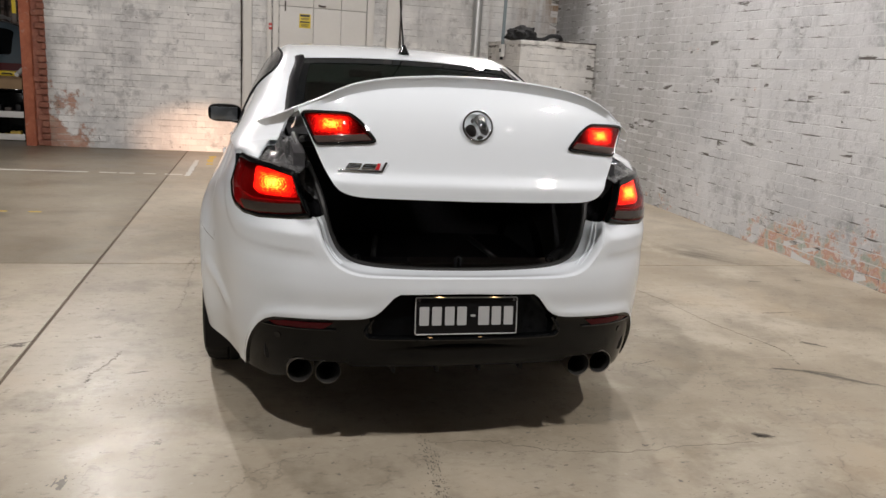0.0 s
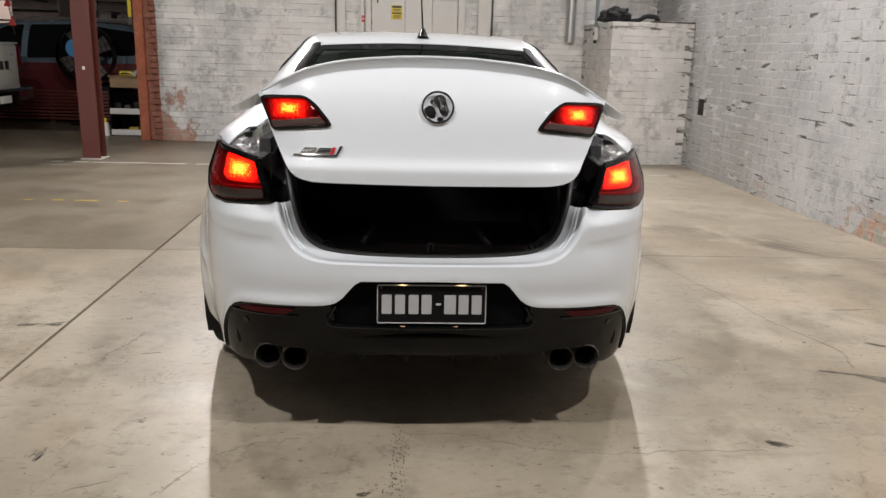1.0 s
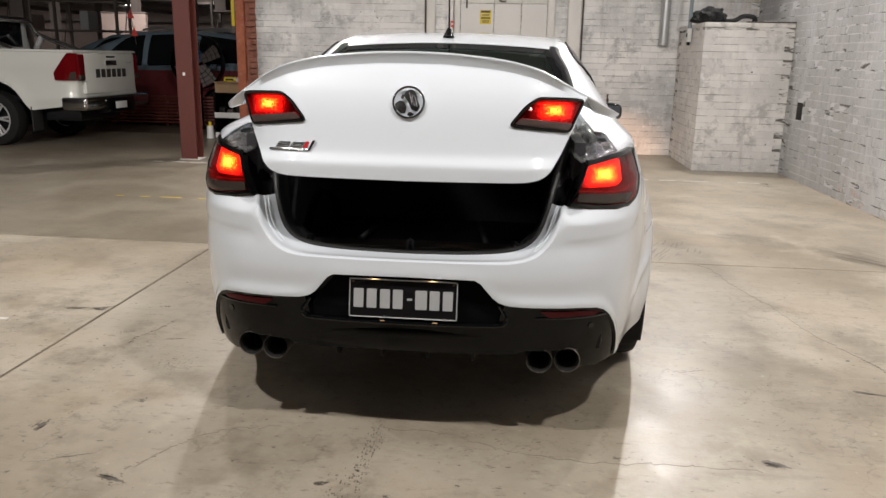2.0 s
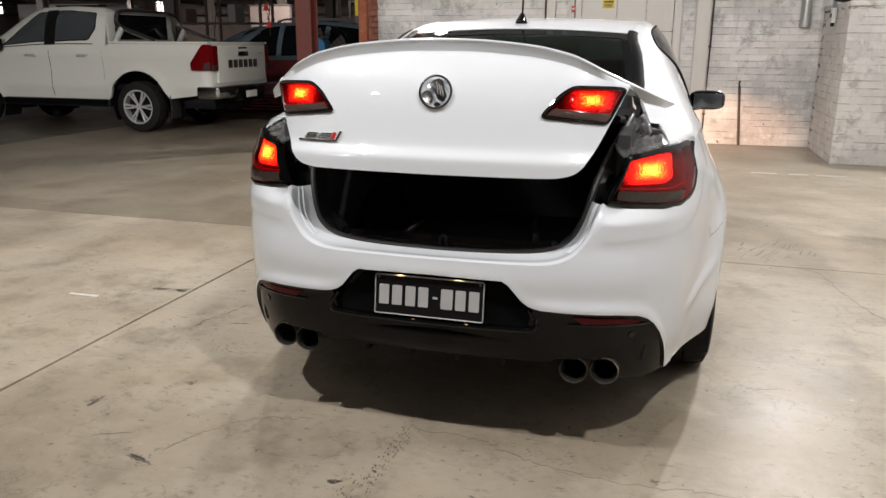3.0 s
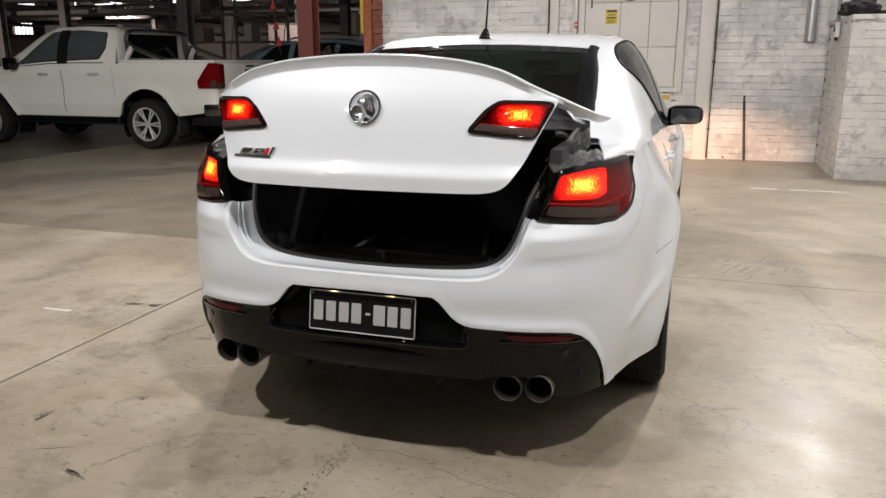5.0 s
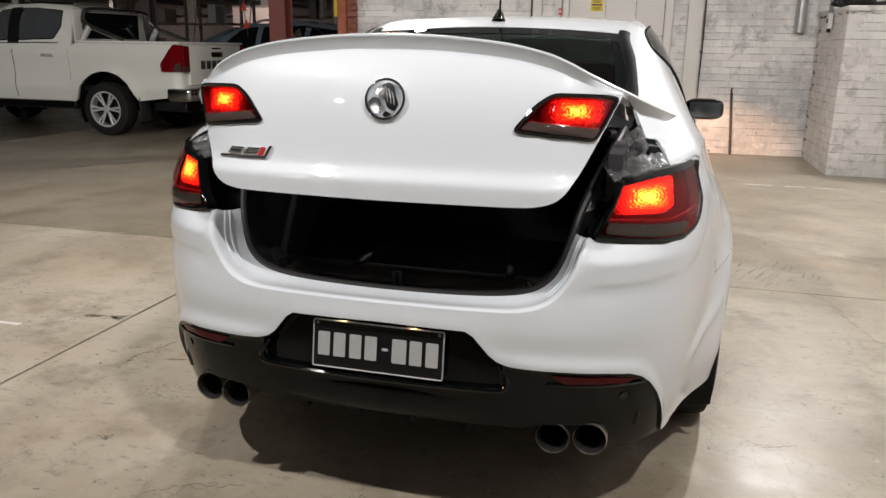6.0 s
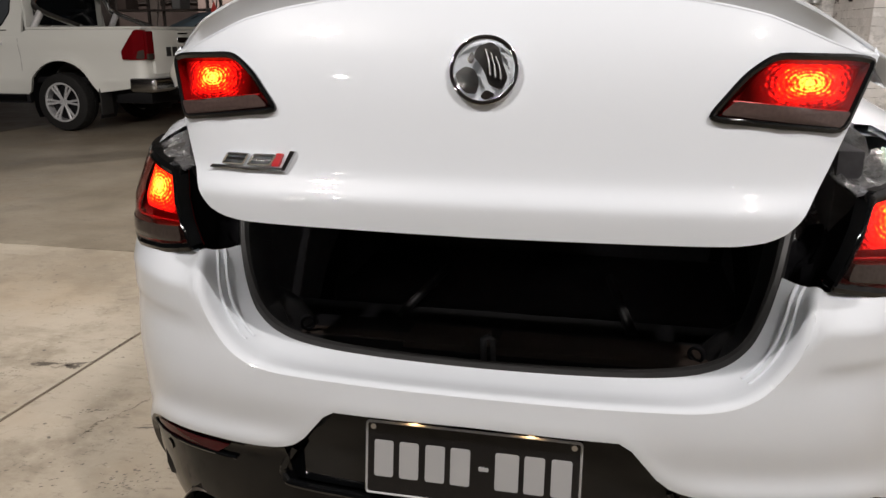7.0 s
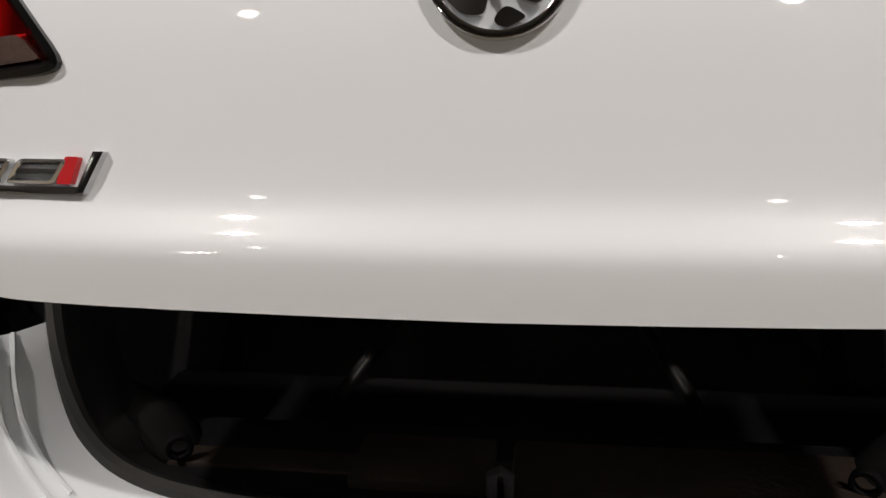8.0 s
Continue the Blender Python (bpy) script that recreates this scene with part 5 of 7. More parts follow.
post("white-painted post standing against the brick wall", -0.985, -0.865, 0.07, "door_paint")
post("white-painted post standing against the brick wall", -0.66, -0.60, 0.07, "door_paint")
post("white-painted post beside the shutter", 1.03, 1.21, 0.09, "door_paint")
for x in (-1.01, 1.235):
    cable = thing("cable_run", "dark cable run down beside a wall post", "cable", (x, Y - 0.02, 0.0))
    part("cable", sweep([(x, Y - 0.03, 0.02), (x + 0.006, Y - 0.03, 1.5), (x - 0.004, Y - 0.03, 3.0), (x, Y - 0.03, ROOF_Z)], 0.011, seg=6), M["dark_steel"], cable)
    for z in (0.4, 1.3, 2.2, 3.1):
        part("clip", box(x - 0.02, x + 0.02, Y - 0.045, Y + 0.01, z, z + 0.02, 0.003), M["dark_steel"], cable)

down = thing("downpipe", "galvanised downpipe ending above the floor on the brick wall", "pipe", (2.37, Y - 0.1, 1.57))
bm = rod((2.37, Y - 0.09, 1.56), (2.37, Y - 0.09, ROOF_Z), 0.062, seg=24, caps=False)
part("pipe", thick(bm, -0.004), M["galv"], down)
part("pipe_end", disc((2.37, Y - 0.09, 1.60), (0, 0, 1), 0.058), M["soot_hole"], down)
for z in (2.4, 4.0):
    part("bracket", ring((2.37, Y - 0.09, z), (0, 0, 1), 0.069, 0.061, 0.04), M["galv"], down)
stub = thing("floor_pipe", "thin dark pipe standing at the wall foot", "pipe", (1.69, Y - 0.04, 0))
part("pipe", rod((1.72, Y - 0.04, 0), (1.66, Y - 0.04, 0.80), 0.016), M["dark_steel"], stub)
part("bend", sweep([(1.66, Y - 0.04, 0.80), (1.655, Y - 0.04, 0.83), (1.665, Y - 0.03, 0.86)], 0.012), M["dark_steel"], stub)

conduit = thing("switch_box", "white switch box on a blue-grey conduit", "switch", (2.55, 8.13, 1.59))
part("box", box(2.535, 2.585, 8.08, 8.19, 1.59, 1.76, 0.008), M["white_plastic"], conduit)
part("button", box(2.525, 2.536, 8.11, 8.16, 1.65, 1.70, 0.003), M["satin_black"], conduit)
part("conduit", rod((2.56, 8.135, 1.75), (2.56, 8.135, ROOF_Z), 0.024, seg=12), plain("blue_grey_conduit", (0.22, 0.27, 0.29), 0.5), conduit)
part("plug", box(2.54, 2.575, 8.11, 8.16, 1.55, 1.59, 0.004), M["matt_black"], conduit)

# brick plinth in the corner
BX, BY, BZ = 2.60, 7.43, 1.755
plinth = structure("wall_plinth", box(BX + 0.001, WALL_X + 0.02, BY + 0.001, Y + 0.02, 0, BZ), M["joint_back"], "white-painted brick plinth in the corner of the bay")
part("coping", box(BX - 0.01, WALL_X - 0.002, BY - 0.012, Y - 0.002, BZ, BZ + 0.055, 0.012), M["brick_plinth"], plinth)
part("edge_strip", box(3.1, WALL_X - 0.004, BY - 0.02, BY + 0.1, BZ + 0.056, BZ + 0.07, 0.004), M["dark_steel"], plinth)
bag = thing("cloth_bag", "crumpled black cloth bag lying on the plinth", "bag", (2.75, 7.75, BZ + 0.055))
bm = bmesh.new()
bmesh.ops.create_icosphere(bm, subdivisions=4, radius=1)
for v in bm.verts:
    n = noise.noise(v.co * 2.2) * 0.35 + noise.noise(v.co * 5) * 0.15
    v.co = Vector((v.co.x * 0.19 * (1 + n), v.co.y * 0.24 * (1 + n), max(-0.07, v.co.z * 0.12 * (1 + n)))) + Vector((2.72, 7.78, BZ + 0.125))
part("bag_body", bm, M["cloth"], bag)
part("strap", sweep(curve([(2.86, 7.75, BZ + 0.08), (3.0, 7.70, BZ + 0.09), (3.1, 7.68, BZ + 0.14), (3.22, 7.66, BZ + 0.13), (3.24, 7.66, BZ + 0.07)], 20), 0.028, flat=1.4), M["cloth"], bag)
rag = thing("paper_scrap", "crumpled pale paper scrap on the plinth", "paper", (3.42, 7.6, BZ + 0.07))
bm = grid([[Vector((3.33 + 0.02 * i, 7.52 + 0.03 * j, BZ + 0.074 + 0.014 * math.sin(i * 1.7 + j))) for i in range(8)] for j in range(5)])
part("sheet", thick(bm, 0.002), M["white_plastic"], rag)
niche = thing("wall_vent", "dark plate standing in for a shaded vent hole in the side wall", "vent", (WALL_X, 7.0, 0.75))
# a near-black plate gives the shade inside the opening; there is no recess
part("hole", box(WALL_X - 0.004, WALL_X + 0.02, 6.86, 6.99, 0.70, 0.90, 0.002), M["soot_hole"], niche)
part("flap", box(WALL_X - 0.018, WALL_X + 0.0, 6.99, 7.005, 0.70, 0.90, 0.002), M["dark_steel"], niche)

# broken end of the brick wall with its orange painted edge
structure("wall_pier", box(-3.83, -3.70, Y - 0.05, Y + 0.42, 0, ROOF_Z, 0.01), M["orange_paint"], "orange-red painted edge of the end wall")
core = structure("wall_break", box(-3.70, -3.52, Y + 0.03, Y + 0.40, 0, ROOF_Z), M["red_brick"], "broken bare red brick end of the wall")
random.seed(5)
z, odd = 0.0, 0
while z < 4.2:
    w = random.uniform(0.05, 0.10) if odd % 2 else random.uniform(0.10, 0.175)
    b = box(-3.535 - w, -3.53, Y - random.uniform(0.0, 0.03), Y + 0.1, z + 0.006, z + 0.079, 0.006, segs=1)
    bmesh.ops.rotate(b, verts=b.verts, cent=(-3.55, Y, z), matrix=Matrix.Rotation(random.uniform(-0.05, 0.05), 3, "Y"))
    part("brick", b, M["red_brick"], core)
    z, odd = z + 0.086, odd + 1

# ---------------------------------------------------------------- columns, trusses and lamps of the hall
def column(x, y, mat, w=0.2, label="red-oxide painted steel column on the concrete floor"):
    ob = thing("steel_column", label, "column", (x, y, 0), "steel columns of the hall")
    part("flange", box(x - w / 2, x + w / 2, y - w / 2, y - w / 2 + 0.016, 0, ROOF_Z, 0.003, segs=1), M[mat], ob)
    part("flange", box(x - w / 2, x + w / 2, y + w / 2 - 0.016, y + w / 2, 0, ROOF_Z, 0.003, segs=1), M[mat], ob)
    part("web", box(x - 0.008, x + 0.008, y - w / 2 + 0.016, y + w / 2 - 0.016, 0, ROOF_Z), M[mat], ob)
    part("base_plate", box(x - w * 0.6, x + w * 0.6, y - w * 0.6, y + w * 0.6, 0, 0.012, 0.002, segs=1), M["line_paint"] if mat == "column_red" else M[mat], ob)
    return ob


red_col = column(-3.78, 7.03, "column_red", 0.21)
part("tag", box(-3.80, -3.77, 6.915, 6.924, 1.05, 1.09, 0.002), M["white_plastic"], red_col)
for x, y in ((-9.6, 12.6), (-19.3, 19.5), (-22.4, 19.8), (-16.5, 25.0), (-24.0, 31.5), (-14.0, 31.5), (-30.0, 38.0), (-22.0, 38.0), (-13.5, 25.2), (-9.2, 20.0), (-36.0, 38.0), (-38.0, 31.5), (-11.5, 38.0), (-44.0, 44.5)):
    column(x, y, "dark_steel", 0.26, "dark old steel column in the dim hall")


def truss(y, x0, x1, z0, z1, n):
    ob = thing("roof_truss", "dark steel lattice truss under the roof", "truss", ((x0 + x1) / 2, y, z0), "roof trusses")
    part("bottom_chord", box(x0, x1, y - 0.05, y + 0.05, z0, z0 + 0.1), M["dark_steel"], ob)
    part("top_chord", box(x0, x1, y - 0.05, y + 0.05, z1 - 0.1, z1), M["dark_steel"], ob)
    for k in range(n):
        a, b = x0 + (x1 - x0) * k / n, x0 + (x1 - x0) * (k + 1) / n
        part("web_bar", rod((a, y, z0 + 0.05), (b, y, z1 - 0.05) if k % 2 == 0 else (b, y, z1 - 0.05), 0.03, seg=6), M["dark_steel"], ob)
        part("web_bar", rod((b, y, z0 + 0.05), (b, y, z1 - 0.05), 0.025, seg=6), M["dark_steel"], ob)


for y in (-8, -2, 4):
    truss(y, -30, 3.6, 4.95, ROOF_Z, 18)
for y in (12.0, 18.5, 25.0, 31.5, 38.0, 44.5):
    truss(y, -60, -4.0, 4.0 if y > 20 else 4.6, ROOF_Z, 24)
for y, z in ((14.0, 3.05), (20.5, 2.9), (22.0, 3.5), (28.0, 3.3), (28.5, 4.0), (35.0, 3.6), (41.0, 3.9), (47.0, 4.4), (47.5, 3.2)):
    beam = thing("tie_beam", "dark steel tie beam crossing the hall", "beam", (-32, y, z), "tie beams")
    part("beam", box(-60, -3.6, y - 0.06, y + 0.06, z, z + 0.14, 0.004), M["dark_steel"], beam)
for x in (-10.5, -16.5, -22.5, -30, -38, -46):
    run = thing("crane_rail", "dark steel rail running down the hall", "rail", (x, 30, 3.7), "crane rails")
    part("rail", box(x - 0.08, x + 0.08, 13, 50, 3.72, 3.94, 0.004), M["dark_steel"], run)
# clerestory strips of daylight high in the hall
glow, nt, b = nodes_of("clerestory_daylight")
b.inputs["Emission Color"].default_value = (0.95, 0.97, 1.0, 1)
b.inputs["Emission Strength"].default_value = 1.3
random.seed(9)
for y in (26.5, 33.0, 39.5, 46.0):
    for k in range(14):
        x = -58 + 4 * k + random.uniform(-0.4, 0.4)
        if random.random() < 0.75:
            w = thing("clerestory_window", "narrow roof light with pale daylight", "window", (x, y, 5.0), "roof lights")
            part("pane", box(x, x + random.uniform(0.7, 2.2), y, y + 0.03, 4.75, 4.95, 0.004), glow, w)
            part("frame", box(x - 0.05, x + 2.3, y + 0.035, y + 0.10, 4.70, ROOF_Z, 0.004), M["dark_steel"], w)


def storage_rack(x0, x1, y, high, seed):
    rng = random.Random(seed)
    ob = thing("storage_rack", "tall dark steel rack half filled with boxes and parts", "rack", ((x0 + x1) / 2, y, 0), "storage racks")
    n = max(1, round((x1 - x0) / 1.8))
    for k in range(n + 1):
        x = x0 + (x1 - x0) * k / n
        for d in (0.0, 0.7):
            part("upright", box(x - 0.035, x + 0.035, y + d - 0.03, y + d + 0.03, 0, high, 0.003, segs=1), M["dark_steel"], ob)
        part("brace", rod((x, y, 0.3), (x, y + 0.7, high - 0.3), 0.015, seg=5), M["dark_steel"], ob)
    z = 0.25
    while z < high - 0.2:
        part("shelf_board", box(x0, x1, y - 0.02, y + 0.72, z, z + 0.05, 0.004, segs=1), M["dark_steel"], ob)
        x = x0 + 0.1
        while x < x1 - 0.4:
            w, h = rng.uniform(0.18, 0.55), rng.uniform(0.15, 0.55)
            if rng.random() < 0.5:
                part("stored_box", box(x, x + w, y + rng.uniform(0.0, 0.15), y + 0.6, z + 0.05, z + 0.05 + h, 0.012, segs=1), M[rng.choice(("cardboard", "matt_black", "matt_black", "galv", "dark_steel", "dark_steel", "hall_wall"))], ob)
            x += w + rng.uniform(0.02, 0.3)
        z += 0.78


for x0, x1, y, high, seed in ((-13.6, -10.2, 17.5, 3.1, 1), (-9.4, -6.4, 22.0, 3.4, 3)):
    storage_rack(x0, x1, y, high, seed)
for x0, x1, y, high, mat, word in ((-22.8, -20.2, 16.2, 1.75, "red_brick", "low bare red brick wall in the dim hall"), (-14.2, -12.6, 24.0, 2.6, "hall_wall", "brown boarded partition in the dim hall"), (-29.5, -25.0, 29.0, 3.0, "mortar", "grey rendered partition in the dim hall")):
    wall = thing("partition", word, "wall", ((x0 + x1) / 2, y, 0))
    part("board", box(x0, x1, y, y + 0.18, 0, high, 0.01), M[mat], wall)
    part("cap", box(x0 - 0.02, x1 + 0.02, y - 0.02, y + 0.20, high, high + 0.05, 0.006), M["dark_steel"], wall)

tube_glow, nt, b = nodes_of("fluorescent_tube")
b.inputs["Emission Color"].default_value = (1.0, 0.96, 0.86, 1)
b.inputs["Emission Strength"].default_value = 5.0
random.seed(14)
for k in range(7):
    y = random.uniform(30, 46)
    x, z = -9.0 - 0.12 * (k + random.random()) * y, random.uniform(3.6, 4.6)
    batten = thing("batten_light", "lit fluorescent batten hung in the dim hall", "lamp", (x, y, z), "batten lights")
    part("tray", box(x - 0.62, x + 0.62, y - 0.05, y + 0.05, z + 0.03, z + 0.08, 0.004, segs=1), M["white_plastic"], batten)
    part("tube", rod((x - 0.58, y, z), (x + 0.58, y, z), 0.022, seg=8), tube_glow, batten)
    part("hanger", rod((x, y, z + 0.08), (x, y, ROOF_Z), 0.008, seg=5), M["dark_steel"], batten)


def lamp_body(name, eye, target, sx, sy, label):
    ob = thing(name, label, "lamp", eye, name + "s")
    m = look(eye, target)
    if sx == sy:
        bm = rod((0, 0, 0.012), (0, 0, 0.10), sx / 2 + 0.04, seg=32, r2=sx / 2 - 0.06)
    else:
        bm = box(-sx / 2 - 0.03, sx / 2 + 0.03, -sy / 2 - 0.03, sy / 2 + 0.03, 0.012, 0.09, 0.01)
    bm.transform(m)
    part("housing", bm, M["satin_black"], ob)
    e = Vector(eye)
    part("bracket", rod(e + Vector((0, 0, 0.06)), (e.x, e.y, ROOF_Z), 0.02, seg=8), M["dark_steel"], ob)


for eye, target, watts in FLOODS:
    lamp_body("flood_lamp", eye, target, 0.40, 0.40, "round black flood lamp hung from the roof")
# housings for the added fill lamps
for eye, target, watts in HALL:
    lamp_body("hall_lamp", eye, target, 1.2, 0.25, "long batten lamp added out of view to fill the hall")


# ---------------------------------------------------------------- the two other vehicles
def vehicle(ob, place, plan_pts, n, low, top, inset_, axles, arch_r, wheel_z, paint, flare=0.02):
    plan = curve(plan_pts, n)

    def pt(i, z, sgn):
        p = plan[i]
        t = (plan[min(i + 1, n)] - plan[max(i - 1, 0)]).normalized()
        nn = Vector((t.y, -t.x))
        o = inset_(z)
        for a in axles:
            o -= flare * math.exp(-((math.hypot(p.y - a, z - wheel_z) - arch_r) / 0.09) ** 2)
        q = p - nn * o
        return Vector((q.x * sgn, q.y, z))

    def lowz(y):
        z = low(y)
        for a in axles:
            if abs(y - a) < arch_r:
                z = max(z, wheel_z + math.sqrt(arch_r ** 2 - (y - a) ** 2))
        return z
    for sgn in (-1, 1):
        rows = [[pt(i, lowz(plan[i].y) + (top(plan[i].y) - lowz(plan[i].y)) * k / 16, sgn) for i in range(n + 1)] for k in range(17)]
        rows.insert(0, [p + Vector((-0.04 * sgn, 0, 0.004)) for p in rows[0]])
        rows.append([Vector((p.x - 0.03 * sgn, p.y + (0.03 if p.y < 1 else -0.03 if p.y > 4 else 0), p.z + 0.003)) for p in rows[-1]])
        part("side_panel", grid(rows), paint, ob, place=place)
        for a in axles:
            liner = grid([[Vector((sgn * w, a + (arch_r + 0.01) * math.cos(q), wheel_z + (arch_r + 0.01) * math.sin(q))) for w in (0.5, 0.84)] for q in [math.pi * (k / 16 * 1.3 - 0.15) for k in range(17)]])
            part("wheel_liner", liner, M["matt_black"], ob, place=place)


def cabin_side(ob, place, ys, belt_, hip_, rail_, paint, panes, glass):
    def up(y, t, lift, sgn):
        b, h, r = [Vector((f(y)[0], y, f(y)[1])) for f in (belt_, hip_, rail_)]
        p = (1 - t) ** 2 * b + 2 * t * (1 - t) * h + t * t * r
        d = 2 * (1 - t) * (h - b) + 2 * t * (r - h)
        q = p + Vector((d.z, 0, -d.x)).normalized() * lift
        return Vector((q.x * sgn, q.y, q.z))
    ts = [k / 10 for k in range(11)]
    for sgn in (-1, 1):
        side = part("cab_side", grid([[up(y, t, 0, sgn) for t in ts] + [up(y, t, -0.03, sgn) for t in ts[::-1]] for y in ys], None, True), paint, ob, place=place)
        for outline in panes:
            o = smooth_poly(outline, 0.05, 4)
            part("window_trim", ring_patch(o, inset(o, 0.018), lambda a, b, l: up(a, b, l, sgn), 0.006, 0.004, 0.008), M["satin_black"], side, place=place)
            part("side_glass", patch(inset(o, 0.016), lambda a, b, l: up(a, b, l, sgn), 0.0045), glass, side, place=place)
    return up


def table(xs, *cols):
    return lambda y: tuple(lerp(y, xs, c) for c in cols) if len(cols) > 1 else lerp(y, xs, cols[0])


def ute():
    ob = thing("pickup_truck", "cream-white dual-cab pickup with a chrome sports bar and tonneau cover", "pickup truck", (-8.4, 8.60, 0))
    P = Matrix.Translation((-5.64, 8.60, 0)) @ Matrix.Rotation(math.pi / 2, 4, "Z")
    W = M["ute_white"]
    plan = [(0, 0.03), (0.5, 0.03), (0.74, 0.035), (0.84, 0.06), (0.885, 0.14), (0.90, 0.3), (0.905, 0.8), (0.91, 1.27), (0.905, 1.85), (0.90, 2.6), (0.905, 3.6), (0.91, 4.35), (0.88, 4.8), (0.78, 5.1), (0.5, 5.26), (0, 5.32)]
    top = lambda y: lerp(y, [0, 1.76, 1.79, 3.8, 4.2, 5.0, 5.3], [1.30, 1.30, 1.23, 1.20, 1.19, 1.10, 0.94])
    low = lambda y: lerp(y, [0, 0.1, 0.3, 0.8, 1.7, 1.75, 3.9, 4.8, 5.3], [0.72, 0.66, 0.56, 0.50, 0.50, 0.46, 0.46, 0.48, 0.46])
    ins = lambda z: soft(z, [0.4, 0.52, 0.62, 0.67, 0.74, 0.90, 1.02, 1.12, 1.18, 1.24, 1.31], [0.06, 0.035, 0.010, 0.0, 0.010, 0.020, 0.014, 0.0, 0.002, 0.016, 0.03])
    vehicle(ob, P, plan, 120, low, top, ins, (1.27, 4.355), 0.51, 0.40, W, 0.03)
    belt_ = table([1.76, 2.46, 3.76, 4.2], [0.885, 0.885, 0.885, 0.88], [1.225, 1.22, 1.20, 1.19])
    hip_ = table([1.76, 2.46, 3.06, 3.76, 4.2], [0.81, 0.81, 0.80, 0.80, 0.86], [1.73, 1.77, 1.73, 1.43, 1.19])
    rail_ = table([1.76, 1.96, 2.46, 3.06, 3.41, 3.76, 4.2], [0.60, 0.62, 0.63, 0.62, 0.63, 0.68, 0.78], [1.77, 1.825, 1.85, 1.83, 1.70, 1.48, 1.20])
    panes = [[(2.10, 0.12), (1.98, 0.32), (2.00, 0.72), (2.70, 0.78), (2.76, 0.10)], [(2.90, 0.10), (2.84, 0.78), (3.10, 0.74), (3.44, 0.46), (3.76, 0.12)]]
    up = cabin_side(ob, P, [1.80, 1.86, 1.96] + [2.06 + 0.12 * k for k in range(17)] + [4.15], belt_, hip_, rail_, W, panes, M["ute_glass"])
    cross = lambda y, c, b: [Vector((rail_(y)[0] * u, y + b * (1 - u * u), rail_(y)[1] + c * (1 - u * u))) for u in [k / 8 - 1 for k in range(17)]]
    part("roof", shell([cross(y, 0.02, 0) for y in (1.80, 1.96, 2.26, 2.66, 3.06)], (0, 0, -0.03)), W, ob, place=P)
    part("windscreen", shell([cross(y, 0.02, 0.1) for y in (3.06, 3.36, 3.7, 4.15)], (0, 0, -0.01)), M["dark_glass"], ob, place=P)
    part("bonnet", shell([[Vector((u * lerp(y, [4.2, 4.9, 5.2], [0.86, 0.84, 0.6]), y, lerp(y, [4.2, 4.8, 5.15], [1.19, 1.13, 1.0]) + 0.04 * (1 - u * u))) for u in [k / 6 - 1 for k in range(13)]] for y in (4.12, 4.5, 4.8, 5.0, 5.15)], (0, 0, -0.03)), W, ob, place=P)
    part("cab_back", box(-0.80, 0.80, 1.78, 1.82, 0.9, 1.77, 0.03), W, ob, place=P)
    part("rear_window", box(-0.64, 0.64, 1.765, 1.779, 1.36, 1.73, 0.006), M["dark_glass"], ob, place=P)
    part("tonneau", box(-0.87, 0.87, 0.05, 1.75, 1.302, 1.335, 0.014), W, ob, "pale hard tonneau cover", place=P)
    gate = part("tailgate", box(-0.70, 0.70, 0.0, 0.05, 0.74, 1.29, 0.018), W, ob, place=P)
    part("gate_handle", box(-0.15, 0.15, -0.012, 0.004, 1.125, 1.195, 0.006), M["dark_chrome"], gate, "chrome tailgate handle", place=P)
    part("camera_bar", box(-0.12, 0.12, -0.006, 0.004, 1.235, 1.255, 0.002), M["satin_black"], gate, place=P)
    for k in range(6):
        part("letter_bar", box(-0.43 + 0.148 * k, -0.318 + 0.148 * k, -0.004, 0.002, 0.955, 1.075, 0.001), M["black_ink"], gate, place=P)
    part("badge", box(0.45, 0.60, -0.005, 0.002, 1.15, 1.175, 0.001), M["silver"], gate, place=P)
    bump_ = part("rear_bumper", box(-0.918, 0.918, -0.10, 0.27, 0.52, 0.70, 0.045, segs=3), M["dark_chrome"], ob, "chrome rear step bumper", place=P)
    part("step_pad", box(-0.42, 0.42, -0.115, 0.05, 0.46, 0.66, 0.02), M["satin_black"], bump_, place=P)
    part("number_plate", box(-0.16, 0.16, -0.122, -0.114, 0.51, 0.61, 0.003), M["white_plastic"], bump_, place=P)
    for sgn in (-1, 1):
        o = smooth_poly([(0.0, 0.925), (0.0, 1.29), (0.09, 1.295), (0.30, 1.03), (0.29, 0.925)], 0.02, 3)
        surf = lambda a, z, l: Vector(((0.885 - 0.07 * max(0, 0.12 - a) / 0.12 + l) * sgn, 0.035 + a, z))
        lamp = part("tail_lamp", patch(o, surf, 0.035, 0.06), M["lens_red"], ob, "unlit red tail lamp", place=P)
        part("lamp_end", box(0.74 * sgn - 0.10, 0.74 * sgn + 0.10, 0.005, 0.06, 0.925, 1.28, 0.02), M["lens_red"], lamp, place=P)
        part("clear_lens", box(0.78 * sgn - 0.06, 0.78 * sgn + 0.06, -0.001, 0.03, 0.92, 1.0, 0.006), M["lens_grey"], lamp, place=P)
        strip = smooth_poly([(0.012, 0.935), (0.012, 1.05), (0.075, 1.03), (0.10, 0.935)], 0.012, 2)
        part("clear_lens", patch(strip, surf, 0.038, 0.004), M["lens_grey"], lamp, place=P)
        part("side_step", rod((0.88 * sgn, 1.85, 0.43), (0.88 * sgn, 3.75, 0.43), 0.05, seg=10), M["satin_black"], ob, place=P)
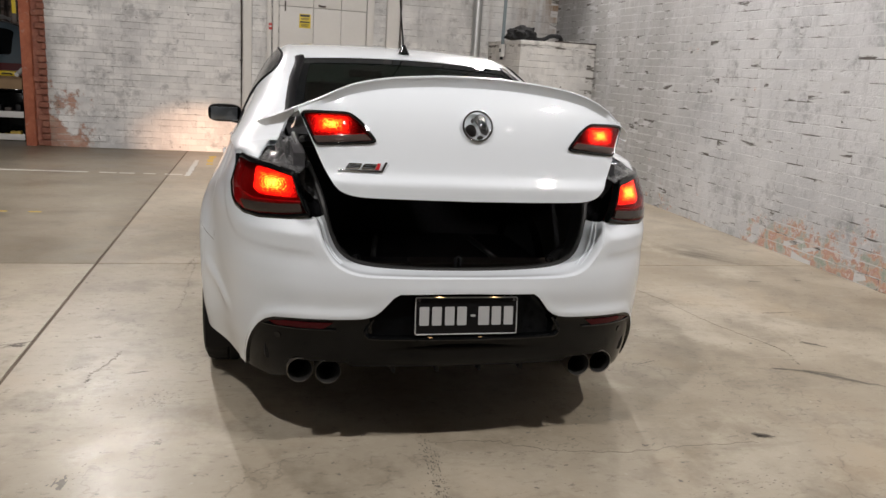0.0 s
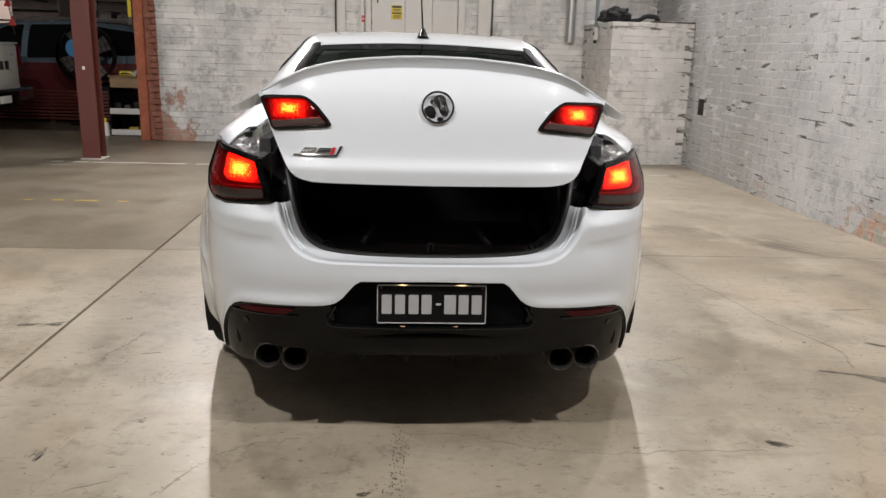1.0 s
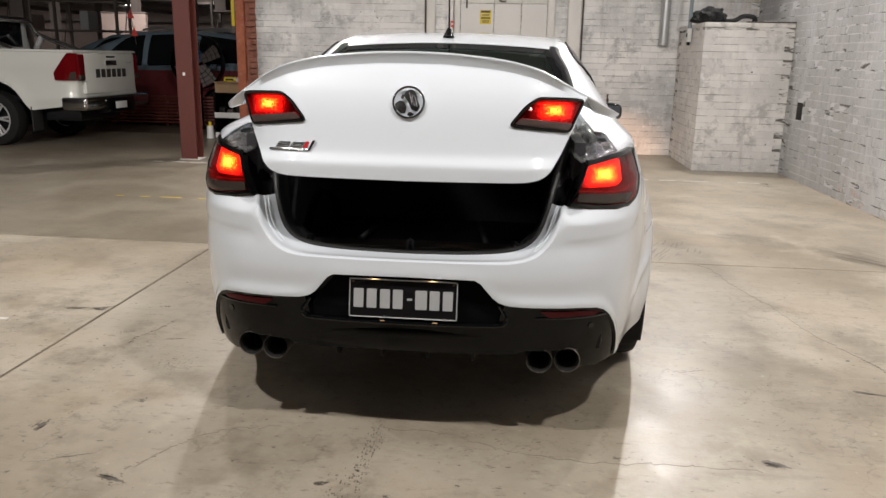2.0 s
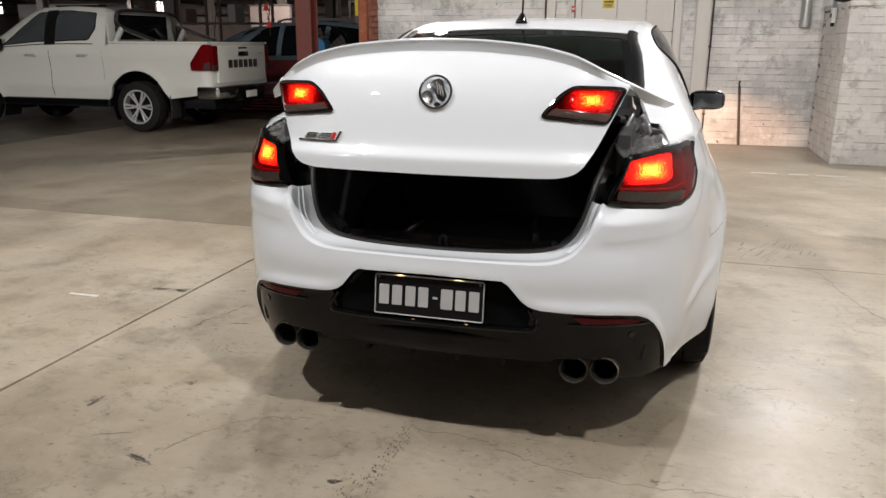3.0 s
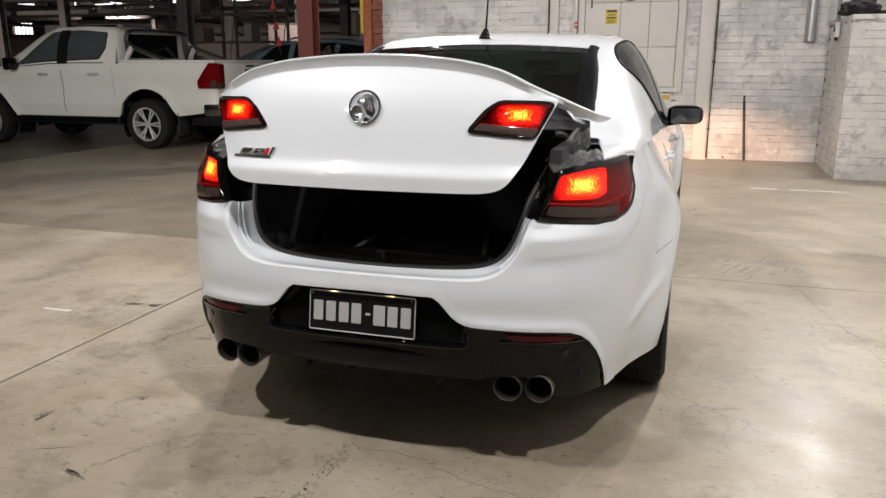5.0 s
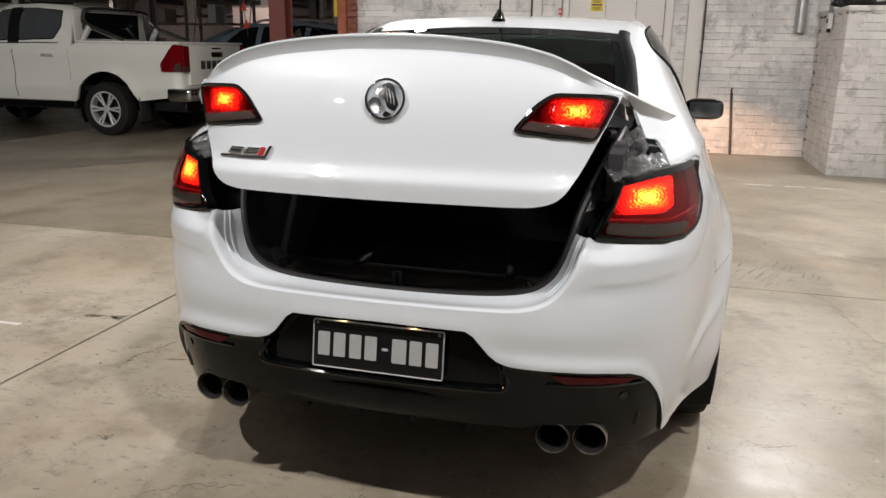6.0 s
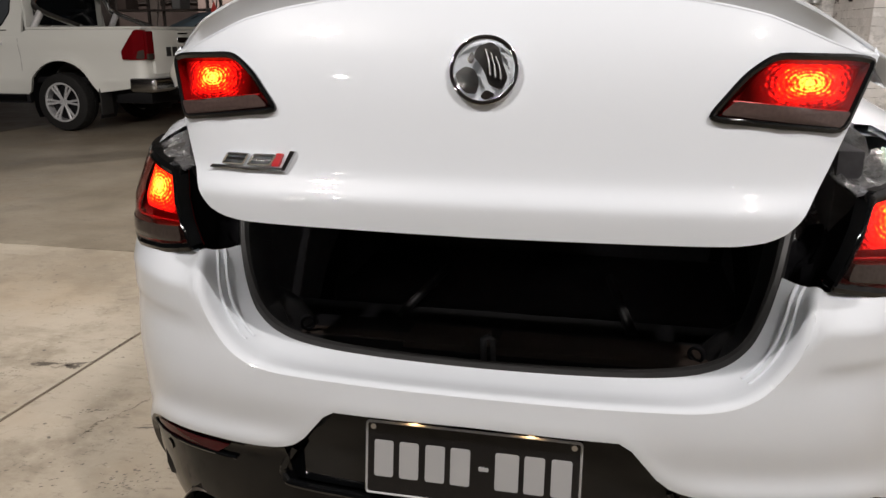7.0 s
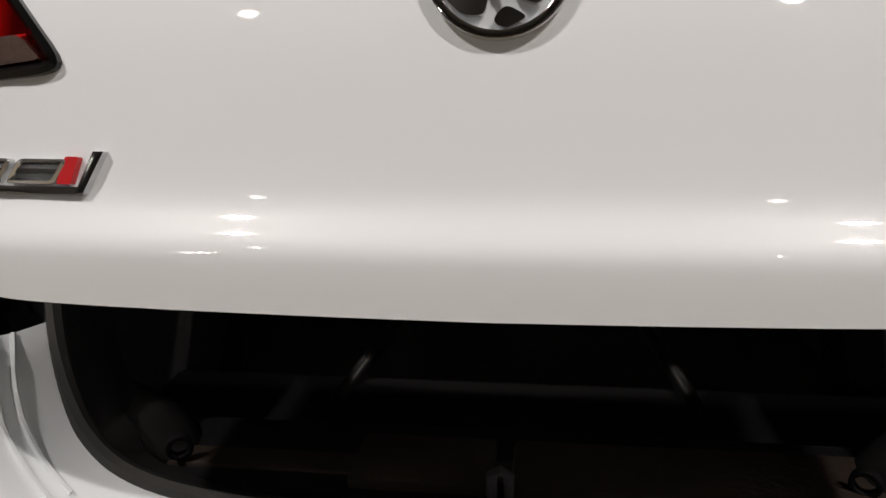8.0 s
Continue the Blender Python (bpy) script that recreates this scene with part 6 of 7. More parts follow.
        for y in (2.10, 3.06):
            part("door_handle", box(0.915 * sgn - 0.022, 0.915 * sgn + 0.022, y, y + 0.2, 1.105, 1.145, 0.012), M["silver"], ob, place=P)
        for y in (1.86, 2.83, 3.9):
            part("door_seam", sweep([((0.9015 - ins(z)) * sgn, y, z) for z in [0.52 + 0.67 * k / 16 for k in range(17)]], 0.0045, seg=6), M["matt_black"], ob, place=P)
        part("door_pillar", grid([[up(2.705 + 0.2 * s, 0.06 + 0.74 * k / 8, 0.009, sgn) for k in range(9)] for s in (0, 0.5, 1)]), M["alloy_dark"], ob, place=P)
        part("window_sill", sweep([up(y, 0.07, 0.008, sgn) for y in [2.02 + 0.16 * k for k in range(12)]], 0.007, seg=6), M["dark_chrome"], ob, place=P)
        part("mud_flap", box(0.78 * sgn - 0.12, 0.78 * sgn + 0.12, 0.72, 0.735, 0.22, 0.62, 0.004), M["rubber"], ob, place=P)
        m = part("door_mirror", box(1.0 * sgn - 0.10, 1.0 * sgn + 0.10, 3.66, 3.78, 1.18, 1.38, 0.04), M["satin_black"], ob, place=P)
        part("sill_band", box(0.86 * sgn - 0.03, 0.86 * sgn + 0.03, 1.80, 3.86, 0.36, 0.47, 0.01), M["matt_black"], ob, place=P)
        for y in (1.27, 4.355):
            wheel(ob, 0.82 * sgn, y, 0.38, 0.38, 0.26, sgn, 6, P, "silver", 0.67)
        hoop = sweep(curve([(0.788 * sgn, 1.57, 1.53), (0.78 * sgn, 1.63, 1.58), (0.755 * sgn, 1.65, 1.66), (0.69 * sgn, 1.66, 1.745), (0.52 * sgn, 1.66, 1.772), (0.25 * sgn, 1.66, 1.778), (0.0, 1.66, 1.778)], 40), 0.034, seg=10)
        part("sports_bar", hoop, M["dark_chrome"], ob, "chrome sports bar", place=P)
        part("bar_brace", sweep(curve([(0.80 * sgn, 0.96, 1.335), (0.80 * sgn, 1.15, 1.40), (0.795 * sgn, 1.40, 1.485), (0.785 * sgn, 1.56, 1.545), (0.775 * sgn, 1.63, 1.61)], 16), 0.033, seg=10), M["dark_chrome"], ob, place=P)
        part("bar_foot", sweep([(0.79 * sgn, 1.53, 1.535), (0.80 * sgn, 1.60, 1.43), (0.81 * sgn, 1.66, 1.335)], 0.045, seg=12), M["silver"], ob, place=P)
    part("chassis", box(-0.55, 0.55, 0.2, 5.0, 0.34, 0.56, 0.04), M["matt_black"], ob, place=P)
    part("bed_floor", box(-0.80, 0.80, 0.1, 1.9, 0.62, 0.70, 0.01), M["matt_black"], ob, place=P)
    part("roof_rail", box(-0.55, -0.50, 2.0, 2.9, 1.845, 1.87, 0.008), M["satin_black"], ob, place=P)


ute()


def van(x_tail, y_mid, turn, lower, upper_paint, label):
    ob = thing("people_mover", label, "car", (x_tail, y_mid, 0))
    P = Matrix.Translation((x_tail, y_mid, 0)) @ Matrix.Rotation(turn, 4, "Z")
    plan = [(0, 0.0), (0.5, 0.01), (0.72, 0.05), (0.85, 0.16), (0.89, 0.4), (0.90, 0.95), (0.90, 2.2), (0.90, 3.6), (0.87, 4.2), (0.75, 4.55), (0.45, 4.70), (0, 4.75)]
    top = lambda y: lerp(y, [0, 0.5, 3.6, 4.2, 4.75], [1.02, 1.02, 0.98, 0.95, 0.78])
    low = lambda y: lerp(y, [0, 0.3, 0.9, 4.3, 4.75], [0.34, 0.28, 0.20, 0.20, 0.26])
    ins = lambda z: lerp(z, [0.2, 0.4, 0.7, 0.9, 1.02], [0.04, 0.012, 0.0, 0.006, 0.03])
    vehicle(ob, P, plan, 96, low, top, ins, (0.90, 3.72), 0.37, 0.33, lower)
    belt_ = table([0.1, 0.5, 3.6, 4.1], [0.80, 0.865, 0.865, 0.80], [1.02, 1.02, 0.98, 0.95])
    hip_ = table([0.1, 0.5, 1.5, 2.6, 3.3, 4.1], [0.76, 0.78, 0.77, 0.76, 0.77, 0.78], [1.40, 1.62, 1.68, 1.64, 1.36, 0.96])
    rail_ = table([0.1, 0.5, 1.5, 2.6, 3.3, 4.1], [0.60, 0.60, 0.60, 0.59, 0.62, 0.72], [1.48, 1.66, 1.72, 1.68, 1.42, 0.97])
    panes = [[(0.45, 0.12), (0.42, 0.62), (1.25, 0.74), (1.30, 0.08)], [(1.40, 0.08), (1.36, 0.74), (2.22, 0.75), (2.28, 0.06)], [(2.38, 0.06), (2.34, 0.75), (2.75, 0.70), (3.35, 0.10)]]
    cabin_side(ob, P, [0.1, 0.25] + [0.4 + 0.15 * k for k in range(25)], belt_, hip_, rail_, upper_paint, panes, M["dark_glass"])
    cross = lambda y, c: [Vector((rail_(y)[0] * u, y, rail_(y)[1] + c * (1 - u * u))) for u in [k / 8 - 1 for k in range(17)]]
    part("roof", shell([cross(y, 0.03) for y in (0.1, 0.3, 0.8, 1.5, 2.2, 2.6)], (0, 0, -0.03)), upper_paint, ob, place=P)
    part("windscreen", shell([cross(y, 0.02) for y in (2.6, 3.0, 3.5, 4.1)], (0, 0, -0.01)), M["dark_glass"], ob, place=P)
    part("tail_door", box(-0.62, 0.62, 0.05, 0.10, 0.95, 1.48, 0.02), M["dark_glass"], ob, place=P)
    part("bonnet", shell([[Vector((u * 0.75, y, 0.96 - 0.2 * (y - 4.1))) for u in [k / 6 - 1 for k in range(13)]] for y in (4.1, 4.4, 4.65)], (0, 0, -0.02)), lower, ob, place=P)
    part("underbody", box(-0.7, 0.7, 0.3, 4.5, 0.18, 0.30, 0.03), M["matt_black"], ob, place=P)
    for sgn in (-1, 1):
        for y in (0.90, 3.72):
            wheel(ob, 0.79 * sgn, y, 0.33, 0.33, 0.2, sgn, 5, P, "alloy_dark", 0.62)
        part("roof_rail", sweep([(0.58 * sgn, 0.5, 1.70), (0.58 * sgn, 0.6, 1.76), (0.57 * sgn, 2.3, 1.76), (0.57 * sgn, 2.45, 1.72)], 0.02), M["alloy"], ob, place=P)
        for y in (1.42, 2.36):
            part("door_handle", box(0.90 * sgn - 0.015, 0.90 * sgn + 0.015, y, y + 0.18, 0.86, 0.89, 0.008), lower, ob, place=P)
        part("tail_lamp", box(0.80 * sgn - 0.06, 0.80 * sgn + 0.06, 0.05, 0.16, 0.80, 1.30, 0.03), M["lens_red"], ob, place=P)


van(-4.25, 12.4, math.pi / 2, M["maroon"], M["bluegrey"], "maroon people mover with a blue-grey upper body")
van(-6.2, 15.2, math.pi / 2, M["bluegrey"], M["bluegrey"], "blue-grey wagon parked deep in the dim hall")


# ---------------------------------------------------------------- clutter beside the wall end
def drum_fan():
    c = Vector((-5.32, 11.02, 1.17))
    ob = thing("drum_fan", "large black wire-guarded drum fan with a blue motor on a stand", "fan", (c.x, c.y, 0))
    for r in (0.46, 0.38, 0.30, 0.22):
        part("guard_ring", ring(c + Vector((0, -0.09, 0)), (0, 1, 0), r + 0.005, r - 0.005, 0.01, None, 40, 1.0), M["satin_black"], ob)
    part("shroud", ring(c, (0, 1, 0), 0.475, 0.455, 0.20, None, 48), M["satin_black"], ob)
    for k in range(16):
        a = 2 * math.pi * k / 16
        part("guard_wire", rod(c + Vector((0.1 * math.cos(a), -0.10, 0.1 * math.sin(a))), c + Vector((0.46 * math.cos(a), -0.09, 0.46 * math.sin(a))), 0.004, seg=5), M["satin_black"], ob)
    for k in range(4):
        a = 2 * math.pi * k / 4 + 0.5
        d, e = Vector((math.cos(a), 0, math.sin(a))), Vector((-math.sin(a), 0, math.cos(a)))
        bl = grid([[c + d * r + e * w * (0.5 + r) + Vector((0, 0.04 * w / 0.14, 0)) for w in (-0.14, 0.0, 0.14)] for r in (0.08, 0.2, 0.32, 0.42)])
        part("blade", thick(bl, 0.006), M["dark_steel"], ob)
    part("motor", rod(c + Vector((-0.12, -0.14, 0.09)), c + Vector((-0.12, 0.14, 0.09)), 0.15, seg=28), M["blue"], ob, "blue motor cover")
    part("pole", rod((c.x, c.y + 0.05, 0.03), (c.x, c.y + 0.05, 0.78), 0.03), M["satin_black"], ob)
    part("foot", box(c.x - 0.28, c.x + 0.28, c.y - 0.2, c.y + 0.28, 0, 0.035, 0.01), M["satin_black"], ob)


drum_fan()


# added slats that imitate the striped floor reflections low on the maroon car
def slat_panel():
    ob = thing("reflection_slats", "low dark red slats standing in for lined reflections on the maroon car", "barrier", (-6.6, 11.3, 0))
    for x in (-8.3, -7.2, -6.1, -5.0):
        part("post", box(x - 0.03, x + 0.03, 11.30, 11.35, 0, 0.56, 0.004, segs=1), M["column_red"], ob)
    for k in range(9):
        part("slat", box(-8.35, -4.95, 11.26, 11.30, 0.05 + 0.058 * k, 0.088 + 0.058 * k, 0.006, segs=1), M["column_red"], ob)


slat_panel()


def shelf_unit():
    x0, x1, y0, y1 = -4.43, -3.97, 9.42, 9.80
    ob = thing("shelf_unit", "small black shelf unit with white shelf fronts and clutter", "shelf", ((x0 + x1) / 2, y0, 0))
    part("side", box(x0, x0 + 0.02, y0, y1, 0, 0.72, 0.002), M["satin_black"], ob)
    part("side", box(x1 - 0.02, x1, y0, y1, 0, 0.72, 0.002), M["satin_black"], ob)
    part("back", box(x0, x1, y1 - 0.015, y1, 0, 0.72, 0.002), M["satin_black"], ob)
    for z in (0.02, 0.34, 0.70):
        part("shelf_board", box(x0 + 0.02, x1 - 0.02, y0 + 0.02, y1 - 0.015, z, z + 0.02, 0.002), M["satin_black"], ob)
    for z in (0.015, 0.33):
        part("shelf_front", box(x0 + 0.01, x1 - 0.005, y0 - 0.012, y0 + 0.005, z, z + 0.085, 0.004), M["white_plastic"], ob, "white shelf front")
    carton = thing("cardboard_box", "open brown cardboard box on the shelf unit", "box", (-4.2, 9.6, 0.72))
    part("carton", box(x0 + 0.03, x1 - 0.01, y0 + 0.01, y1 - 0.02, 0.722, 0.89, 0.006), M["cardboard"], carton)
    part("flap", box(x0 + 0.03, x1 - 0.01, y0 - 0.06, y0 + 0.01, 0.88, 0.892, 0.002), M["cardboard"], carton)
    drill = thing("yellow_case", "yellow tool case lying on the cardboard box", "tool case", (-4.17, 9.58, 0.892))
    part("case", box(-4.28, -4.08, 9.50, 9.68, 0.893, 0.965, 0.02), M["yellow"], drill)
    part("handle", sweep([(-4.24, 9.49, 0.92), (-4.22, 9.46, 0.93), (-4.14, 9.46, 0.93), (-4.12, 9.49, 0.92)], 0.01), M["black_ink"], drill)
    roll = thing("paper_roll", "white paper roll leaning on the tool case", "roll", (-4.05, 9.55, 0.893))
    part("roll", rod((-4.06, 9.5, 0.915), (-4.02, 9.66, 0.99), 0.03, seg=18), M["white_plastic"], roll)
    for x, y, z, w, h, m, n in ((-4.33, 9.55, 0.36, 0.10, 0.13, "matt_black", "black oil bottle on a shelf"), (-4.20, 9.57, 0.36, 0.09, 0.10, "dark_steel", "dark tin on a shelf"),
                             (-4.30, 9.55, 0.04, 0.16, 0.05, "yellow", "yellow packet on a low shelf"), (-4.12, 9.56, 0.04, 0.14, 0.09, "line_yellow", "mustard packet on a low shelf"), (-4.07, 9.56, 0.36, 0.08, 0.15, "matt_black", "black spray can on a shelf")):
        it = thing("container", n, "container", (x, y, z))
        part("body", box(x - w / 2, x + w / 2, y - 0.06, y + 0.06, z, z + h, 0.015), M[m], it)
        part("cap", rod((x, y, z + h), (x, y, z + h + 0.02), 0.02), M["satin_black"], it)


shelf_unit()
jug = thing("pump_bottle", "pale bottle with a yellow cap on the floor by the shelf", "bottle", (-4.52, 9.45, 0))
part("body", rod((-4.52, 9.45, 0.0), (-4.52, 9.45, 0.2), 0.06, seg=18, r2=0.05), M["white_plastic"], jug)
part("cap", rod((-4.52, 9.45, 0.2), (-4.52, 9.45, 0.26), 0.025, seg=12), M["yellow"], jug)
strap = thing("yellow_strap", "yellow webbing strap hung beside the wall end", "strap", (-3.93, 9.3, 1.75))
part("webbing", box(-3.955, -3.905, 9.10, 9.11, 1.72, 3.2, 0.003), M["yellow"], strap)
part("hanger", rod((-3.93, 9.105, 3.2), (-3.93, 9.105, ROOF_Z), 0.01), M["dark_steel"], strap)
part("ratchet", box(-3.965, -3.895, 9.085, 9.125, 1.62, 1.73, 0.01), M["dark_steel"], strap)
flags = thing("pennant_string", "string of red pennants hanging in the hall", "pennants", (-6.53, 11.0, 1.6))
part("string", sweep([(-6.53, 11.0, ROOF_Z), (-6.53, 11.0, 2.6), (-6.50, 11.0, 2.0), (-6.44, 11.02, 1.45)], 0.006, seg=5), M["dark_steel"], flags)
for x, z in ((-6.54, 2.34), (-6.50, 1.98), (-6.455, 1.68), (-6.53, 2.72)):
    bm = bmesh.new()
    f = [bm.verts.new(p) for p in ((x - 0.065, 11.0, z - 0.085), (x + 0.065, 11.0, z - 0.085), (x + 0.005, 11.0, z + 0.085))]
    bm.faces.new(f)
    part("pennant", thick(bm, 0.004), M["red_ink"], flags)


# ---------------------------------------------------------------- floor marks
def floor_line(name, label, x0, x1, y0, y1, mat, seed, keep=0.7):
    """A worn painted line, broken into flakes."""
    random.seed(seed)
    bm = bmesh.new()
    along_x = (x1 - x0) > (y1 - y0)
    length = max(x1 - x0, y1 - y0)
    t = 0.0
    while t < length:
        step = random.uniform(0.03, 0.16)
        if random.random() < keep:
            a, b = t, min(length, t + step)
            e0, e1 = random.uniform(0, 0.25), random.uniform(0.75, 1)
            if along_x:
                box(x0 + a, x0 + b, y0 + (y1 - y0) * e0, y0 + (y1 - y0) * e1, 0.0005, 0.0025, bm=bm)
            else:
                box(x0 + (x1 - x0) * e0, x0 + (x1 - x0) * e1, y0 + a, y0 + b, 0.0005, 0.0025, bm=bm)
        t += step
    tagged(part(name, bm, M[mat]), label, kind="structure")


floor_line("line_white", "worn white parking line on the concrete", -4.2, -1.6, 6.66, 6.72, "line_paint", 1, 0.6)
floor_line("line_white", "worn white parking line on the concrete", 1.5, 3.2, 6.47, 6.53, "line_paint", 2, 0.6)
floor_line("line_white", "worn white parking line on the concrete", -1.58, -1.50, 6.6, 8.0, "line_paint", 4, 0.9)
floor_line("line_yellow", "worn yellow mark on the concrete", -1.42, -1.32, 7.6, 8.5, "line_yellow", 5, 0.9)
floor_line("line_white", "short scrap of white line on the concrete", -2.36, -2.18, 0.975, 1.01, "line_paint", 6, 1.0)
floor_line("line_red", "faint orange mark on the concrete", -3.4, -2.5, 4.35, 4.39, "line_yellow", 7, 0.35)

CRACKS = [[(1.60, 2.68), (1.68, 2.58), (1.74, 2.2), (1.84, 1.8), (1.90, 1.4), (2.0, 1.1)], [(2.0, 1.1), (2.06, 0.9), (2.0, 0.7)],
          [(-0.75, 3.4), (-1.1, 3.0), (-1.2, 2.5)],
          [(-1.13, 2.68), (-1.14, 2.52), (-1.14, 2.19), (-1.14, 1.91), (-1.15, 1.7)],
          [(-1.34, 1.11), (-1.35, 1.02), (-1.37, 0.95), (-1.40, 0.88), (-1.42, 0.83), (-1.41, 0.78), (-1.42, 0.75)],
          [(-0.08, 0.09), (0.16, 0.07), (0.30, 0.0), (0.45, -0.04), (0.66, -0.07), (0.88, -0.05), (1.03, -0.05), (1.23, -0.05)],
          [(-0.88, -0.32), (-0.83, -0.24), (-0.78, -0.13), (-0.66, -0.01), (-0.45, 0.05)]]
for k, pts in enumerate(CRACKS):
    random.seed(40 + k)
    path = [p + Vector((random.uniform(-0.012, 0.012), random.uniform(-0.012, 0.012))) for p in curve(pts, 60)]
    rows = []
    for i, p in enumerate(path):
        d = (path[min(i + 1, 60)] - path[max(i - 1, 0)]).normalized()
        w = 0.0009 * random.uniform(0.0, 1.3)
        rows.append([Vector((p.x - d.y * w, p.y + d.x * w, 0.001)), Vector((p.x + d.y * w, p.y - d.x * w, 0.001))])
    tagged(part("floor_crack", shell(rows, (0, 0, -0.004)), M["floor_smear"]), "hairline crack in the concrete floor", kind="structure")

# dark drag marks and smears on the slab
def ribbon(bm, x0, y0, x1, y1, w, rng, n=9):
    d = Vector((x1 - x0, y1 - y0))
    side = Vector((-d.y, d.x)).normalized()
    left, right = [], []
    for k in range(n + 1):
        f = k / n
        p = Vector((x0, y0)) + d * f + side * rng.uniform(-0.35, 0.35) * w
        h = w * (0.15 + math.sin(math.pi * min(1, f * 0.9 + 0.1))) * rng.uniform(0.3, 0.8)
        left.append(bm.verts.new((p.x + side.x * h, p.y + side.y * h, 0.0011)))
        right.append(bm.verts.new((p.x - side.x * h, p.y - side.y * h, 0.0011)))
    for k in range(n):
        bm.faces.new((left[k], right[k], right[k + 1], left[k + 1]))


rng = random.Random(17)
for x0, y0, x1, y1, w in ((1.12, 0.765, 1.245, 0.815, 0.007), (1.82, 0.675, 2.00, 0.615, 0.013), (1.97, 0.625, 2.27, 0.40, 0.026), (2.37, 1.53, 2.68, 1.55, 0.007), (2.27, 1.03, 2.36, 0.93, 0.02), (1.25, 0.015, 1.34, -0.02, 0.024),
                          (-1.27, 0.83, -1.17, 0.86, 0.008), (-1.49, 1.30, -1.455, 1.30, 0.016), (-1.075, 0.195, -1.05, 0.17, 0.02), (-1.82, 1.19, -1.77, 1.215, 0.028),
                          (-0.23, -0.45, -0.21, -0.44, 0.008), (-0.01, -0.36, 0.01, -0.365, 0.008), (0.37, -0.14, 0.39, -0.135, 0.006), (0.21, -0.27, 0.23, -0.275, 0.006), (0.34, -0.27, 0.36, -0.27, 0.006), (0.74, -0.025, 0.765, -0.03, 0.012), (3.17, 2.27, 3.22, 2.26, 0.02), (-0.94, -0.35, -0.825, -0.39, 0.014), (-1.33, -0.10, -1.315, -0.01, 0.02), (-0.24, -0.32, -0.21, -0.305, 0.012),
                          (-1.98, 1.19, -1.86, 1.22, 0.02), (-1.84, 1.21, -1.75, 1.26, 0.016), (1.27, 0.0, 1.33, -0.02, 0.014), (2.76, 2.25, 2.87, 2.24, 0.012), (-1.15, -0.28, -1.02, -0.22, 0.006)):
    bm = bmesh.new()
    ribbon(bm, x0, y0, x1, y1, w, rng)
    for k in range(3):
        ox, oy = rng.uniform(-0.02, 0.02), rng.uniform(-0.02, 0.02)
        ribbon(bm, x0 + ox, y0 + oy, x0 + ox + (x1 - x0) * rng.uniform(0.3, 0.7), y0 + oy + (y1 - y0) * rng.uniform(0.3, 0.7), w * 0.25, rng, 5)
    tagged(part("drag_mark", bm, M["floor_scuff"]), "dark drag mark on the concrete floor", kind="structure")
for x, y, lx, ly, n in ((1.33, 2.97, 0.10, 0.22, 16), (1.56, 3.12, 0.06, 0.20, 10), (2.74, 3.17, 0.30, -0.36, 30), (2.1, 3.6, 0.35, -0.2, 16)):
    bm = bmesh.new()
    for k in range(n):
        cx, cy, f = x + rng.gauss(0, 0.09), y + rng.gauss(0, 0.09), rng.uniform(0.3, 1.0)
        ribbon(bm, cx, cy, cx + lx * f, cy + ly * f, rng.uniform(0.003, 0.012), rng, 6)
    tagged(part("tyre_smear", bm, M["floor_smear"]), "grey-brown smears on the concrete floor", kind="stuff")

# dark flecked scuffs on the slab
random.seed(11)
for x, y, l, w, a, n in ((1.19, 0.80, 0.16, 0.02, 0.25, 8), (-0.885, -0.37, 0.11, 0.03, -0.6, 10), (-1.33, -0.05, 0.15, 0.05, 0.9, 10), (-1.9, 1.22, 0.25, 0.05, 0.2, 12),
                         (-0.10, 0.0, 0.20, 0.03, 1.57, 34), (-0.11, -0.22, 0.24, 0.035, 1.6, 40), (-0.15, -0.45, 0.24, 0.04, 1.75, 40), (-1.10, 0.55, 0.14, 0.07, 0.6, 22), (1.3, -0.01, 0.06, 0.012, 0, 14), (-0.22, -0.31, 0.04, 0.012, 0, 10), (-1.5, 0.9, 0.12, 0.02, 0.5, 14),
                         (1.6, 3.9, 0.4, 0.05, -0.7, 60), (2.2, 3.4, 0.45, 0.06, -0.6, 70), (0.95, -0.35, 0.3, 0.1, 0.2, 20), (-0.6, -0.7, 0.3, 0.1, 0.9, 16), (-2.05, 1.05, 0.2, 0.03, 0.8, 16), (0.35, 0.0, 0.5, 0.2, 0.1, 24),
                         (1.5, 0.3, 0.6, 0.3, 0.1, 30), (-1.4, 0.6, 0.5, 0.3, 0.6, 26), (1.9, 1.6, 0.7, 0.3, 0.0, 30)):
    bm = bmesh.new()
    for k in range(n * 3):
        c = Vector((random.gauss(0, l / 2.6), random.gauss(0, w / 2), 0))
        r = random.uniform(0.0006, 0.0040)
        pts = [c + Vector((r * random.uniform(1, 2.4) * math.cos(q), r * random.uniform(0.4, 1) * math.sin(q), 0)) for q in [j * math.pi / 3 for j in range(6)]]
        bm.faces.new([bm.verts.new(p) for p in pts])
    bm.transform(Matrix.Translation((x, y, 0.0012)) @ Matrix.Rotation(a, 4, "Z"))
    tagged(part("scuff_mark", bm, M["floor_scuff"]), "dark flecked scuff on the concrete floor", kind="stuff")


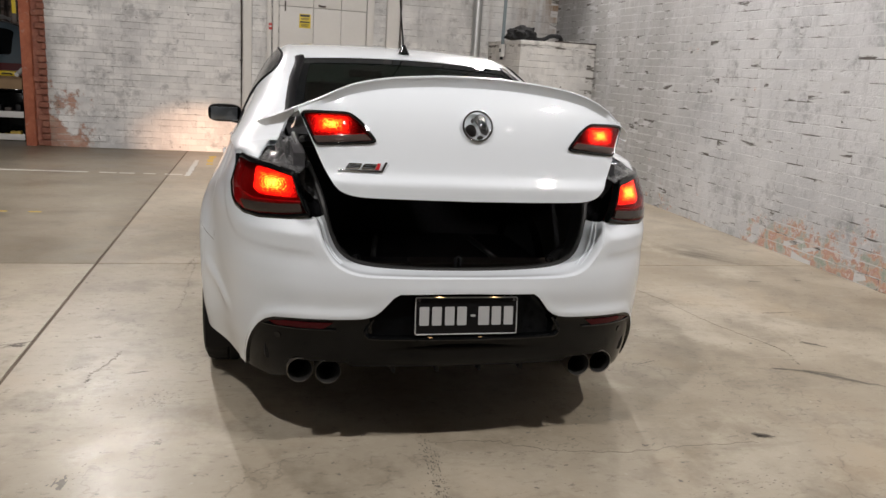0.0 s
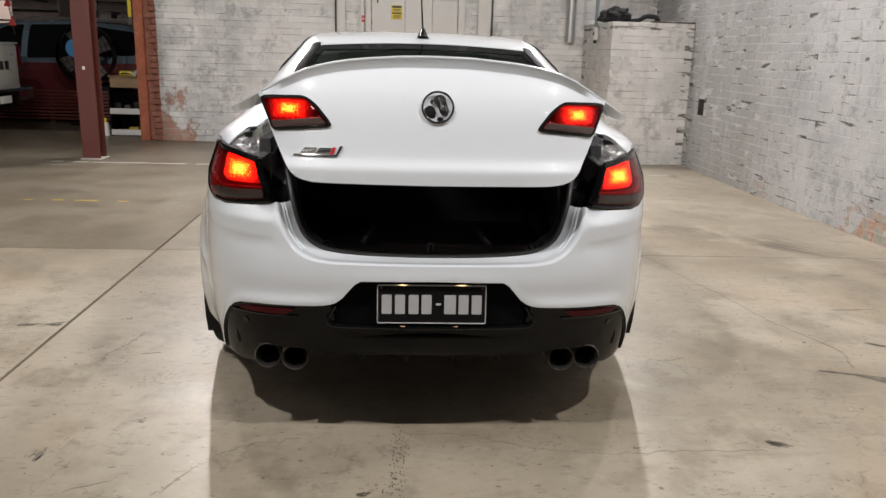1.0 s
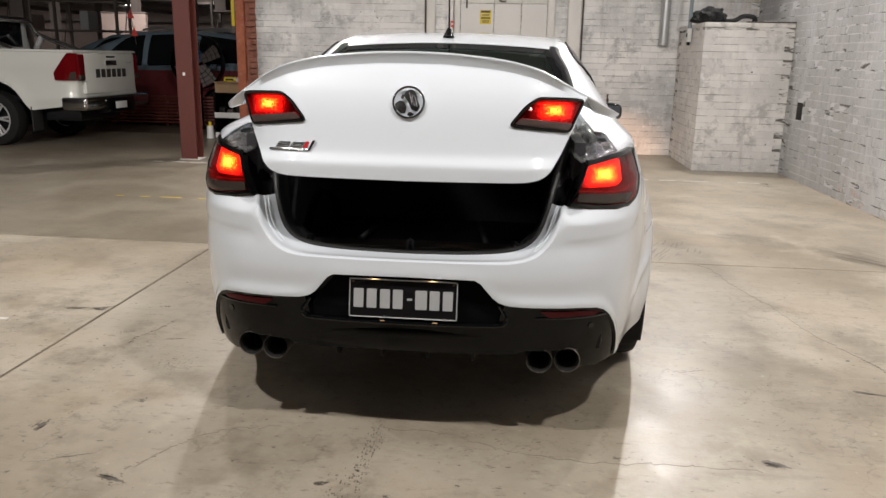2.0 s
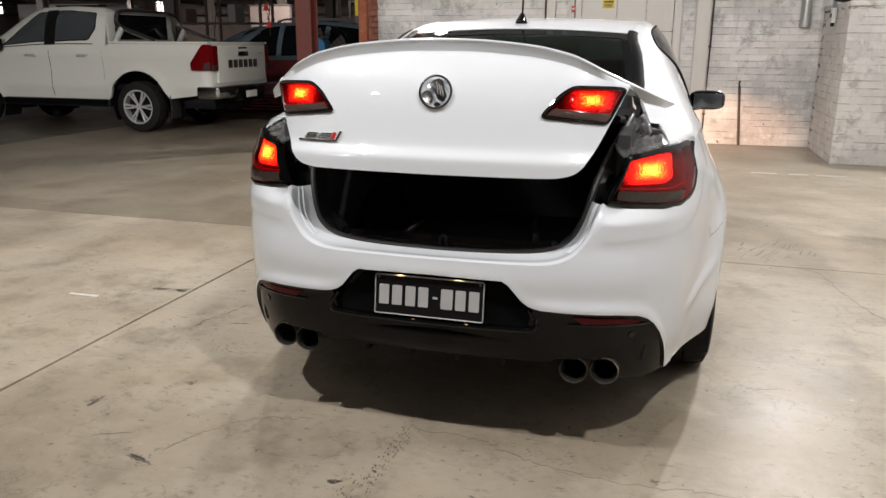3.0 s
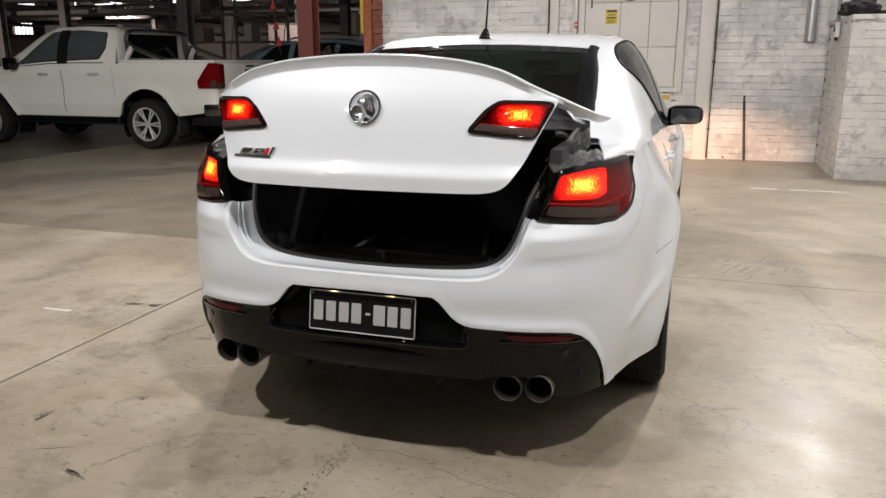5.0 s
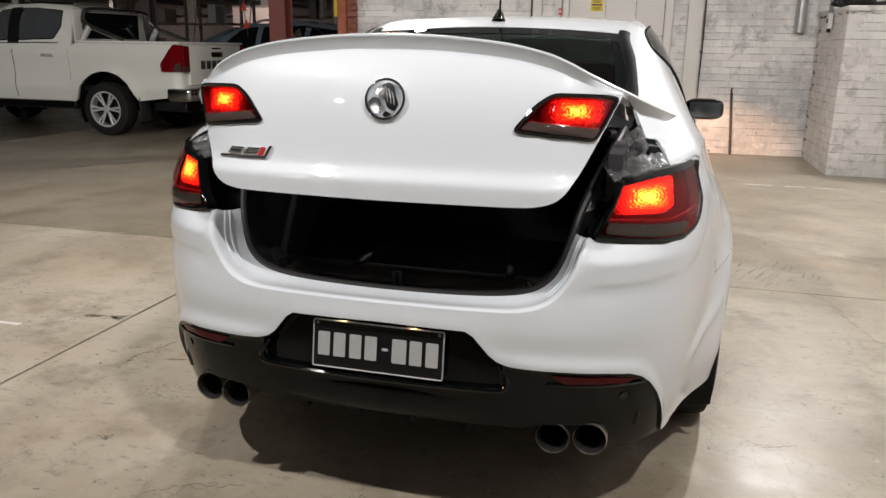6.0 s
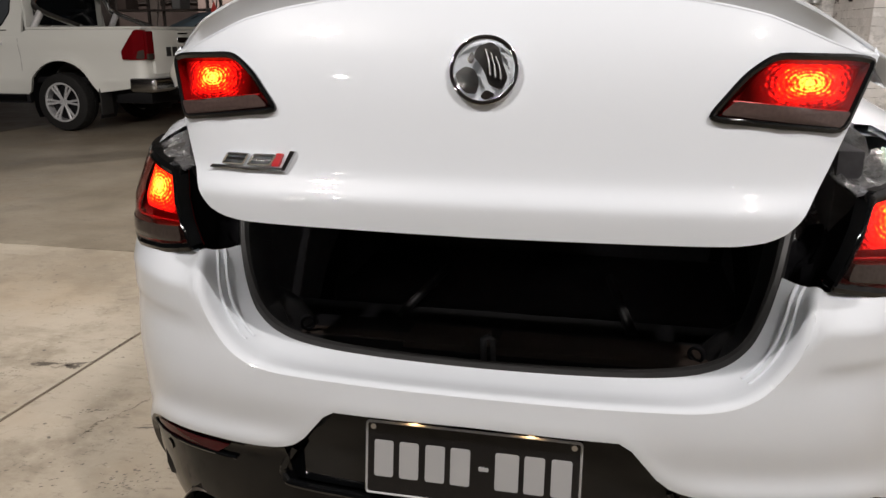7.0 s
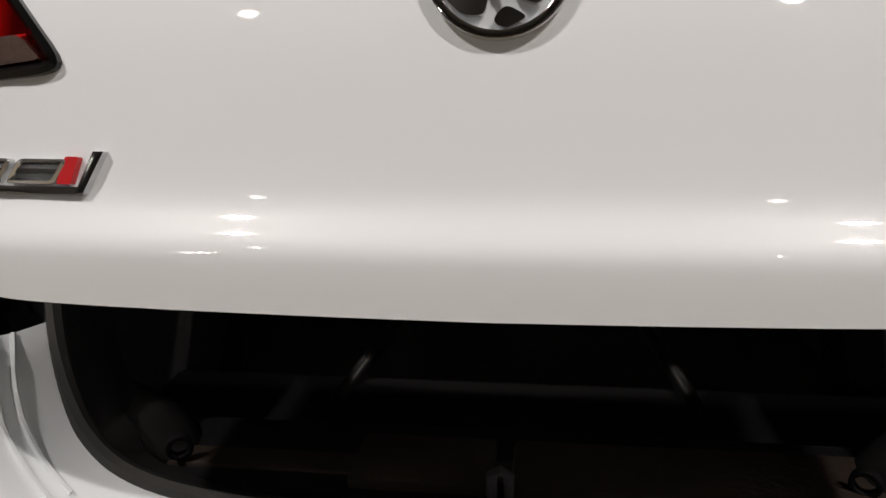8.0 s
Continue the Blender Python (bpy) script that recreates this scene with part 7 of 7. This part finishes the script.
# ---------------------------------------------------------------- bricks
def brick_mesh(seed):
    random.seed(seed)
    w, h, d, c = 0.1197, 0.0406, 0.03, 0.0028
    j = lambda k: random.uniform(-k, k)
    v = [(sx * (w - c) + j(0.002), -d / 2 + j(0.0009), sz * (h - c) + j(0.0042)) for sx, sz in ((-1, -1), (1, -1), (1, 1), (-1, 1))]
    m = [(sx * w, -d / 2 + c, sz * h) for sx, sz in ((-1, -1), (1, -1), (1, 1), (-1, 1))]
    b = [(sx * w, d / 2, sz * h) for sx, sz in ((-1, -1), (1, -1), (1, 1), (-1, 1))]
    f = [(0, 1, 2, 3)] + [(4 + k, 4 + (k + 1) % 4, (k + 1) % 4, k) for k in range(4)] + [(8 + k, 8 + (k + 1) % 4, 4 + (k + 1) % 4, 4 + k) for k in range(4)]
    return v + m + b, f


BRICKS = [brick_mesh(k) for k in range(10)]


def lay_bricks(wall, mat, face, u0, u1, z1, near, holes, seed, stuff_label):
    """face(u, out) gives the place on the wall, turn its heading; bricks in near() are parts of their own, the rest one mesh."""
    meshes = []
    for v, f in BRICKS:
        me = bpy.data.meshes.new("brick")
        me.from_pydata(v, [], f)
        me.materials.append(mat)
        meshes.append(me)
    place, turn = face
    rng = random.Random(seed)
    verts, faces, count = [], [], 0
    rot = Matrix.Rotation(turn, 3, "Z")
    z, row = 0.043, 0
    while z < z1:
        u = u0 + (0.0 if row % 2 else 0.12)
        for end in (u0 - 0.06, u1 + 0.06):
            # half bricks close every other course at the wall's ends
            if (end < u0 and row % 2 == 0) or (end > u1 and (u1 - u) % 0.24 < 0.12):
                p, base = place(end, 0.0), len(verts)
                v, f = BRICKS[rng.randrange(10)]
                for q in v:
                    w = rot @ Vector((q[0] * 0.5, q[1], q[2]))
                    verts.append((w.x + p[0], w.y + p[1], w.z + z))
                faces.extend(tuple(base + i for i in q) for q in f)
        while u < u1:
            if not any(a < u < b and c < z < d for a, b, c, d in holes):
                k, out = rng.randrange(10), rng.uniform(-0.0013, 0.0013)
                p = place(u, out)
                tilt = rng.uniform(-0.012, 0.012)
                if near(u, z) and count < 300:
                    ob = new("brick", meshes[k])
                    ob.location, ob.rotation_euler = (p[0], p[1], z), (0, tilt, turn)
                    ob.parent = wall
                    count += 1
                else:
                    base = len(verts)
                    v, f = BRICKS[k]
                    for q in v:
                        w = rot @ Vector((q[0], q[1], q[2] + tilt * q[0]))
                        verts.append((w.x + p[0], w.y + p[1], w.z + z))
                    faces.extend(tuple(base + i for i in q) for q in f)
            u += 0.24
        z, row = z + 0.0862, row + 1
    me = bpy.data.meshes.new("brickwork")
    me.from_pydata(verts, [], faces)
    me.materials.append(mat)
    ob = new("brickwork", me)
    ob.parent = wall
    tagged(ob, stuff_label, kind="stuff")


lay_bricks(wall_east, M["brick_side"], (lambda u, o: (WALL_X + 0.012 - o, u), -math.pi / 2), -4.0, BACK_Y - 0.1, 4.2, lambda u, z: 1.5 < u < 4.9 and z < 1.75, [(6.85, 7.0, 0.69, 0.91), (BY - 0.05, BACK_Y, 0, BZ)], 21, "rows of flaking white-painted bricks")
lay_bricks(wall_north, M["brick_back"], (lambda u, o: (u, BACK_Y + 0.012 - o), 0.0), -3.42, WALL_X - 0.1, 4.2, lambda u, z: -3.4 < u < -1.0 and z < 2.6, [(-0.5, 0.75, 0.1, 3.4)], 22, "rows of weathered white-painted bricks")
lay_bricks(plinth, M["brick_plinth"], (lambda u, o: (u, BY + 0.012 - o), 0.0), BX + 0.115, WALL_X - 0.06, BZ - 0.02, lambda u, z: True, [], 23, "white-painted bricks of the plinth")
lay_bricks(plinth, M["brick_plinth"], (lambda u, o: (BX + 0.012 - o, u), -math.pi / 2), BY + 0.14, BACK_Y - 0.1, BZ - 0.02, lambda u, z: False, [], 24, "white-painted bricks on the plinth's side")
bm = box(WALL_X - 0.001, WALL_X + 0.012, -18, -4.0, 0, ROOF_Z)
box(WALL_X - 0.001, WALL_X + 0.012, -4.0, BACK_Y, 4.2, ROOF_Z, bm=bm)
box(-3.52, WALL_X - 0.004, BACK_Y - 0.001, BACK_Y + 0.012, 4.2, ROOF_Z, bm=bm)
structure("wall_upper", bm, M["brick_side"], "white-painted upper wall")
